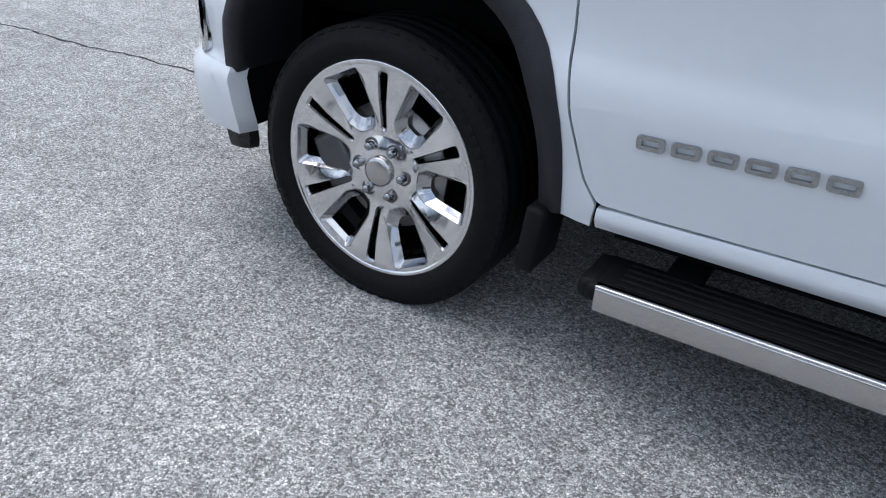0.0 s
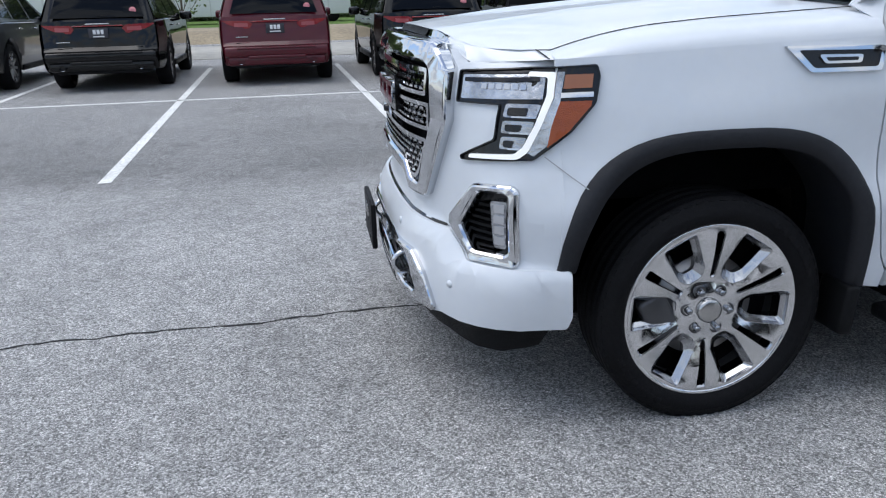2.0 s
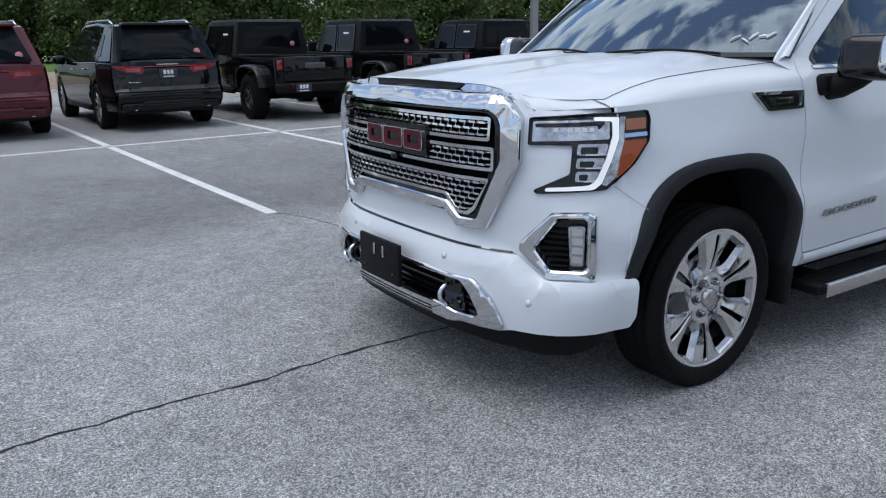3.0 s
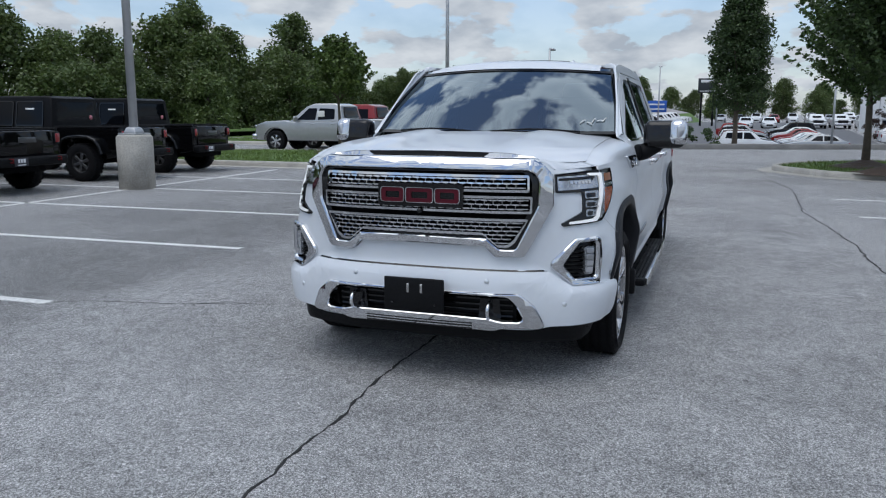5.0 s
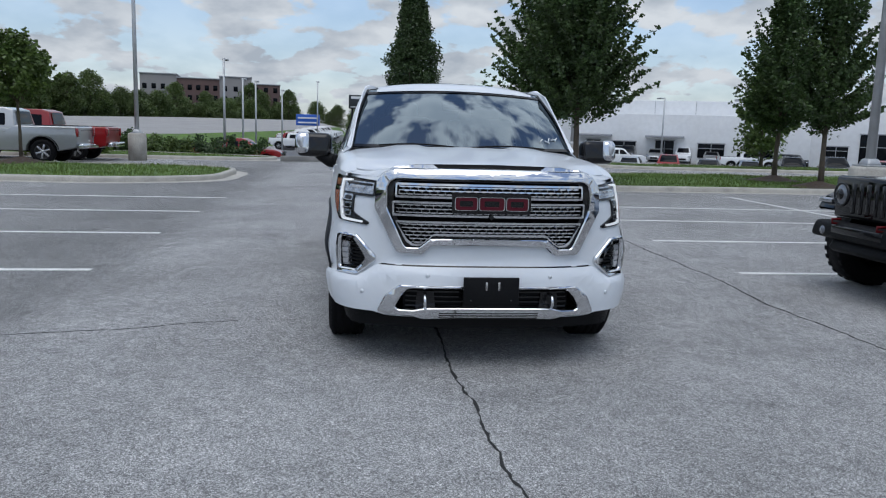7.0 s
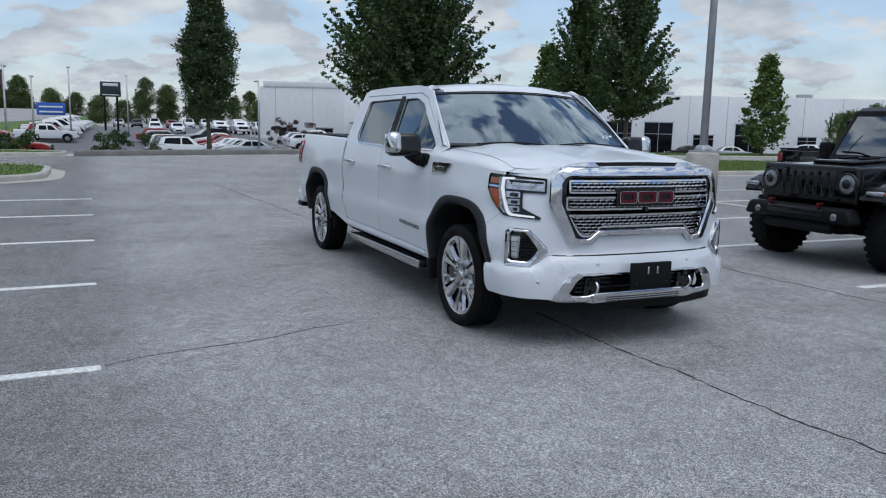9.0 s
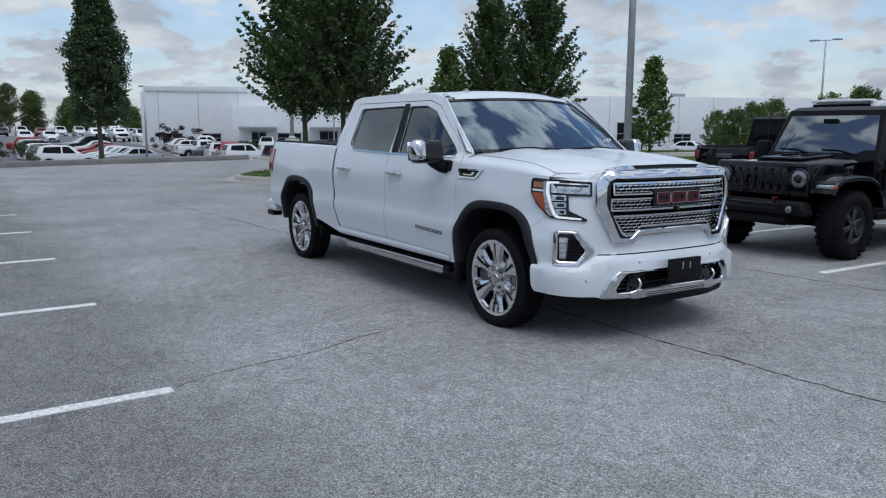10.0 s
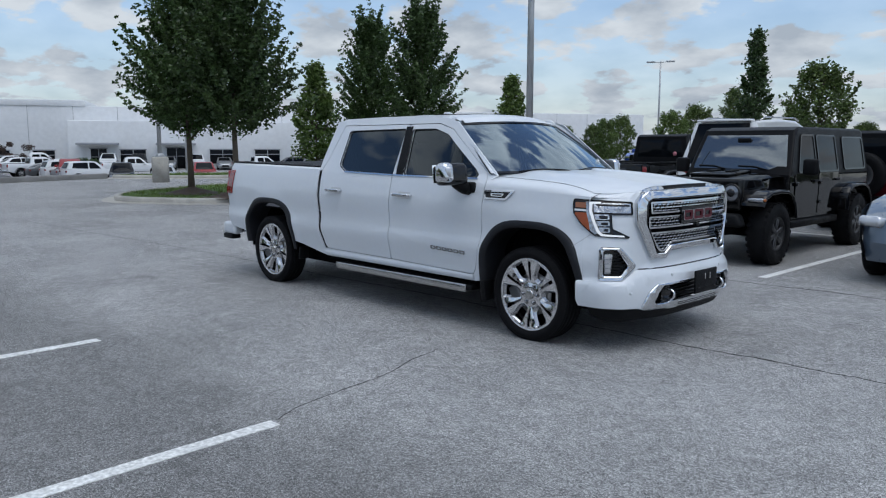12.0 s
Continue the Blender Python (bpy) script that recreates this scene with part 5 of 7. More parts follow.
# ---- parked vehicles: local x runs from the front axle to the tail ----
def shell(outline, half, e=0.03, bow=0.0):
    """A body from its side outline: two flanks, and a skin all round with softened edges. half(x, z) gives the half width."""
    inner = offset_in(outline, e)
    bm = bmesh.new()
    for sg in (-1, 1):
        sheet(inner, [], lambda x, z, d=0: Vector((x, sg * half(x, z), z)), 0.12, 0.0, 0.0, into=bm)
    rows = []
    n = 7
    prof = []
    for u in (1.0, 0.985, 0.96):
        prof.append((u, {1.0: 1.0, 0.985: 0.35, 0.96: 0.0}[u]))
    us = [(-u, k) for u, k in prof] + [(u, 0.0) for u in (-0.6, -0.2, 0.2, 0.6)] + [(u, k) for u, k in prof[::-1]]
    for (x, z), (xi, zi) in zip(outline + outline[:1], inner + inner[:1]):
        w = half(xi, zi)
        rows.append([(x + (xi - x) * k + bow * abs(u) ** 3 * (1 if x < 0.5 else -1 if x > 3.0 else 0), w * u, z + (zi - z) * k) for u, k in us])
    strip(rows, bm)
    bmesh.ops.remove_doubles(bm, verts=bm.verts, dist=0.0008)
    bmesh.ops.recalc_face_normals(bm, faces=bm.faces)
    for ed in bm.edges:
        if len(ed.link_faces) == 2 and ed.calc_face_angle(0) > 0.6:
            ed.smooth = False
    return bm


def cut_arches(bottom_z, xs, R, n=9):
    """Points of an underside from front to rear with wheel openings at xs."""
    pts = []
    for cx, zc in xs:
        pts.append((cx - R, bottom_z))
        for i in range(1, n):
            a = math.pi * (1 - i / n)
            pts.append((cx + R * math.cos(a), max(bottom_z, zc + R * math.sin(a))))
        pts.append((cx + R, bottom_z))
    return pts


def quad_patch(a, b, c, d, lift=0.006):
    """A slightly raised pane between four corners."""
    a, b, c, d = (Vector(p) for p in (a, b, c, d))
    n = (b - a).cross(d - a).normalized()
    rows = []
    for i in range(5):
        t = i / 4
        l, r = a.lerp(d, t), b.lerp(c, t)
        rows.append([l.lerp(r, j / 6) + n * lift * (1 if 0 < i < 4 and 0 < j < 6 else 0.2) for j in range(7)])
    return strip(rows)


def plain_wheel(T, x, y, R, width, rim_r, rim_mat, spokes, knobs=False, name="wheel"):
    """A wheel of a parked vehicle under T: tyre, rim, spokes."""
    s = 1 if y > 0 else -1
    h = width / 2
    t = part(name, lathe([(rim_r, -h + 0.02), (rim_r + 0.04, -h), (R - 0.03, -h + 0.006), (R, -h + 0.035), (R, 0.0), (R, h - 0.035), (R - 0.03, h - 0.006), (rim_r + 0.04, h), (rim_r, h - 0.02)], 36, 'Y', (x, y, R)), RUBBER, T)
    if knobs:
        bm = bmesh.new()
        for k in range(28):
            a = 2 * math.pi * k / 28
            for yy in (-h + 0.03, h - 0.03):
                b = box((0.05, 0.05, 0.016), (0, yy, R - 0.003), 0.004, seg=1)
                b.transform(Matrix.Translation((x, y, R)) @ Matrix.Rotation(a + (0.1 if yy > 0 else 0), 4, 'Y'))
                add(bm, b)
        part("tread_block", bm, RUBBER, t, "chunky tread blocks", smooth=False, kind="stuff")
    part("rim", lathe([(0.0, s * (h - 0.09)), (rim_r - 0.03, s * (h - 0.09)), (rim_r - 0.02, s * (h - 0.03)), (rim_r, s * (h - 0.012)), (rim_r + 0.006, s * (h - 0.02))], 36, 'Y', (x, y, R)), rim_mat[0], t)
    for k in range(spokes):
        a = 2 * math.pi * k / spokes + 0.2
        b = box((0.05 if spokes < 8 else 0.03, 0.03, rim_r - 0.03), (0, s * (h - 0.045), (rim_r - 0.02) / 2 + 0.01), 0.008, seg=1, taper=(1.5, 1))
        b.transform(Matrix.Translation((x, y, R)) @ Matrix.Rotation(a, 4, 'Y'))
        part("spoke", b, rim_mat[1], t)
    part("hub", lathe([(0.0, s * (h - 0.018)), (0.04, s * (h - 0.022)), (0.06, s * (h - 0.04))], 16, 'Y', (x, y, R)), rim_mat[1], t)
    return t


BLACK_PAINT = mat("black car paint", (0.003, 0.003, 0.0035), 0.06, spec=0.32, coat=0.08, coat_rough=0.012, var=0.05, bump=0.35, bump_scale=2.2)
TOW_RED = mat("dull red hook", (0.10, 0.005, 0.007), 0.5, spec=0.2)
JEEP_LENS = mat("smoky lens", (0.22, 0.23, 0.25), 0.12, 0.6, coat=0.5, var=0.2, scale=30)
HARDTOP = mat("black hard top", (0.004, 0.004, 0.005), 0.4, spec=0.13, var=0.1, fine=0.1, bump=0.15, bump_scale=300)
GREY_PAINT = mat("dark grey car paint", (0.055, 0.058, 0.062), 0.3, 0.3, coat=1.0, var=0.05)
MAROON_PAINT = mat("maroon car paint", (0.075, 0.004, 0.011), 0.3, 0.0, spec=0.25, coat=0.45, var=0.05)
SILVER_PAINT = mat("silver car paint", (0.36, 0.37, 0.38), 0.3, 0.5, coat=1.0, var=0.04)
RED_PAINT = mat("red car paint", (0.24, 0.008, 0.010), 0.3, spec=0.3, coat=0.5, var=0.04)
BLUE_PAINT = mat("blue car paint", (0.01, 0.05, 0.30), 0.3, coat=1.0, var=0.04)
ICE_PAINT = mat("pale blue car paint", (0.09, 0.12, 0.16), 0.28, 0.4, coat=1.0, var=0.04)
CARWHITE = mat("white car paint", (0.7, 0.71, 0.72), 0.3, coat=1.0, var=0.03)
DARK_GLASS = mat("privacy glass", (0.004, 0.005, 0.007), 0.03, spec=0.13)
PLATE_INK = mat("plate ink", (0.03, 0.03, 0.04), 0.6)
PLATE = mat("plate white", (0.7, 0.71, 0.72), 0.5, var=0.08)
STICKER = mat("pink sticker", (0.62, 0.22, 0.25), 0.5, var=0.1)
PAPER = mat("white paper", (0.8, 0.8, 0.78), 0.8, var=0.03)
DULL_ALLOY = (mat("rim shadow", (0.05, 0.05, 0.052), 0.5, 0.5), mat("rim silver", (0.5, 0.5, 0.51), 0.28, 0.9, var=0.06))
DARK_RIM = (mat("black rim", (0.014, 0.014, 0.015), 0.5), mat("black spoke", (0.10, 0.10, 0.105), 0.3, 0.7))


def dealer_plate(T, at, w=0.30, h=0.155, facing=1):
    p = part("plate", box((0.012, w, h), at, 0.003), PLATE_INK, T, "dark dealer plate with plain pale bars")
    for dz, ww, hh in ((0.02, 0.55, 0.45), (-0.05, 0.6, 0.12)):
        if dz > 0:
            for k in (-1, 0, 1):
                part("plate_bar", box((0.006, w * 0.15, h * hh), (at[0] + facing * 0.008, at[1] + k * w * 0.2, at[2] + dz), 0.002), PLATE, p)
        else:
            part("plate_bar", box((0.006, w * ww, h * hh), (at[0] + facing * 0.008, at[1], at[2] + dz), 0.002), PLATE, p)


def suv(label, paint, group="parked vehicles", tall=0.0):
    """A three-row family SUV, seen mostly from behind."""
    T = thing("suv", label, "suv", group)
    R, wb = 0.38, 3.04
    half = lambda x, z: (soft([(0.25, 0.90), (0.5, 0.955), (0.85, 0.965), (1.12, 0.94), (1.75, 0.70)], z, 0.05)) * pl([(-1.0, 0.80), (-0.6, 0.95), (0.0, 1.0), (3.3, 1.0), (4.1, 0.93)], x)
    under = cut_arches(0.30, [(0.0, R), (wb, R)], 0.45)
    low = under + [(4.02, 0.34), (4.10, 0.46), (4.12, 0.66), (4.06, 0.72), (4.04, 0.95), (4.0, 1.12), (3.2, 1.14), (0.5, 1.10), (0.1, 1.08), (-0.5, 1.0), (-0.86, 0.88), (-0.95, 0.62), (-0.92, 0.36)]
    part("body", shell(low, half, 0.035, 0.06), paint, T)
    up = [(0.40, 1.08), (1.25, 1.62 + tall), (1.75, 1.74 + tall), (2.6, 1.76 + tall), (3.45, 1.72 + tall), (3.70, 1.69 + tall), (3.99, 1.12)]
    part("cabin", shell(up, half, 0.05, 0.04), paint, T)
    for sg in (-1, 1):
        f = lambda x, z, d=0: Vector((x, sg * (half(x, z) + d), z))
        for w in ([(0.75, 1.13), (1.55, 1.14), (1.60, 1.60), (1.38, 1.60)], [(1.66, 1.14), (2.52, 1.16), (2.50, 1.62), (1.70, 1.61)], [(2.62, 1.17), (3.45, 1.22), (3.40, 1.56), (2.60, 1.62)]):
            part("side_window", sheet(rounded(w, 0.04, 3), [], f, 0.2, 0.006, 0.01), DARK_GLASS, T)
        part("mirror", box((0.14, 0.22, 0.16), (0.78, sg * 1.05, 1.13), 0.05, seg=3), paint, T)
        part("roof_rail", tube([(1.5, sg * 0.64, 1.74 + tall), (1.7, sg * 0.64, 1.80 + tall), (3.2, sg * 0.64, 1.79 + tall), (3.45, sg * 0.64, 1.72 + tall)], 0.018, 8), SATIN, T, "satin metal roof rail")
        tl = part("tail_lamp", sheet(rounded([(sg * 0.36, 1.005), (sg * 0.42, 0.93), (sg * 0.85, 0.93), (sg * 0.865, 1.07), (sg * 0.42, 1.055)], 0.02, 3), [], lambda y, z, d=0: Vector((4.035 - 0.10 * (abs(y) / 0.9) ** 3 + d, y, z)), 0.1, 0.012, 0.04), TAIL, T, "wide red tail lamp")
        part("lamp_line", sheet([(sg * 0.44, 0.965), (sg * 0.66, 0.965), (sg * 0.66, 1.03), (sg * 0.44, 1.02)], [], lambda y, z, d=0: Vector((4.05 - 0.10 * (abs(y) / 0.9) ** 3 + d, y, z)), 0.1, 0.0, 0.01), mat("pale lamp lens", (0.34, 0.07, 0.08), 0.15, coat=0.8), tl)
        part("exhaust_tip", lathe([(0.035, 0.0), (0.05, 0.0), (0.052, 0.02), (0.05, 0.06)], 18, 'X', (4.125, sg * 0.60, 0.405)), CHROME, T)
        part("door_handle", box((0.16, 0.03, 0.025), (1.45, sg * 0.975, 0.98), 0.008), CHROME, T)
        part("door_handle", box((0.16, 0.03, 0.025), (2.40, sg * 0.975, 1.0), 0.008), CHROME, T)
        part("sill", box((2.0, 0.06, 0.10), (1.5, sg * 0.92, 0.33), 0.02), BLACK, T)
        plain_wheel(T, 0.0, sg * 0.83, R, 0.26, 0.265, DULL_ALLOY, 10)
        plain_wheel(T, wb, sg * 0.83, R, 0.26, 0.265, DULL_ALLOY, 10)
    zt = 1.66 + tall
    part("rear_window", quad_patch((3.985, -0.72, 1.17), (3.985, 0.72, 1.17), (3.735, 0.56, zt), (3.735, -0.56, zt), 0.02), DARK_GLASS, T, "dark rear window")
    part("windscreen", quad_patch((0.52, 0.76, 1.16), (0.52, -0.76, 1.16), (1.20, -0.62, 1.585 + tall), (1.20, 0.62, 1.585 + tall), 0.02), DARK_GLASS, T)
    part("spoiler", box((0.26, 1.16, 0.05), (3.68, 0, 1.72 + tall), 0.02), paint, T)
    part("wiper", tube([(3.98, 0.0, 1.19), (3.95, 0.35, 1.22)], 0.010, 6), BLACK, T)
    part("lamp_bridge", box((0.02, 0.78, 0.018), (4.062, 0, 1.045), 0.006), TAIL, T, "thin red lamp strip across the hatch")
    part("model_bar", box((0.01, 0.20, 0.016), (4.065, -0.55, 0.80), 0.003), SATIN, T, "plain pale bar low on the hatch")
    part("name_strip", box((0.012, 0.36, 0.02), (4.065, 0, 1.075), 0.004), SATIN, T, "plain pale bar above the plate")
    part("sticker", lathe([(0.0, 0.006), (0.055, 0.006), (0.056, 0.0)], 20, 'X', (3.945, 0.55, 1.27)), STICKER, T, "round pink window sticker")
    part("rear_bumper", box((0.20, 1.72, 0.17), (4.06, 0, 0.56), 0.05, seg=3), paint, T)
    part("lower_valance", box((0.18, 1.62, 0.16), (4.04, 0, 0.415), 0.05, seg=3), paint, T)
    part("under_lip", box((0.16, 1.40, 0.06), (4.0, 0, 0.325), 0.02), BLACK, T)
    part("bumper_step", box((0.03, 0.95, 0.05), (4.155, 0, 0.475), 0.015, seg=2), paint, T)
    part("bumper_line", box((0.03, 1.3, 0.03), (4.165, 0, 0.62), 0.01), paint, T)
    part("hatch_line", box((0.012, 1.30, 0.012), (4.055, 0, 0.70), 0.003), DARK, T)
    dealer_plate(T, (4.06, 0, 0.93))
    return T


def arch_flare(T, name, cx, sg, paint, front_z=0.60):
    """A wide flare that arches over a wheel, with a rolled outer lip."""
    path = [(-0.53, front_z), (-0.515, 0.84), (-0.45, 0.925), (-0.30, 0.985), (0.0, 1.005), (0.26, 0.985), (0.42, 0.92), (0.53, 0.79), (0.59, 0.60)]
    rows = []
    for k in range(25):
        t = k / 24 * (len(path) - 1)
        i = min(int(t), len(path) - 2)
        x, z = path[i][0] + (path[i + 1][0] - path[i][0]) * (t - i), path[i][1] + (path[i + 1][1] - path[i][1]) * (t - i)
        n = Vector((-x, 0, 0.45 - z)).normalized()
        p = Vector((cx + x, 0, z))
        rows.append([p + Vector((0, sg * y, 0)) + n * d for y, d in ((0.66, 0.0), (0.90, 0.0), (0.935, 0.012), (0.948, 0.03), (0.945, 0.06), (0.93, 0.065), (0.91, 0.045), (0.68, 0.04))])
    bm = strip(rows)
    bmesh.ops.recalc_face_normals(bm, faces=bm.faces)
    return part(name, bm, paint, T, "wide arched flare over the wheel")


def jeep_front(T, paint):
    """Seven-slot face, round lamps, flat flares and bumper of an off-roader."""
    g = part("grille_panel", box((0.10, 1.28, 0.42), (-0.50, 0, 0.93), 0.04, seg=3), paint, T, "seven-slot grille panel")
    for k in range(7):
        y = -0.33 + 0.11 * k
        part("grille_slot", box((0.03, 0.062, 0.30), (-0.545, y, 0.93), 0.012), GLOSS_BLACK, g)
        part("slot_edge", box((0.012, 0.078, 0.315), (-0.538, y, 0.93), 0.004), GREY_PAINT, g)
    for sg in (-1, 1):
        l = part("headlamp", lathe([(0.0, -0.02), (0.09, -0.012), (0.105, 0.0), (0.118, 0.0), (0.12, 0.04)], 26, 'X', (-0.548, sg * 0.52, 0.955)), JEEP_LENS, T, "round headlamp")
        part("lamp_ring", lathe([(0.095, 0.0), (0.105, -0.012), (0.122, -0.006), (0.125, 0.03)], 26, 'X', (-0.552, sg * 0.52, 0.955)), GLOSS_BLACK, l)
        part("projector", lathe([(0.0, -0.03), (0.05, -0.02), (0.055, 0.0)], 16, 'X', (-0.552, sg * 0.52, 0.955)), GLOSS_BLACK, l)
        fl = arch_flare(T, "front_flare", 0.0, sg, paint, 0.80)
        part("flare_lamp", box((0.05, 0.21, 0.05), (-0.505, sg * 0.825, 0.875), 0.015), LAMP_IN, fl, "slim lamp in the flare")
        part("turn_lamp", box((0.03, 0.03, 0.04), (-0.49, sg * 0.94, 0.875), 0.01), mat("dull orange", (0.4, 0.12, 0.03), 0.4), fl)
        part("fog_lamp", lathe([(0.0, -0.012), (0.036, -0.010), (0.042, 0.0)], 16, 'X', (-0.718, sg * 0.52, 0.60)), JEEP_LENS, T)
        part("tow_hook", tube([(-0.66, sg * 0.33, 0.68), (-0.75, sg * 0.33, 0.69), (-0.75, sg * 0.33, 0.725), (-0.66, sg * 0.33, 0.725)], 0.012, 8), TOW_RED, T, "red tow hook")
    b = part("front_bumper", box((0.20, 1.50, 0.17), (-0.62, 0, 0.61), 0.05, seg=3, taper=(1.0, 0.9)), BLACK, T, "black steel bumper")
    part("bumper_recess", box((0.03, 0.75, 0.08), (-0.715, 0, 0.63), 0.01), GLOSS_BLACK, b)
    part("skid_plate", box((0.10, 0.9, 0.14), (-0.62, 0, 0.47), 0.03, rot=(0, 30, 0)), BLACK, b)
    rows = [[(x, y, 1.135 + 0.06 * pl([(-0.5, 0), (0.6, 1)], x) - 0.05 * (abs(y) / 0.7) ** 3) for y in np.linspace(-pl([(-0.5, 0.62), (0.7, 0.72)], x), pl([(-0.5, 0.62), (0.7, 0.72)], x), 13)] for x in np.linspace(-0.52, 0.72, 12)]
    hd = part("hood", strip(rows), paint, T)
    part("hood_bulge", box((0.75, 0.55, 0.04), (0.20, 0, 1.185), 0.018, rot=(0, -2.7, 0)), paint, hd)
    for sg in (-1, 1):
        part("hood_vent", box((0.26, 0.09, 0.02), (0.25, sg * 0.14, 1.215), 0.006, rot=(0, -2.7, 0)), BLACK, hd)
        part("hood_latch", box((0.05, 0.03, 0.09), (-0.30, sg * 0.63, 1.08), 0.01), BLACK, hd)
        part("inner_fender", box((1.2, 0.12, 0.35), (0.10, sg * 0.60, 0.96), 0.02), paint, T)


def jeep(label, paint, bed=False, spare=True, group="parked vehicles"):
    """A boxy four-door off-roader; with bed it is the pickup of the same make."""
    T = thing("pickup_truck" if bed else "off_roader", label, "pickup truck" if bed else "suv", group)
    wb = 3.49 if bed else 3.0
    R = 0.41
    cab_end = 2.62 if bed else 3.72
    tub_half = lambda x, z: soft([(0.4, 0.74), (0.6, 0.78), (1.0, 0.79), (1.15, 0.78), (1.85, 0.66)], z, 0.04)
    jeep_front(T, paint)
    xs = [(wb, R)]
    end = 4.42 if bed else 3.75
    tub = [(0.62, 0.48)] + cut_arches(0.48, xs, 0.50) + [(end, 0.55), (end + 0.02, 1.0), (end, 1.14), (0.62, 1.16)]
    part("tub", shell(tub, tub_half, 0.025), paint, T)
    top = [(0.66, 1.13), (0.98, 1.78), (1.15, 1.83), (cab_end - 0.1, 1.83), (cab_end, 1.78), (cab_end + 0.06, 1.13)]
    part("hardtop", shell(top, tub_half, 0.035), HARDTOP, T, "black hard top")
    part("windscreen", quad_patch((0.708, 0.70, 1.22), (0.708, -0.70, 1.22), (0.940, -0.60, 1.71), (0.940, 0.60, 1.71), 0.012), SCREEN_DARK, T, "upright windscreen reflecting the sky")
    part("screen_frame", quad_patch((0.695, 0.78, 1.16), (0.695, -0.78, 1.16), (0.985, -0.66, 1.78), (0.985, 0.66, 1.78), 0.004), paint, T)
    for sg in (-1, 1):
        f = lambda x, z, d=0: Vector((x, sg * (tub_half(x, z) + d), z))
        wins = [[(0.95, 1.20), (1.58, 1.20), (1.58, 1.70), (1.16, 1.70)], [(1.70, 1.20), (2.42, 1.20), (2.40, 1.70), (1.70, 1.70)]]
        if not bed:
            wins.append([(2.72, 1.22), (3.60, 1.22), (3.58, 1.68), (2.72, 1.68)])
        for w in wins:
            sw = part("side_window", sheet(rounded(w, 0.04, 3), [], f, 0.2, 0.006, 0.01), DARK_GLASS, T)
            part("window_frame", sheet(rounded(offset_in(w, -0.035), 0.05, 3), [rounded(offset_in(w, 0.004), 0.04, 3)], f, 0.2, 0.016, 0.014), paint, sw, "raised frame of the window")
        for x0, x1 in ((0.80, 1.62), (1.66, 2.46)):
            dr = part("door", sheet(rounded([(x0, 0.58), (x1, 0.58), (x1, 1.17), (x0, 1.17)], 0.05, 3), [], f, 0.2, 0.012, 0.012), paint, T)
            part("door_handle", box((0.15, 0.03, 0.03), f(x1 - 0.14, 1.06, 0.03), 0.008), BLACK, dr)
            part("hinge", box((0.08, 0.03, 0.05), f(x0 + 0.02, 0.75, 0.02), 0.008), paint, dr)
            part("hinge", box((0.08, 0.03, 0.05), f(x0 + 0.02, 1.03, 0.02), 0.008), paint, dr)
        part("mirror", box((0.10, 0.20, 0.22), (0.88, sg * 0.96, 1.27), 0.035, seg=3), BLACK, T)
        arch_flare(T, "rear_flare", wb, sg, paint)
        part("rock_rail", box((1.75, 0.08, 0.10), (1.55, sg * 0.78, 0.47), 0.02), BLACK, T)
        tl = part("tail_lamp", box((0.06, 0.15, 0.22), (end + 0.03, sg * 0.70, 1.0), 0.02), BLACK, T, "square tail lamp in a black frame")
        part("lens", box((0.03, 0.11, 0.17), (end + 0.055, sg * 0.70, 1.0), 0.015), TAIL, tl, "red lens")
        plain_wheel(T, 0.0, sg * 0.80, R, 0.27, 0.22, DARK_RIM, 6, True)
        plain_wheel(T, wb, sg * 0.80, R, 0.27, 0.22, DARK_RIM, 6, True)
    for y in (-0.42, 0.18):
        part("wiper", tube([(0.69, y, 1.225), (0.715, y + 0.18, 1.265), (0.72, y + 0.42, 1.27)], 0.011, 6), BLACK, T, "black wiper blade")
    part("inside_mirror", box((0.03, 0.20, 0.06), (0.88, 0.0, 1.64), 0.012), BLACK, T)
    part("antenna", tube([(0.55, 0.70, 1.1), (0.60, 0.70, 1.75)], 0.006, 6), BLACK, T)
    part("rear_bumper", box((0.18, 1.62, 0.17), (end + 0.10, 0, 0.60), 0.04, seg=3), BLACK, T, "black rear bumper")
    part("chassis", box((4.2 if not bed else 4.9, 0.9, 0.25), ((3.0 if not bed else 3.7) / 2 + 0.1, 0, 0.52)), DARK, T)
    part("axle", tube([(wb, -0.75, R), (wb, 0.75, R)], 0.06, 8), DARK, T)
    part("axle", tube([(0, -0.75, R), (0, 0.75, R)], 0.06, 8), DARK, T)
    if bed:
        # the bed isn't hollow: a dark slab on top paints its inner shade
        part("bed_shade_slab", box((1.55, 1.36, 0.02), (3.55, 0, 1.145), 0.004), DARK, T, "dark slab for the shaded inside of the open cargo bed")
        for sg in (-1, 1):
            part("bed_rail", box((1.72, 0.09, 0.04), (3.56, sg * 0.735, 1.165), 0.012), BLACK, T)
            part("tow_hook", tube([(end + 0.15, sg * 0.55, 0.60), (end + 0.26, sg * 0.55, 0.60), (end + 0.26, sg * 0.55, 0.66), (end + 0.15, sg * 0.55, 0.66)], 0.014, 8), TOW_RED, T, "red tow hook")
        tg = part("tailgate", box((0.05, 1.22, 0.52), (end + 0.02, 0, 0.88), 0.02), paint, T)
        part("pressed_name", box((0.012, 0.40, 0.10), (end + 0.05, 0, 0.98), 0.01), GREY_PAINT, tg, "plain pressed bar on the tailgate")
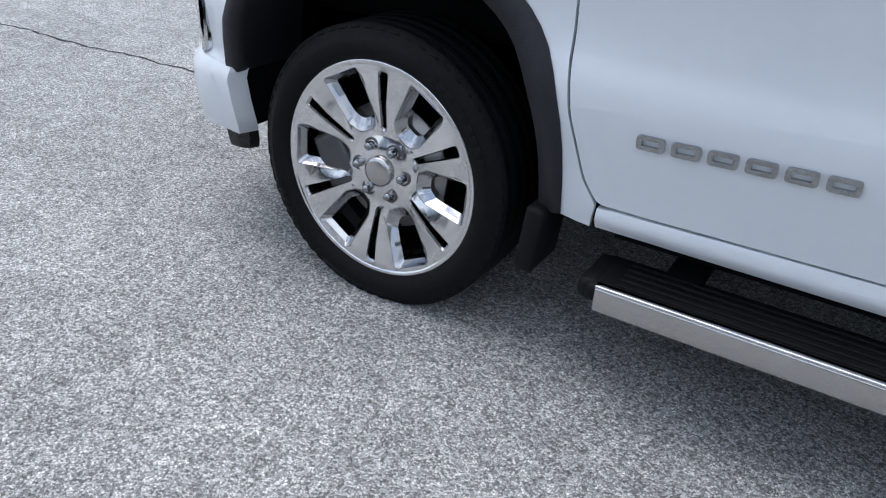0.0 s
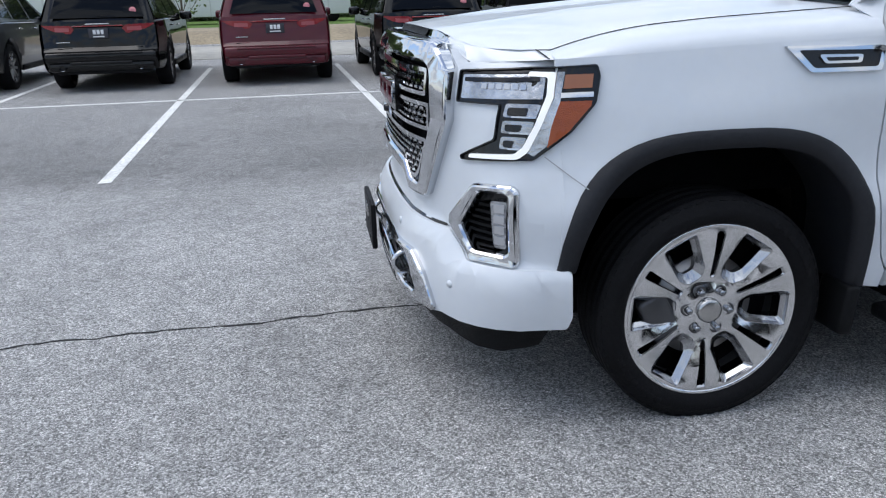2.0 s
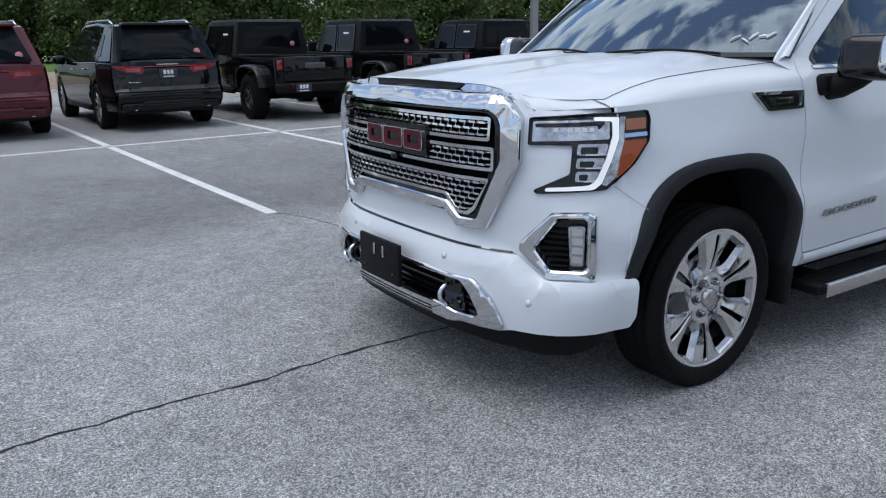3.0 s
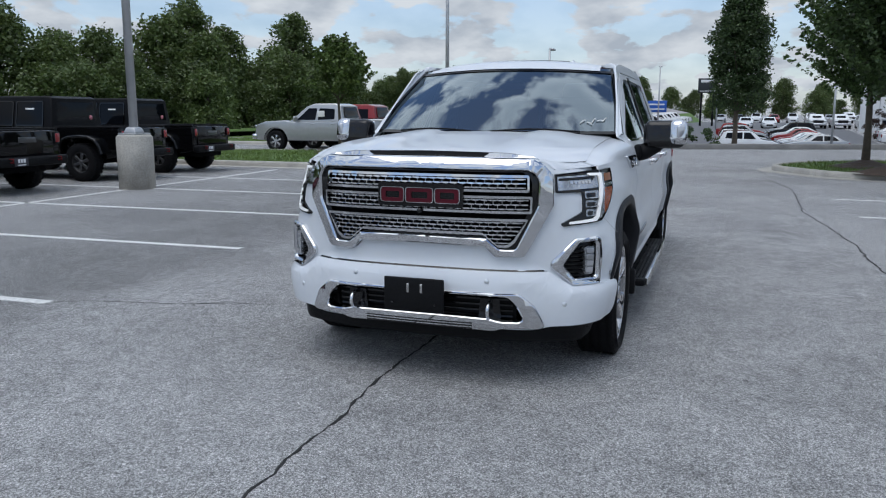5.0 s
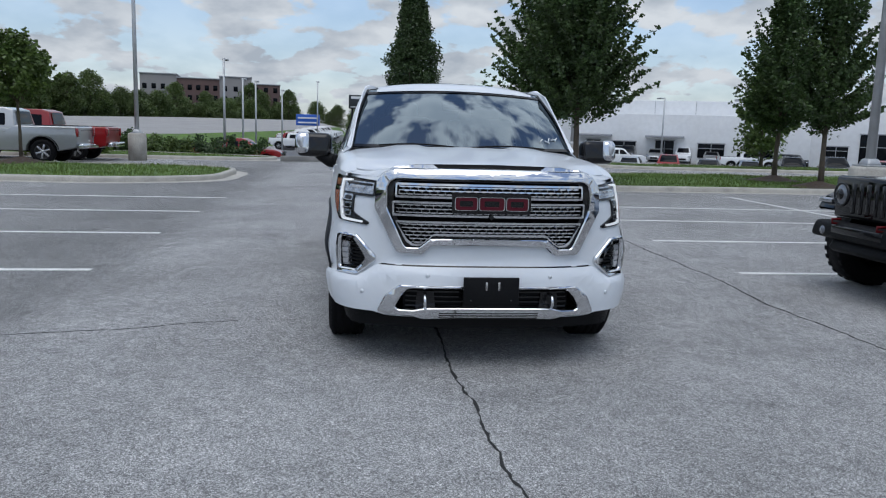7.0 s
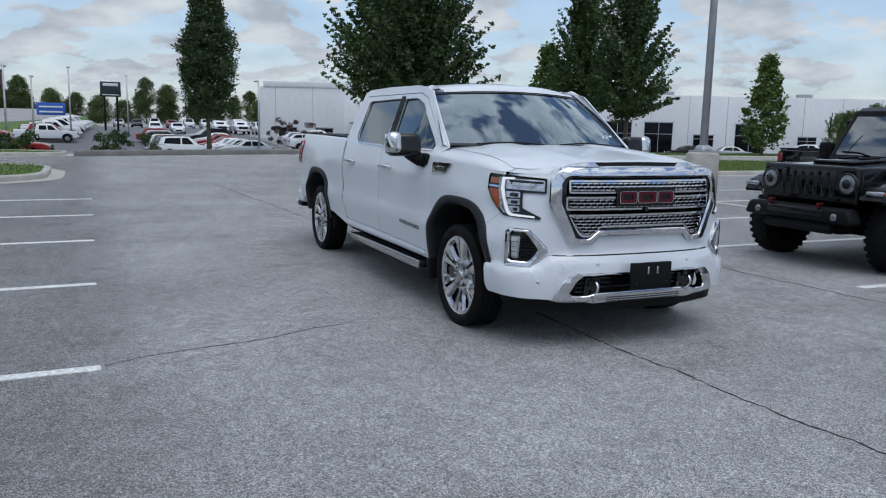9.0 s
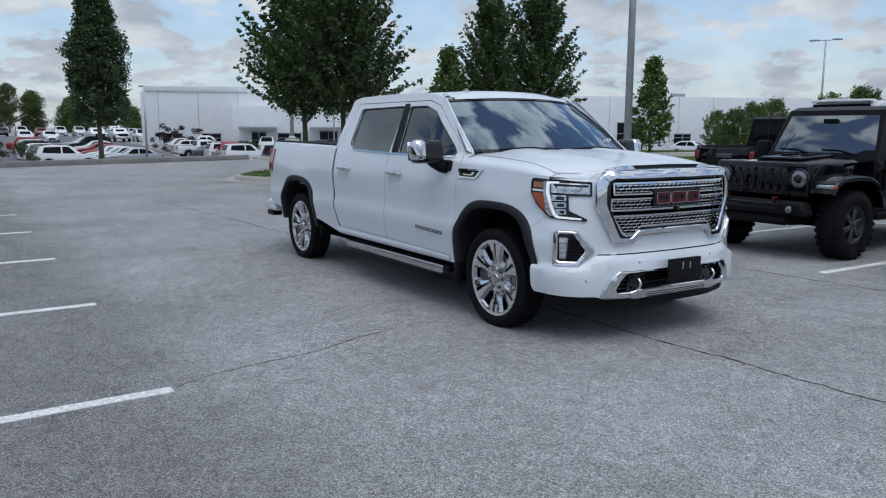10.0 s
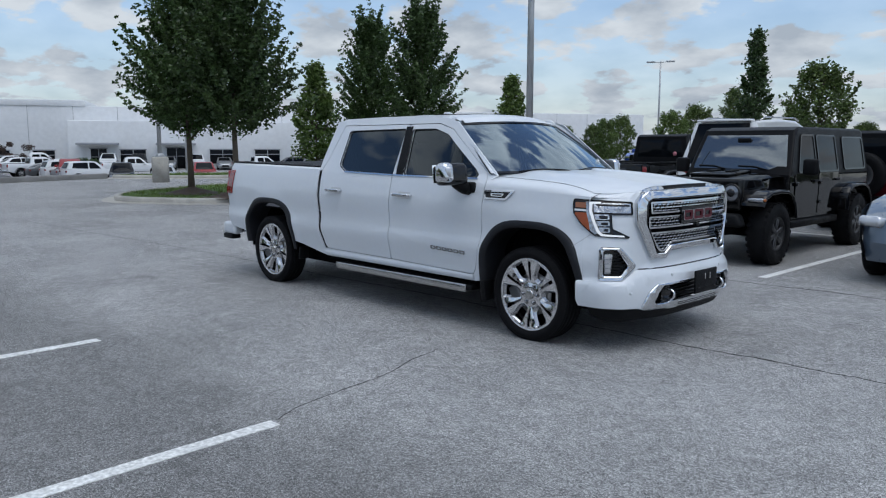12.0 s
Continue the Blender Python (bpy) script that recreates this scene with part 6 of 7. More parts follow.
        part("rear_window", quad_patch((cab_end + 0.045, -0.60, 1.28), (cab_end + 0.045, 0.60, 1.28), (cab_end + 0.01, 0.56, 1.70), (cab_end + 0.01, -0.56, 1.70), 0.01), DARK_GLASS, T)
        part("window_paper", box((0.24, 0.01, 0.22), (2.05, -0.715, 1.46), 0.002), PAPER, T, "white price sheet in the side window")
        part("sticker", lathe([(0.0, 0.008), (0.05, 0.008), (0.052, 0.0)], 18, 'X', (cab_end + 0.05, 0.42, 1.36)), STICKER, T, "round pink window sticker")
        dealer_plate(T, (end + 0.20, -0.32, 0.60), 0.30, 0.15)
    else:
        part("rear_window", quad_patch((3.775, -0.58, 1.24), (3.775, 0.58, 1.24), (3.735, 0.52, 1.70), (3.735, -0.52, 1.70), 0.01), DARK_GLASS, T)
        sp = part("spare_wheel", lathe([(0.22, -0.10), (0.28, -0.125), (0.38, -0.11), (0.40, -0.06), (0.40, 0.06), (0.38, 0.11), (0.28, 0.125), (0.22, 0.10)], 32, 'X', (3.94, 0.05, 1.05)), RUBBER, T)
        part("spare_rim", lathe([(0.0, 0.03), (0.16, 0.03), (0.22, 0.07)], 24, 'X', (3.98, 0.05, 1.05)), DARK_RIM[1], sp)
        part("window_paper", box((0.30, 0.01, 0.34), (3.15, 0.735, 1.46), 0.002), PAPER, T, "white paper in the rear side window")
    return T


SCREEN_DARK = mat("dark windscreen", (0.17, 0.185, 0.195), 0.03, 0.9, coat=0.2)


def road_pickup(label, paint, group="parked vehicles", paper=True):
    """A full-size crew cab pickup seen from the side and behind."""
    T = thing("pickup_truck", label, "pickup truck", group)
    R, wb = 0.40, 3.67
    half = lambda x, z: soft([(0.3, 0.94), (0.6, 1.0), (1.0, 1.0), (1.2, 0.97), (1.85, 0.72)], z, 0.05) * pl([(-1.0, 0.86), (-0.5, 0.97), (0.2, 1.0)], x)
    under = cut_arches(0.42, [(0.0, R), (wb, R)], 0.50)
    low = under + [(4.75, 0.55), (4.80, 0.75), (4.80, 1.22), (4.74, 1.26), (2.85, 1.25), (2.6, 1.18), (0.7, 1.16), (0.35, 1.2), (-0.5, 1.15), (-0.9, 1.02), (-0.98, 0.70), (-0.95, 0.45)]
    part("body", shell(low, half, 0.04, 0.05), paint, T)
    up = [(0.62, 1.13), (1.28, 1.72), (1.6, 1.84), (2.45, 1.84), (2.72, 1.76), (2.84, 1.15)]
    part("cab", shell(up, half, 0.05), paint, T)
    # dark slab on the closed body, shade of the bed as colour
    part("bed_shade_slab", box((1.75, 1.55, 0.02), (3.80, 0, 1.262), 0.004), DARK, T, "dark slab for the shaded inside of the cargo bed")
    part("rear_window", quad_patch((2.85, -0.66, 1.30), (2.85, 0.66, 1.30), (2.755, 0.60, 1.72), (2.755, -0.60, 1.72), 0.012), DARK_GLASS, T)
    part("windscreen", quad_patch((0.74, 0.78, 1.22), (0.74, -0.78, 1.22), (1.26, -0.66, 1.69), (1.26, 0.66, 1.69), 0.012), DARK_GLASS, T)
    for sg in (-1, 1):
        f = lambda x, z, d=0: Vector((x, sg * (half(x, z) + d), z))
        for w in ([(0.95, 1.22), (1.72, 1.22), (1.74, 1.66), (1.38, 1.66)], [(1.82, 1.22), (2.52, 1.25), (2.48, 1.64), (1.84, 1.66)]):
            part("side_window", sheet(rounded(w, 0.04, 3), [], f, 0.2, 0.006, 0.01), DARK_GLASS, T)
        for cx in (0.0, wb):
            part("wheel_well", box((0.98, 0.12, 0.5), (cx, sg * 0.80, 0.62), 0.05), DARK, T)
        part("mirror", box((0.12, 0.24, 0.20), (0.95, sg * 1.12, 1.26), 0.05, seg=3), paint, T)
        part("door_handle", box((0.18, 0.03, 0.03), f(1.60, 1.06, 0.015), 0.01), paint, T)
        part("door_handle", box((0.18, 0.03, 0.03), f(2.45, 1.06, 0.015), 0.01), paint, T)
        part("tail_lamp", box((0.10, 0.14, 0.30), (4.77, sg * 0.93, 1.06), 0.03), TAIL, T, "red tail lamp")
        part("headlamp", box((0.14, 0.30, 0.13), (-0.90, sg * 0.72, 0.95), 0.03), LAMP_IN, T)
        plain_wheel(T, 0.0, sg * 0.88, R, 0.27, 0.26, DULL_ALLOY, 6)
        plain_wheel(T, wb, sg * 0.88, R, 0.27, 0.26, DULL_ALLOY, 6)
    if paper:
        part("window_paper", box((0.30, 0.012, 0.22), (1.95, -0.925, 1.45), 0.003), PAPER, T, "white paper in the side window")
        part("window_paper", box((0.30, 0.012, 0.22), (1.95, 0.925, 1.45), 0.003), PAPER, T, "white paper in the side window")
    part("grille", box((0.06, 1.15, 0.36), (-0.96, 0, 0.90), 0.02), GLOSS_BLACK, T)
    part("front_bumper", box((0.22, 1.86, 0.20), (-0.97, 0, 0.57), 0.05), CHROME, T)
    part("rear_bumper", box((0.20, 1.80, 0.17), (4.86, 0, 0.60), 0.04), CHROME, T, "chrome rear bumper")
    part("tailgate_line", box((0.01, 1.5, 0.012), (4.81, 0, 1.12), 0.003), DARK, T)
    part("chassis", box((4.6, 1.2, 0.25), (2.0, 0, 0.52)), DARK, T)
    return T


def sedan(label, paint, group="cars of the lower car park", tall=0.0, detail=False):
    """A small car; tall makes it a crossover."""
    T = thing("car", label, "car", group)
    R, wb = 0.32 + tall * 0.12, 2.68
    half = lambda x, z: soft([(0.2, 0.82), (0.5, 0.90), (0.75, 0.91), (0.95 + tall * 0.3, 0.87), (1.5 + tall, 0.62)], z, 0.05) * pl([(-0.9, 0.80), (-0.5, 0.95), (0.2, 1.0), (2.9, 1.0), (3.6, 0.88)], x)
    h = tall
    low = cut_arches(0.22 + h * 0.1, [(0.0, R), (wb, R)], R + 0.06, 7) + [(3.55, 0.35), (3.62, 0.60), (3.58, 0.95 + h * 0.4), (2.9, 1.0 + h * 0.35), (0.55, 0.96 + h * 0.4), (-0.3, 0.86 + h * 0.4), (-0.78, 0.70 + h * 0.3), (-0.88, 0.48), (-0.82, 0.26)]
    part("body", shell(low, half, 0.035, 0.10), paint, T)
    if h > 0.1:
        up = [(0.45, 0.95 + h * 0.4), (1.15, 1.40 + h), (1.6, 1.46 + h), (2.9, 1.44 + h), (3.2, 1.38 + h), (3.5, 0.98 + h * 0.35)]
        sw = [[(0.85, 1.0 + h * 0.4), (1.75, 1.01 + h * 0.4), (1.75, 1.36 + h * 0.95), (1.30, 1.35 + h * 0.95)], [(1.85, 1.01 + h * 0.4), (3.1, 1.05 + h * 0.4), (2.95, 1.33 + h * 0.95), (1.85, 1.36 + h * 0.95)]]
        rw = ((3.48, -0.62, 1.03 + h * 0.4), (3.48, 0.62, 1.03 + h * 0.4), (3.24, 0.55, 1.34 + h), (3.24, -0.55, 1.34 + h))
    else:
        up = [(0.45, 0.94), (1.20, 1.38), (1.6, 1.45), (2.2, 1.44), (2.6, 1.36), (3.25, 0.98)]
        sw = [[(0.90, 0.98), (1.72, 0.98), (1.72, 1.36), (1.32, 1.34)], [(1.80, 0.98), (2.85, 1.0), (2.50, 1.30), (1.80, 1.36)]]
        rw = ((3.17, -0.62, 1.02), (3.17, 0.62, 1.02), (2.62, 0.54, 1.34), (2.62, -0.54, 1.34))
    part("cabin", shell(up, half, 0.05), paint, T)
    part("rear_window", quad_patch(*rw, 0.02), DARK_GLASS, T)
    part("windscreen", quad_patch((0.56, 0.66, 1.005 + h * 0.58), (0.56, -0.66, 1.005 + h * 0.58), (1.14, -0.55, 1.345 + h * 1.2), (1.14, 0.55, 1.345 + h * 1.2), 0.02), DARK_GLASS, T)
    for sg in (-1, 1):
        f = lambda x, z, d=0: Vector((x, sg * (half(x, z) + d), z))
        for w in sw:
            part("side_window", sheet(rounded(w, 0.04, 2), [], f, 0.3, 0.008, 0.01), DARK_GLASS, T)
        lampm = CLEAR_WHITE if detail else LAMP_IN
        part("headlamp", box((0.28, 0.30, 0.13), (-0.66, sg * 0.64, 0.66 + h * 0.25), 0.05, rot=(0, 14, sg * -24), seg=3), lampm, T, "clear headlamp")
        part("tail_lamp", box((0.10, 0.26, 0.14), (3.54, sg * 0.70, 0.80 + h * 0.4), 0.03), TAIL, T)
        plain_wheel(T, 0.0, sg * 0.78, R, 0.21, R * 0.68, DULL_ALLOY, 5)
        plain_wheel(T, wb, sg * 0.78, R, 0.21, R * 0.68, DULL_ALLOY, 5)
    part("grille", box((0.06, 0.75, 0.20), (-0.87, 0, 0.45), 0.02), GLOSS_BLACK, T)
    return T


def face(x, y, heading, wb=0.0, z=0.0):
    """The pose of a vehicle whose front axle stands at x, y and whose nose points to heading degrees (0 is +x)."""
    return pose(x, y, z, 0, 0, heading + 180)


# the row behind the first bays, tails to the lane
red_suv = suv("dark red three-row SUV with tinted glass, parked tail out", MAROON_PAINT)
red_suv.matrix_world = face(-1.83, 14.75, 92)
black_suv = suv("glossy black three-row SUV with tinted glass, parked tail out", BLACK_PAINT)
black_suv.matrix_world = face(0.86, 14.72, 92)
b2 = copy_thing(black_suv, face(-4.62, 14.7, 92))
grey_suv = suv("dark grey three-row SUV with tinted glass, parked tail out", GREY_PAINT)
grey_suv.matrix_world = face(-7.25, 14.75, 92)
glad = jeep("black off-road pickup with open bed and knobby tyres", BLACK_PAINT, bed=True)
glad.matrix_world = face(3.42, 14.95, 92)
for x, y in ((6.02, 14.8), (9.35, 15.0), (11.95, 15.1)):
    copy_thing(glad, face(x, y, 92))
# facing row
wrangler = jeep("black four-door off-roader with hard top, facing the lane", BLACK_PAINT, spare=True)
wrangler.matrix_world = face(1.26, -4.58, 90)
ice = sedan("pale blue-grey small car, nose to the lane", ICE_PAINT, "parked vehicles", 0.12, True)
ice.matrix_world = face(-1.62, -4.72, 90)
copy_thing(glad, face(6.25, -14.3, -90))
big = suv("white tall SUV with dark glass, parked behind the off-roader", CARWHITE, tall=0.36)
big.matrix_world = face(3.85, -13.8, -90)
maroon_jeep = jeep("dark red off-roader with a spare wheel on its tail", MAROON_PAINT)
maroon_jeep.matrix_world = face(0.9, -13.2, -90)
blue_pu = road_pickup("bright blue pickup parked in the second row", BLUE_PAINT, paper=False)
blue_pu.matrix_world = face(18.0, -30.5, 100)
# pickups beyond the grass island
silver_pu = road_pickup("silver crew cab pickup with a paper in its window", SILVER_PAINT)
silver_pu.matrix_world = face(23.0, 14.9, 92)
red_pu = road_pickup("bright red crew cab pickup parked beside the silver one", RED_PAINT, paper=False)
red_pu.matrix_world = face(25.7, 14.75, 92)

# ---- poles, islands, trees, buildings ----
POLE = mat("galvanised pole", (0.42, 0.43, 0.44), 0.42, 0.5, var=0.12, scale=3)
CONCRETE = mat("cast concrete", (0.40, 0.38, 0.34), 0.88, var=0.2, scale=2.5, fine=0.14, bump=0.35, bump_scale=70)
BARK = mat("bark", (0.10, 0.08, 0.06), 0.9, var=0.3, scale=9, fine=0.3, bump=0.7, bump_scale=50)
MULCH = mat("brown mulch", (0.06, 0.04, 0.028), 0.95, var=0.35, scale=8, fine=0.4, bump=0.9, bump_scale=45)


def light_pole(x, y, height=8.6, base=1.05, r=0.34, heads=2, turn=0.0):
    z = ground_z(x, y)
    T = thing("light_pole", "grey metal light pole on a round concrete footing", "light pole", "light poles", m=pose(x, y, z, 0, 0, turn))
    if base:
        b = part("footing", lathe([(0.0, -0.05), (r, -0.05), (r, base - 0.05), (r - 0.03, base - 0.015), (r - 0.06, base), (0.0, base)], 28, 'Z'), CONCRETE, T, "pale concrete footing with stains")
        part("base_plate", box((0.42, 0.42, 0.03), (0, 0, base + 0.016), 0.006), POLE, T)
        part("base_cover", box((0.30, 0.30, 0.12), (0, 0, base + 0.085), 0.03, taper=(0.7, 0.7)), POLE, T)
    part("shaft", tube([(0, 0, base), (0, 0, base + (height - base) * 0.5), (0, 0, height)], [0.085, 0.074, 0.06], 14), POLE, T)
    for k in range(heads):
        s = 1 if k == 0 else -1
        part("arm", tube([(0, 0, height - 0.1), (s * 0.5, 0, height - 0.05)], 0.03, 8), POLE, T)
        part("lamp_head", box((0.65, 0.32, 0.12), (s * 0.78, 0, height - 0.04), 0.03), POLE, T)
    return T


light_pole(7.72, 9.28)
light_pole(7.9, -8.6)
light_pole(26.0, 9.15)
light_pole(27.6, -8.55)
light_pole(29.5, -51.0, 8.2, 0.6, turn=20)
light_pole(62.0, -26.5, 6.5, 0.6, heads=1, turn=10)
light_pole(60.0, -9.4, 6.3, 0.5, heads=1)
for px, py, h in ((45.0, 8.9, 6.6), (54.0, 9.0, 6.4), (60.0, 8.8, 6.6), (70.0, 7.6, 6.4), (85.0, 5.0, 7.5), (96.0, -1.0, 7.0)):
    light_pole(px, py, h, 0.0, heads=1)


def island(name, outline, label, blades=20000, seed=3, z0=0.0):
    """A kerbed island: concrete kerb with a rounded top, turf inside, and grass blades."""
    o = rounded(outline, 1.6, 8)
    K = thing(name, label, "island", kind="structure")
    inner = offset_in(o, 0.16)
    rows = []
    for p, q in zip(o + o[:1], inner + inner[:1]):
        g = 0.0
        m = (p[0] * 0.85 + q[0] * 0.15, p[1] * 0.85 + q[1] * 0.15)
        rows.append([(p[0], p[1], -0.02), (p[0], p[1], 0.10), (m[0], m[1], 0.145), (q[0], q[1], 0.15), (q[0], q[1], 0.08)])
    bm = strip(rows)
    bmesh.ops.recalc_face_normals(bm, faces=bm.faces)
    part("kerb", bm, KERB, K, "pale concrete kerb")
    # gutter apron
    apron = offset_in(o, -0.35)
    rows = [[(p[0], p[1], 0.006), (q[0], q[1], 0.012)] for p, q in zip(apron + apron[:1], o + o[:1])]
    part("gutter", strip(rows), KERB, K, "pale concrete gutter")
    rnd = random.Random(seed)
    part("turf", sheet(inner, [], lambda x, y, d=0: Vector((x, y, 0.12 + 0.05 * noise.noise(Vector((x * 0.5, y * 0.5, 0))))), 1.0, 0.0, 0.0), GRASS_SOIL, K, "mown green turf")
    xs, ys = [p[0] for p in inner], [p[1] for p in inner]

    def inside(x, y):
        c = False
        for i in range(len(inner)):
            (x1, y1), (x2, y2) = inner[i - 1], inner[i]
            if (y1 > y) != (y2 > y) and x < (x2 - x1) * (y - y1) / (y2 - y1) + x1:
                c = not c
        return c
    vs, fs = [], []
    x0, x1, y0, y1 = min(xs), max(xs), min(ys), max(ys)
    tries = 0
    while len(fs) < blades and tries < blades * 3:
        tries += 1
        x, y = rnd.uniform(x0, x1), rnd.uniform(y0, y1)
        if not inside(x, y):
            continue
        a, h, w = rnd.uniform(0, 6.3), rnd.uniform(0.04, 0.10), rnd.uniform(0.006, 0.016)
        z = 0.115 + 0.05 * noise.noise(Vector((x * 0.5, y * 0.5, 0)))
        i = len(vs)
        vs += [(x - w * math.cos(a), y - w * math.sin(a), z), (x + w * math.cos(a), y + w * math.sin(a), z), (x + rnd.uniform(-0.04, 0.04), y + rnd.uniform(-0.04, 0.04), z + h)]
        fs.append((i, i + 1, i + 2))
    part("grass", raw(vs, fs), GRASS, K, "short green grass", smooth=False, kind="stuff")
    return K


def leaf_material(name, color, spread=0.35, back=0.3):
    m = bpy.data.materials.new(name)
    m.use_nodes = True
    n, l = m.node_tree.nodes, m.node_tree.links
    n.clear()
    out, mix = n.new("ShaderNodeOutputMaterial"), n.new("ShaderNodeMixShader")
    di, tr, gl = n.new("ShaderNodeBsdfDiffuse"), n.new("ShaderNodeBsdfTranslucent"), n.new("ShaderNodeBsdfGlossy")
    gl.inputs["Roughness"].default_value = 0.45
    geo = n.new("ShaderNodeNewGeometry")
    oi = n.new("ShaderNodeObjectInfo")
    mr = n.new("ShaderNodeMapRange")
    mr.inputs["To Min"].default_value, mr.inputs["To Max"].default_value = 1 - spread, 1 + spread
    l.new(geo.outputs["Random Per Island"], mr.inputs["Value"])
    m3 = n.new("ShaderNodeMapRange")
    m3.inputs["To Min"].default_value, m3.inputs["To Max"].default_value = 0.82, 1.2
    l.new(oi.outputs["Random"], m3.inputs["Value"])
    mu = n.new("ShaderNodeMath")
    mu.operation = 'MULTIPLY'
    l.new(mr.outputs[0], mu.inputs[0])
    l.new(m3.outputs[0], mu.inputs[1])
    co = n.new("ShaderNodeTexCoord")
    nz = n.new("ShaderNodeTexNoise")
    nz.inputs["Scale"].default_value = 0.8
    l.new(co.outputs["Object"], nz.inputs["Vector"])
    hue = n.new("ShaderNodeMix")
    hue.data_type = 'RGBA'
    l.new(nz.outputs["Fac"], hue.inputs["Factor"])
    hue.inputs["A"].default_value = (*color, 1)
    hue.inputs["B"].default_value = (color[0] * 1.5, color[1] * 1.15, color[2] * 0.9, 1)
    sc = n.new("ShaderNodeVectorMath")
    sc.operation = 'SCALE'
    l.new(hue.outputs["Result"], sc.inputs[0])
    l.new(mu.outputs[0], sc.inputs["Scale"])
    l.new(sc.outputs[0], di.inputs[0])
    l.new(sc.outputs[0], tr.inputs[0])
    mix.inputs[0].default_value = back
    l.new(di.outputs[0], mix.inputs[1])
    l.new(tr.outputs[0], mix.inputs[2])
    m2 = n.new("ShaderNodeMixShader")
    m2.inputs[0].default_value = 0.04
    l.new(mix.outputs[0], m2.inputs[1])
    l.new(gl.outputs[0], m2.inputs[2])
    l.new(m2.outputs[0], out.inputs[0])
    return m


GRASS = leaf_material("grass blades", (0.088, 0.150, 0.034), 0.4)
LEAF = leaf_material("maple leaves", (0.050, 0.098, 0.034), 0.5)
LEAF_DARK = leaf_material("dense dark leaves", (0.044, 0.085, 0.034), 0.5)
LEAF_LIGHT = leaf_material("lighter leaves", (0.075, 0.130, 0.038), 0.45)
LEAF_WOOD = leaf_material("woodland leaves", (0.074, 0.122, 0.042), 0.32)


def leaves(centres, count, spread, size, rnd, droop=0.3):
    """Small folded leaves scattered round clump centres."""
    vs, fs = [], []
    for _ in range(count):
        c, s = centres[rnd.randrange(len(centres))]
        while True:
            d = Vector((rnd.uniform(-1, 1), rnd.uniform(-1, 1), rnd.uniform(-1, 1)))
            if d.length < 1:
                break
        p = c + Vector((d.x * s, d.y * s, d.z * s * 0.85)) * spread
        ax = Vector((rnd.uniform(-1, 1), rnd.uniform(-1, 1), rnd.uniform(-0.7, 0.5))).normalized()
        sd = ax.orthogonal().normalized()
        sd.rotate(Matrix.Rotation(rnd.uniform(0, 6.3), 3, ax))
        k = size * rnd.uniform(0.6, 1.35)
        i = len(vs)
        vs += [p, p + ax * k * 0.5 + sd * k * 0.36, p + ax * k, p + ax * k * 0.5 - sd * k * 0.36]
        fs.append((i, i + 1, i + 2, i + 3))
    return raw([tuple(v) for v in vs], fs)


def tree(label, height, trunk_h, profile, clumps, count, size, seed, leafm, trunk_r=0.09, clump=0.42, shoots=0, name="tree", group="trees", lean=0.0, reach=0.5):
    """A tapered trunk, limbs and a crown of many small leaves. profile gives the crown's radius over its height (0 to 1)."""
    rnd = random.Random(seed)
    T = thing(name, label, "tree", group)
    ch = height - trunk_h
    tops = [(0, 0, -0.1), (0.02, 0.0, trunk_h * 0.5), (0.0, 0.03, trunk_h), (0.05 + lean, 0.02, trunk_h + ch * 0.35), (lean * 1.5, -0.05, trunk_h + ch * 0.85)]
    part("trunk", tube(tops, [trunk_r * 1.35, trunk_r, trunk_r * 0.85, trunk_r * 0.5, trunk_r * 0.12], 10), BARK, T, "grey-brown trunk")
    cs = []
    for i in range(clumps):
        t = rnd.random() ** 0.8
        r = pl(profile, t)
        a = rnd.uniform(0, 6.283)
        k = math.sqrt(rnd.uniform(0.08, 1.0))
        wob = 0.82 + 0.36 * noise.noise(Vector((math.cos(a) * 1.3, math.sin(a) * 1.3, t * 3 + seed)))
        rr = max(0.03, r * k * wob * (0.72 if reach > 1.0 else 1.0))
        cs.append((Vector((rr * math.cos(a) + lean * t, rr * math.sin(a), trunk_h + ch * t)), rnd.uniform(0.7, 1.25)))
    limbs = bmesh.new()
    for c, s in cs[::max(1, len(cs) // 26)]:
        base = Vector((0, 0, max(trunk_h * 0.9, c.z - (0.5 + math.hypot(c.x, c.y)) * 0.9)))
        mid = base.lerp(c, 0.5) + Vector((0, 0, -0.06))
        tube([base, mid, c], [trunk_r * 0.36, trunk_r * 0.24, 0.008], 6, limbs)
    part("limb", limbs, BARK, T, "thin rising limbs", kind="stuff")
    up = []
    for i in range(shoots):
        a = rnd.uniform(0, 6.283)
        t = rnd.uniform(0.02, 0.90)
        r = pl(profile, t) * rnd.uniform(0.35, 0.95)
        p = Vector((r * math.cos(a), r * math.sin(a), trunk_h + ch * t))
        out = (0.95 - 0.8 * t) * rnd.uniform(0.6, 1.4)
        d = Vector((math.cos(a) * out, math.sin(a) * out, 0.55 + 0.5 * t)).normalized()
        long = reach * rnd.uniform(0.5, 1.0)
        for j in range(8):
            up.append((p + d * long * j / 7 - Vector((0, 0, 0.05 * (j / 7) ** 2)), 0.34 - 0.031 * j))
    part("crown", leaves(cs * max(1, round((0.35 if reach > 1.0 else 1.0) * len(up) / len(cs))) + up, count, clump, size, rnd), leafm, T, "", smooth=False, kind="stuff")
    return T


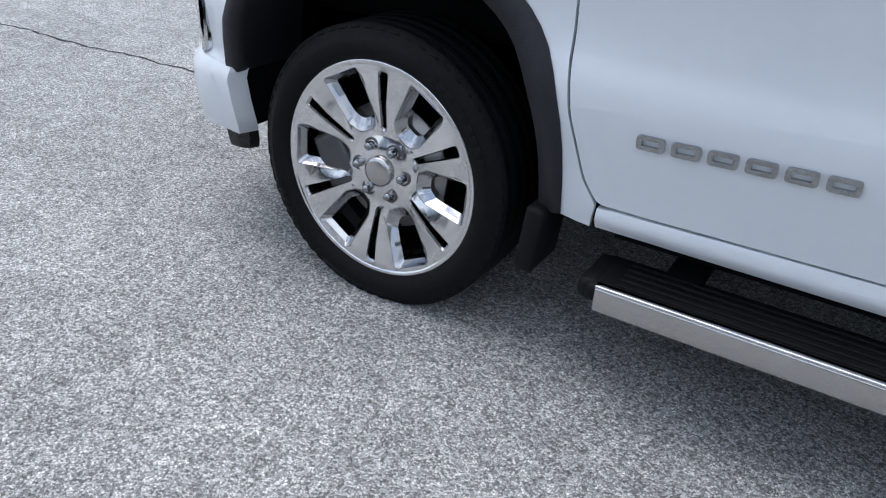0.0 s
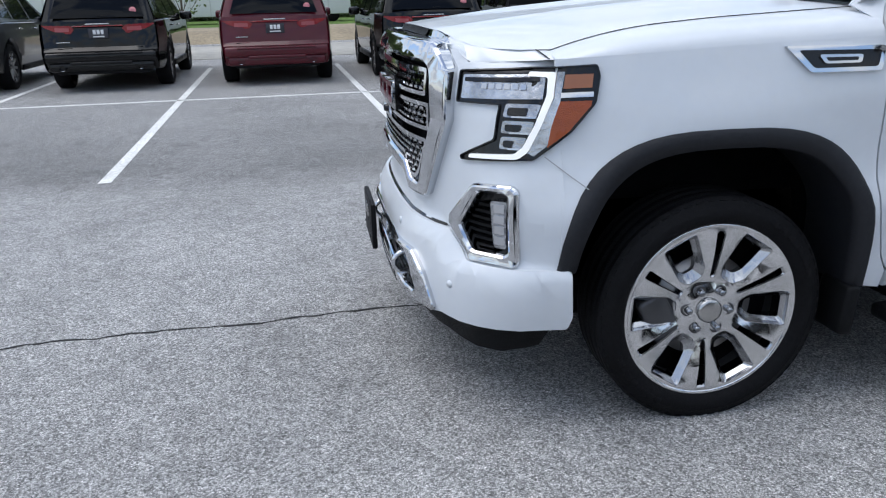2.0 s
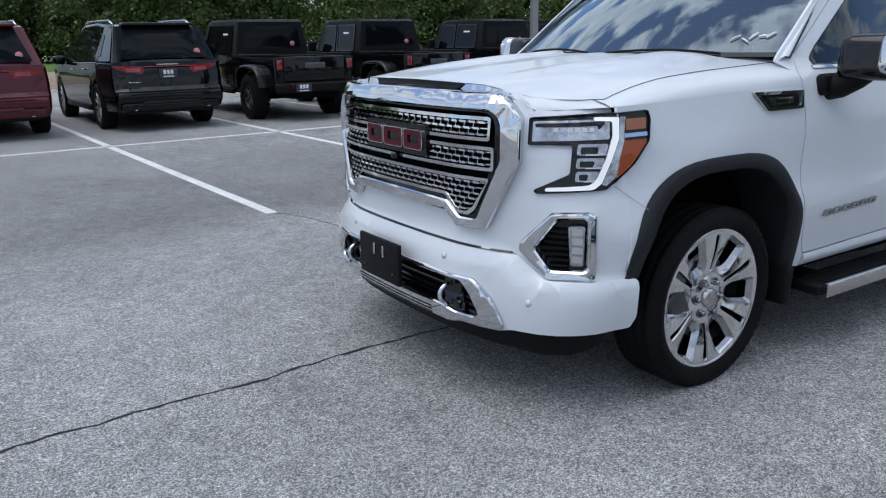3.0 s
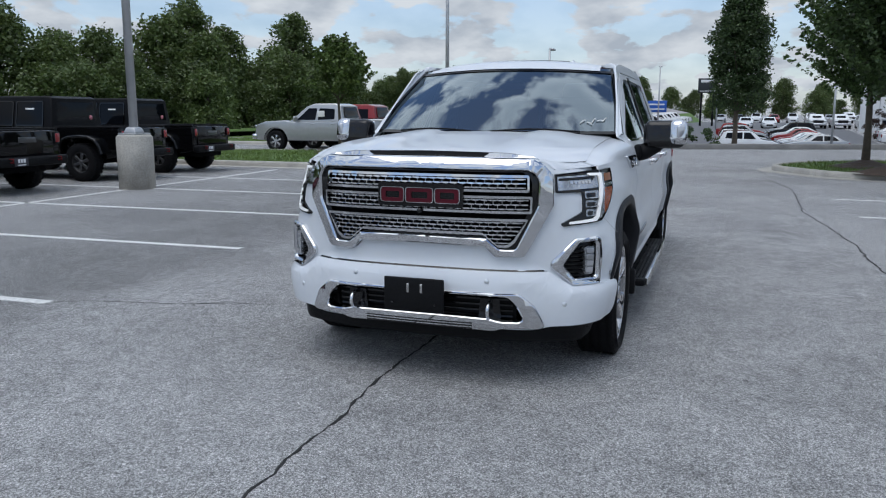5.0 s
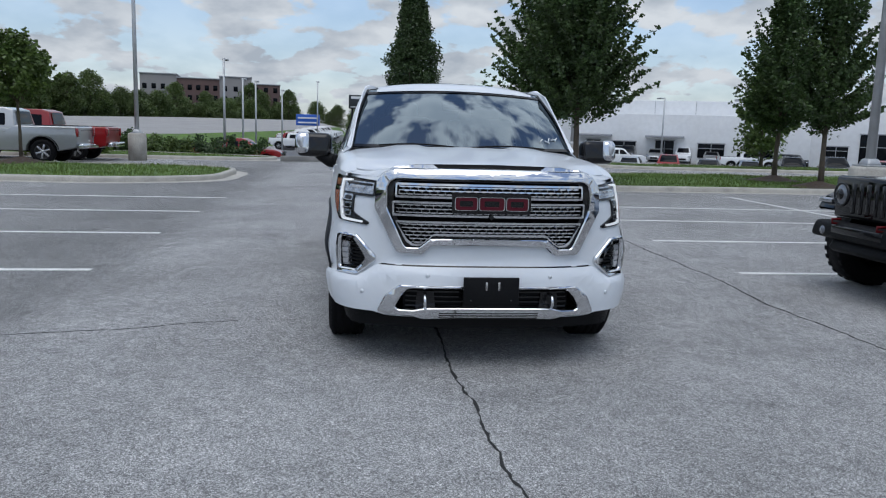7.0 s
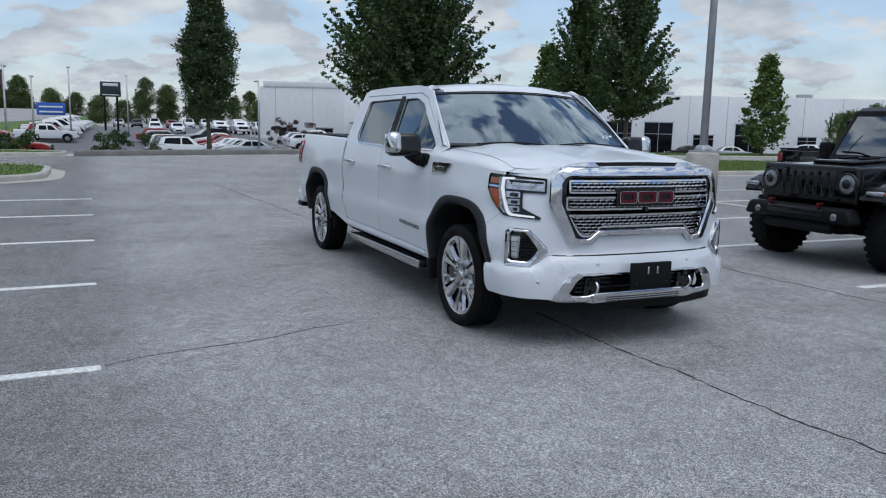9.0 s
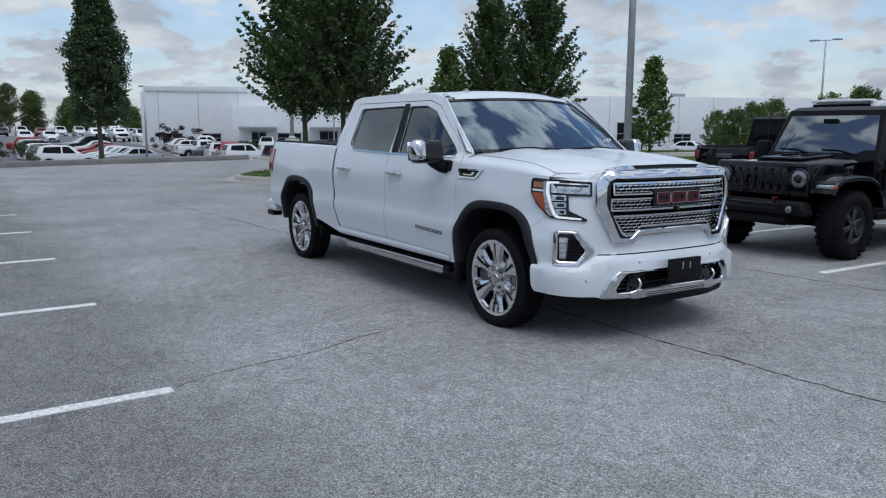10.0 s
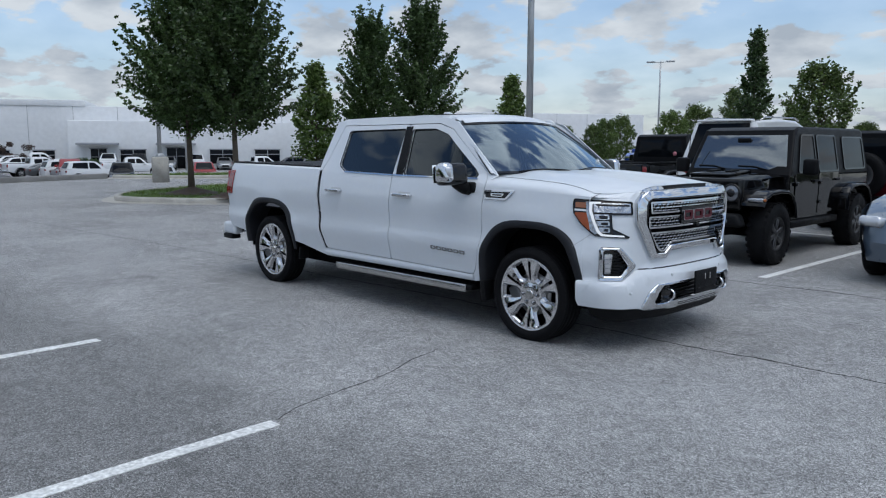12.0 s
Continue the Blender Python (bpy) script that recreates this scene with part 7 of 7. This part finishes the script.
OVAL = [(0.0, 0.70), (0.12, 1.0), (0.3, 1.06), (0.55, 0.84), (0.8, 0.48), (0.93, 0.22), (1.0, 0.05)]
maple = tree("leafy maple with dense dark green crown on a grass island", 6.3, 1.7, [(a, b * 1.22) for a, b in OVAL], 190, 52000, 0.092, 11, LEAF, 0.085, 0.34, 300, reach=1.55)
maple.matrix_world = pose(17.83, -5.07, 0.14)
maple2 = tree("leafy maple with upright shoots on a grass island", 6.0, 1.75, [(a, b * 1.15) for a, b in OVAL], 170, 48000, 0.092, 23, LEAF, 0.08, 0.33, 300, reach=1.55)
maple2.matrix_world = pose(15.5, -5.25, 0.14)
maple3 = tree("slender maple with upright feathery shoots", 6.0, 1.7, [(a, b * 0.85) for a, b in OVAL], 130, 34000, 0.095, 29, LEAF, 0.075, 0.32, 230, reach=1.35)
maple3.matrix_world = pose(19.8, -13.5, 0.14, 0, 0, 130)
copy_thing(maple3, pose(16.6, -13.2, 0.14, 0, 0, 20))
young = tree("young light-green tree on the near grass island", 3.75, 2.0, [(a, b * 1.0) for a, b in OVAL], 90, 9000, 0.12, 31, LEAF_LIGHT, 0.045, 0.30, 70, reach=0.6)
young.matrix_world = pose(19.9, 11.0, 0.12)
CONE = [(0.0, 0.62), (0.08, 0.95), (0.25, 1.0), (0.5, 0.78), (0.75, 0.45), (0.92, 0.17), (1.0, 0.03)]
column = tree("tall cone-shaped pear tree, dense and dark", 9.2, 2.0, [(a, b * 1.65) for a, b in CONE], 520, 56000, 0.12, 41, LEAF_DARK, 0.11, 0.42, 0)
column.matrix_world = pose(36.2, -2.2, ground_z(36.2, 0))
column2 = tree("cone-shaped pear tree by the building", 5.9, 0.7, [(a, b * 1.42) for a, b in CONE], 220, 9000, 0.2, 47, LEAF_LIGHT, 0.1, 0.46, 20)
column2.matrix_world = pose(30.6, -34.2, 0.0)
copy_thing(column2, pose(33.0, -20.2, 0.0, 0, 0, 80))
slim = tree("slender upright oak with dark leaves", 7.8, 0.8, [(0.0, 0.5), (0.2, 0.95), (0.5, 0.8), (0.8, 0.45), (1.0, 0.06)], 200, 10000, 0.16, 53, LEAF_DARK, 0.1, 0.36, 60, reach=0.6)
slim.matrix_world = pose(15.6, -37.5, 0.0)
loose = tree("loose light-green tree behind the parked row", 5.0, 0.8, [(0.0, 0.8), (0.3, 1.5), (0.6, 1.6), (0.85, 1.0), (1.0, 0.2)], 130, 9000, 0.14, 59, LEAF_LIGHT, 0.08, 0.40, 90, reach=0.8)
loose.matrix_world = pose(9.2, -29.8, 0.0)
for x, y, s, r in ((19.6, -28.0, 0.50, 10), (24.5, -36.0, 0.62, 120), (26.5, -41.0, 0.70, 210), (21.5, -39.0, 0.72, 300), (23.0, -45.0, 0.85, 30), (38.0, -50.0, 0.7, 190), (5.0, -33.0, 0.8, 90), (1.0, -35.0, 0.75, 250), (-6.0, -36.0, 0.9, 40)):
    o = copy_thing(loose, pose(x, y, ground_z(x, y), 0, 0, r))
    o.scale = (s, s, s)
sapling = tree("thin young tree with sparse leaves", 3.6, 1.1, [(0.0, 0.5), (0.4, 0.9), (1.0, 0.3)], 60, 900, 0.11, 61, LEAF_LIGHT, 0.035, 0.35, 10)
sapling.matrix_world = pose(-4.4, 19.5, 0.0)


def shrub(x, y, r, seed, leafm=LEAF_DARK, h=1.0):
    rnd = random.Random(seed)
    cs = [(Vector((rnd.uniform(-r, r), rnd.uniform(-r, r), rnd.uniform(0.15, h * (0.55 + 0.45 * rnd.random())))), rnd.uniform(0.7, 1.2)) for _ in range(40)]
    ob = solo("shrub", leaves(cs, 4600, 0.34, 0.16, rnd), leafm, "rounded dark green shrub at the lot's edge", "shrub", group="shrubs", smooth=False)
    ob.location = (x, y, ground_z(x, y))


REDLEAF = leaf_material("purple-brown leaves", (0.05, 0.035, 0.03), 0.4)
for k, (x, y, r, lm, h) in enumerate(((34.5, 16.0, 1.6, LEAF_DARK, 1.4), (36.0, 13.2, 1.8, LEAF, 1.5), (38.0, 11.5, 1.5, LEAF_LIGHT, 1.3), (41.0, 10.6, 2.0, LEAF_DARK, 1.7), (43.0, 7.8, 1.6, LEAF, 1.9), (84.0, -18.0, 2.6, REDLEAF, 2.8), (80.5, -19.2, 1.8, REDLEAF, 1.8),
                                      (80.0, -20.6, 1.3, LEAF_DARK, 1.1), (79.5, -23.6, 1.3, LEAF_DARK, 1.1), (60.0, 0.8, 2.2, LEAF_DARK, 2.4), (29.0, 13.0, 1.4, LEAF_LIGHT, 1.2), (46.0, 9.5, 1.8, LEAF, 1.6), (49.0, 11.0, 2.0, LEAF_LIGHT, 1.8), (52.0, 9.8, 2.0, LEAF, 2.0), (33.0, 16.0, 1.8, LEAF_LIGHT, 1.6), (37.0, 16.5, 1.8, LEAF, 1.8), (56.0, 10.8, 2.2, LEAF_LIGHT, 2.2), (41.0, 14.0, 1.8, LEAF_LIGHT, 1.8))):
    shrub(x, y, r, 100 + k, lm, h * (0.85 if y > 5 else 1.0))

# islands
island("grass_island", [(14.1, 31.0), (14.0, 6.6), (15.4, 4.35), (19.4, 4.35), (20.9, 5.6), (21.0, 31.0)], "grass island with concrete kerb beside the lane", 26000, 3)
island("tree_island", [(14.6, -4.4), (17.6, -2.6), (19.6, -3.6), (21.8, -6.6), (23.4, -12.0), (24.0, -34.0), (16.2, -34.0), (15.3, -12.0), (15.0, -8.0)], "long grass island with trees and concrete kerb", 36000, 5)
island("far_verge", [(28.4, 4.2), (30.6, 4.2), (33.0, 12.0), (33.0, 40.0), (27.6, 40.0), (27.6, 9.0)], "grass verge at the lot's far edge", 16000, 7)
island("far_strip", [(32.2, -8.6), (33.2, -8.6), (33.4, -40.0), (29.0, -40.0), (29.0, -12.0)], "narrow grass strip before the lower car park", 16000, 9)
island("corner_island", [(-30.0, 12.8), (-9.6, 12.4), (-9.0, 13.4), (-9.2, 20.0), (-30.0, 20.0)], "grass island at the end of the parked row", 12000, 11)
for x, y in ((17.83, -5.07), (15.5, -5.25), (19.8, -13.5), (16.4, -13.0), (19.9, 11.0)):
    rows = [[((0.95 - 0.95 * t) * math.cos(a) + x, (0.95 - 0.95 * t) * math.sin(a) + y, 0.13 + 0.22 * t ** 1.4) for a in np.linspace(0, 2 * math.pi, 25)] for t in np.linspace(0, 0.9, 7)]
    solo("mulch_ring", strip(rows), MULCH, "mound of brown mulch round a trunk", "mulch", group="mulch rings", kind="structure")

# low wall at the far edge of the lot
WALLGREY = mat("weathered concrete wall", (0.22, 0.215, 0.205), 0.9, var=0.22, scale=1.4, fine=0.15, bump=0.4, bump_scale=60)
solo("kerb_wall", box((0.25, 13.0, 0.28), (30.6, -2.2, 0.09), 0.03, rot=(0, 0, 20)), WALLGREY, "low concrete wall before the lower car park", "wall", kind="structure")

# pale concrete lane and dirt bank behind the parked row
solo("concrete_lane", box((60.0, 6.0, 0.02), (-14.0, 20.6, 0.004), 0.0), KERB, "pale concrete lane behind the parked row", "lane", kind="structure")
solo("dirt_bank", box((70.0, 7.0, 0.5), (-12.0, 28.5, 0.15), 0.2, taper=(0.98, 0.6)), mat("dry dirt", (0.27, 0.22, 0.15), 0.95, var=0.2, scale=0.8, fine=0.2, bump=0.6, bump_scale=10), "bank of dry pale dirt", "bank", kind="structure")
solo("verge_north", box((260.0, 60.0, 0.06), (40.0, 66.0, 0.0), 0.0), GRASS_SOIL, "rough green verge before the woods", "verge", kind="structure")
solo("far_field", box((300.0, 90.0, 0.1), (220.0, 112.0, 0.9), 0.0), GRASS_SOIL, "green fields beyond the road", "field", kind="structure")
solo("roadside_verge", box((190.0, 24.0, 0.12), (135.0, 26.0, -0.86), 0.0, rot=(2.6, 0, 3)), GRASS_SOIL, "green verge between the lot and the highway", "verge", kind="structure")
near_edge, far_edge = [(76.0, 31.0, 0.1), (88.0, 20.0, 0.35), (104.0, 11.0, 0.9), (150.0, 4.0, 1.7)], [(102.0, 56.0, 1.7), (122.0, 48.0, 2.1), (150.0, 34.0, 2.7), (190.0, 12.0, 3.2)]
rows = [[Vector(p).lerp(Vector(q), k / 6) + Vector((0, 0, -2.0 if e else 0.0)) for k in range(7)] for e, (p, q) in [(1, (near_edge[0], far_edge[0]))] + [(0, pq) for pq in zip(near_edge, far_edge)]]
solo("highway", strip(rows), mat("pale road concrete", (0.30, 0.29, 0.28), 0.9, var=0.12, scale=0.3, fine=0.1), "pale concrete highway rising beyond the verge", "road", kind="structure")
bank = strip([[Vector(p), Vector((p[0] - 5.0, p[1] - 5.0, -1.6))] for p in near_edge])
solo("highway_bank", bank, GRASS_SOIL, "green bank below the highway", "bank", kind="structure")


# white trailers behind the row
def trailer(x, y, w, h):
    T = thing("trailer", "long white box trailer standing before the woods", "trailer", "trailers", m=pose(x, y, 0))
    part("box", box((w, 2.5, h - 0.5), (0, 0, 0.5 + (h - 0.5) / 2), 0.05), mat("trailer white", (0.62, 0.63, 0.64), 0.5, var=0.06, scale=0.6), T)
    for k in range(int(w / 1.2)):
        part("rib", box((0.05, 0.03, h - 0.6), (-w / 2 + 0.6 + 1.2 * k, -1.26, 0.5 + (h - 0.5) / 2), 0.005), mat("trailer rib", (0.5, 0.51, 0.52), 0.5), T)
    for sx in (-w / 2 + 1.2, w / 2 - 1.2):
        for sy in (-1.0, 1.0):
            part("wheel", lathe([(0.0, -0.12), (0.48, -0.12), (0.5, 0.0), (0.48, 0.12), (0.0, 0.12)], 20, 'Y', (sx, sy, 0.5)), RUBBER, T)


trailer(-5.2, 50.0, 14.0, 2.45)
trailer(-21.0, 50.5, 14.0, 2.45)


# ---- woods ----
wood_a = tree("broad woodland tree in full leaf", 10.5, 1.0, [(0.0, 2.8), (0.25, 3.6), (0.55, 3.7), (0.8, 2.9), (0.93, 1.8), (1.0, 0.9)], 170, 9000, 0.33, 71, LEAF_WOOD, 0.2, 1.1, 0, group="woods")
wood_b = tree("tall ragged woodland tree", 13.0, 2.0, [(0.0, 2.0), (0.25, 2.8), (0.5, 3.3), (0.75, 2.8), (0.92, 1.7), (1.0, 0.7)], 110, 8500, 0.32, 73, LEAF_WOOD, 0.2, 1.0, 0, group="woods")
wood_c = tree("low spreading woodland tree", 7.5, 0.3, [(0.0, 3.0), (0.3, 3.8), (0.7, 3.0), (0.9, 1.9), (1.0, 1.0)], 130, 8500, 0.32, 79, LEAF_WOOD, 0.18, 1.1, 0, group="woods")
wood_edge = tree("broad light-green tree at the edge of the woods", 6.4, 0.3, [(0.0, 2.4), (0.3, 3.0), (0.65, 2.5), (0.88, 1.5), (1.0, 0.5)], 150, 12000, 0.2, 83, LEAF_LIGHT, 0.15, 0.8, 60, reach=0.7)
wood_edge.matrix_world = pose(19.5, 37.0, 0.0)
wrnd = random.Random(5)
wood_a.matrix_world, wood_b.matrix_world, wood_c.matrix_world = pose(-6, 66, 0), pose(3, 70, 0), pose(12, 65, 0)
spots = []
def wood_line(x):
    """How far off the edge of the woods stands at x."""
    return pl([(-60, 62), (0, 60), (30, 52), (55, 44), (85, 40)], x)


def wood_size(x):
    """The woods are tallest beside the parked row and lower towards the highway."""
    return pl([(15, 1.0), (40, 1.02), (80, 1.14)], x)


for k in range(50):
    x = -46 + 2.65 * k + wrnd.uniform(-1.0, 1.0)
    spots.append((x, wood_line(x) + wrnd.uniform(0, 4), wood_size(x) * wrnd.uniform(0.68, 0.90)))
for k in range(48):
    x = -46 + 2.85 * k + wrnd.uniform(-1.4, 1.4)
    spots.append((x, wood_line(x) + 9 + wrnd.uniform(-2, 4), wood_size(x) * wrnd.uniform(0.86, 1.10)))
for k in range(70):
    t = k / 69
    spots.append((96 + 104 * t + wrnd.uniform(-3, 3), 74 - 56 * t + wrnd.uniform(-3, 5), wrnd.uniform(0.82, 1.04) - 0.14 * t))
for k in range(14):
    spots.append((wrnd.uniform(195, 225), 28 + 3.0 * k + wrnd.uniform(-1, 1), wrnd.uniform(0.75, 1.0)))
for k in range(40):
    t = k / 39
    spots.append((245 + wrnd.uniform(-20, 20), 60 - 150 * t + wrnd.uniform(-3, 3), wrnd.uniform(0.8, 1.1)))
for k in range(26):
    t = k / 25
    spots.append((60 - 110 * t + wrnd.uniform(-6, 6), -110 - 10 * math.sin(6 * t) + wrnd.uniform(-6, 6), wrnd.uniform(0.6, 0.9)))
for i, (x, y, s) in enumerate(spots):
    o = copy_thing((wood_a, wood_c, wood_a, wood_c, wood_a, wood_b)[wrnd.randrange(6)], pose(x, y, ground_z(x, y) - 0.2, 0, 0, wrnd.uniform(0, 360)))
    o.scale = (s, s, s * wrnd.uniform(0.9, 1.1))


# ---- buildings ----
STUCCO = mat("white stucco", (0.70, 0.71, 0.72), 0.85, var=0.06, scale=0.15, fine=0.04, bump=0.2, bump_scale=20)
STUCCO_GREY = mat("grey panels", (0.30, 0.31, 0.33), 0.8, var=0.06, scale=0.2)


def showroom():
    """A long white dealership hall: stepped wall with windows, bay doors and awnings."""
    a, b = Vector((93.0, -16.0, -1.35)), Vector((56.0, -92.0, 0.0))
    ang = math.degrees(math.atan2(b.y - a.y, b.x - a.x))
    L = (b - a).length
    T = thing("showroom", "long white stucco dealership hall with flat roof", "building", m=pose(a.x, a.y, -1.5, 0, 0, ang))
    wl = part("wall", box((L, 30.0, 7.3), (L / 2, 15.0, 3.65), 0.05), STUCCO, T, "white stucco wall")
    part("roof", box((L - 1, 29.0, 0.2), (L / 2, 15.0, 7.1), 0.02), STUCCO_GREY, T)
    part("parapet", box((12.0, 30.2, 0.7), (6.5, 15.0, 7.6), 0.05), STUCCO, T, "raised white parapet")
    part("front_block", box((26.0, 4.0, 5.6), (24.0, -1.9, 2.8), 0.05), STUCCO, T, "lower white front block")
    for x, w, h, z, yy in ((3.5, 2.2, 1.6, 1.6, -0.02), (8.0, 2.2, 1.6, 1.6, -0.02), (14.0, 1.6, 2.6, 1.3, -3.95), (17.5, 2.6, 1.6, 1.7, -3.95), (22.0, 2.0, 2.7, 1.35, -3.95), (27.0, 2.8, 1.6, 1.7, -3.95), (32.0, 2.8, 1.6, 1.7, -3.95),
                           (40.0, 2.4, 1.4, 1.9, -0.02), (44.0, 3.4, 4.0, 2.0, -0.02), (49.0, 3.4, 4.0, 2.0, -0.02), (54.5, 2.4, 1.4, 1.9, -0.02), (60.0, 3.4, 4.0, 2.0, -0.02), (67.0, 2.2, 1.4, 1.9, -0.02), (73.0, 3.2, 3.6, 1.8, -0.02), (79.0, 2.2, 1.4, 1.9, -0.02)):
        wn = part("window" if h < 2.5 else "door", box((w, 0.12, h), (x, yy, z), 0.01), DARK_GLASS, wl)
        part("frame", box((w + 0.2, 0.06, 0.12), (x, yy - 0.06, z + h / 2), 0.01), STUCCO_GREY, wn)
        part("mullion", box((0.07, 0.06, h), (x, yy - 0.06, z), 0.005), STUCCO_GREY, wn)
        part("mullion", box((w, 0.06, 0.07), (x, yy - 0.06, z + h * 0.15), 0.005), STUCCO_GREY, wn)
    for x in (14.0, 22.0):
        part("awning", box((4.2, 1.4, 0.25), (x, -4.7, 3.1), 0.05), STUCCO_GREY, T, "flat grey awning")
    for x, z in ((30.0, 7.6), (52.0, 7.7), (70.0, 7.7)):
        part("roof_unit", box((1.6, 1.4, 0.8), (x, 9.0, z), 0.04), STUCCO_GREY, T)
    for k in range(18):
        part("joint", box((0.05, 0.02, 7.2), (4.6 * k + 2.0, -0.012, 3.65), 0.0), STUCCO_GREY, T)
    return T


showroom()


def apartment():
    T = thing("apartment_building", "far four-storey brick and pale panel apartment block", "building", m=pose(262, 50, 1.2, 0, 0, 8))
    brick, pale = mat("far brick", (0.11, 0.07, 0.065), 0.9, var=0.1), mat("far pale panels", (0.24, 0.23, 0.23), 0.9, var=0.08)
    for y0, y1, h, m in ((-24, -15, 13.5, brick), (-15, -5, 15.5, pale), (-5, 8, 14.6, brick), (8, 19, 15.6, pale)):
        w = part("wall", box((16, y1 - y0, h), (0, (y0 + y1) / 2, h / 2), 0.1), m, T)
        part("roof", box((16.6, y1 - y0 + 0.3, 0.35), (0, (y0 + y1) / 2, h + 0.1), 0.05), STUCCO_GREY, T)
        n = int((y1 - y0) / 2.6)
        for k in range(n):
            for s in range(4):
                part("window", box((0.2, 1.3, 1.6), (-8.0, y0 + (k + 0.5) * (y1 - y0) / n, 2.2 + 3.2 * s), 0.02), DARK_GLASS, w)


apartment()


def shop_sign():
    T = thing("pylon_sign", "dark pylon sign with plain pale bars", "sign", m=pose(112, 0.4, -2.1))
    part("board", box((0.6, 2.6, 2.0), (0, 0, 7.5), 0.05), mat("sign dark", (0.02, 0.025, 0.03), 0.4), T)
    part("sign_bar", box((0.05, 1.9, 0.36), (-0.33, 0, 8.1), 0.01), PLATE, T)
    part("sign_bar", box((0.05, 2.1, 0.10), (-0.33, 0, 6.75), 0.01), PLATE, T)
    for y in (-0.8, 0.8):
        part("post", tube([(0, y, 0), (0, y, 6.6)], 0.14, 8), BLACK, T)
    B = thing("road_sign", "blue and white roadside sign", "sign", m=pose(118, 8.0, -1.5))
    part("board", box((0.4, 3.6, 1.7), (0, 0, 4.1), 0.05), mat("sign blue", (0.02, 0.10, 0.45), 0.4), B)
    for z in (3.7, 4.4):
        part("sign_bar", box((0.05, 3.0, 0.22), (-0.23, 0, z), 0.01), PLATE, B)
    for y in (-1.4, 1.4):
        part("post", tube([(0, y, 0), (0, y, 3)], 0.14, 8), POLE, B)


shop_sign()

# ---- the lower car park ----
solo("lower_lot", strip([[(x, y, ground_z(x, y) + 0.03) for y in (-15.5, -10.0, -4.0, 2.0, 9.0)] for x in (52.0, 60.0, 72.0, 82.0, 92.0, 108.0, 125.0, 150.0)]), mat("dark newer asphalt", (0.13, 0.133, 0.14), 0.9, var=0.12, scale=0.3, fine=0.1), "dark asphalt of the lower car park", "lot", kind="structure")
crnd = random.Random(8)
paints = [("white", CARWHITE), ("silver", SILVER_PAINT), ("black", BLACK_PAINT), ("dark grey", GREY_PAINT), ("red", RED_PAINT), ("blue-grey", ICE_PAINT)]
stock = []
for nm, m in paints:
    stock.append(sedan(f"{nm} saloon parked in the lower car park", m))
    stock.append(sedan(f"{nm} crossover parked in the lower car park", m, tall=0.25))
white_pu = road_pickup("white pickup parked in the lower car park", CARWHITE, "cars of the lower car park", False)
stock.append(white_pu)
places = []
for k in range(15):
    places.append((82.0 + 2.8 * k, 5.4 - 0.12 * k + crnd.uniform(-0.2, 0.2), -90))
for k in range(10):
    places.append((141.0, -1.5 - 2.9 * k, 180))
for k in range(9):
    places.append((60.0 + 2.85 * k, -4.9 + crnd.uniform(-0.2, 0.2), -90))
for k in range(9):
    places.append((61.5 + 2.85 * k, -7.0 + crnd.uniform(-0.2, 0.2), 90))
for k in range(7):
    places.append((103.0 + 0.3 * k, -4.6 - 2.8 * k, 180))
for k in range(8):
    places.append((62.0 + 2.85 * k, -19.6 + crnd.uniform(-0.2, 0.2), -90))
for k in range(8):
    places.append((80.0 - k * 0.9, -26.5 - 2.9 * k, 155))
for k in range(8):
    places.append((54.0 - 1.1 * k, -17.5 - 2.75 * k, 157))
extra = [(43.0, -55.5, 200), (72.0, -42.0, 62), (64.0, -56.0, 64), (60.0, -63.0, 240), (84.0, 47.0, 4), (120.0, 54.0, 4), (140.0, 47.0, 184), (104.0, 46.0, 184), (150.0, 56.0, 4), (175.0, 50.0, 184), (112.0, 53.0, 3), (190.0, 57.0, 3), (96.0, 52.0, 3)]
used = set()
for i, (x, y, hd) in enumerate(places + extra):
    if i >= 34 and i < len(places) and crnd.random() < 0.12:
        continue
    s = stock[crnd.randrange(len(stock))]
    if i < 15 and i % 3 != 1:
        s = white_pu
    elif 25 <= i < 34:
        s = stock[(1, 5, 7, 1, 0, 5, 3, 9, 8)[i - 25]]
    elif crnd.random() < 0.35:
        s = stock[crnd.choice((0, 1, 2, 12))]
    z = ground_z(x, y) + (1.65 + (y - 51) * 0.045 if x > 80 and y > 15 else 0.0)
    if id(s) not in used:
        used.add(id(s))
        s.matrix_world = face(x, y, hd, z=z)
    else:
        copy_thing(s, face(x, y, hd, z=z))
for s in stock:
    if id(s) not in used:
        s.matrix_world = face(92.0, -8.0 - 3.0 * stock.index(s), 150, z=-1.35)
red_pu = road_pickup("red pickup parked in the lower car park", RED_PAINT, "cars of the lower car park", False)
red_pu.matrix_world = face(64.0, -17.4, 165, z=ground_z(64.0, 0))
copy_thing(red_pu, face(46.5, 6.3, -95, z=ground_z(46.5, 6.3)))
for x, y, hd in ((80.0, -21.8, 250), (72.0, -28.0, 250), (70.0, -41.0, 255)):
    copy_thing(white_pu, face(x, y, hd, z=ground_z(x, y)))
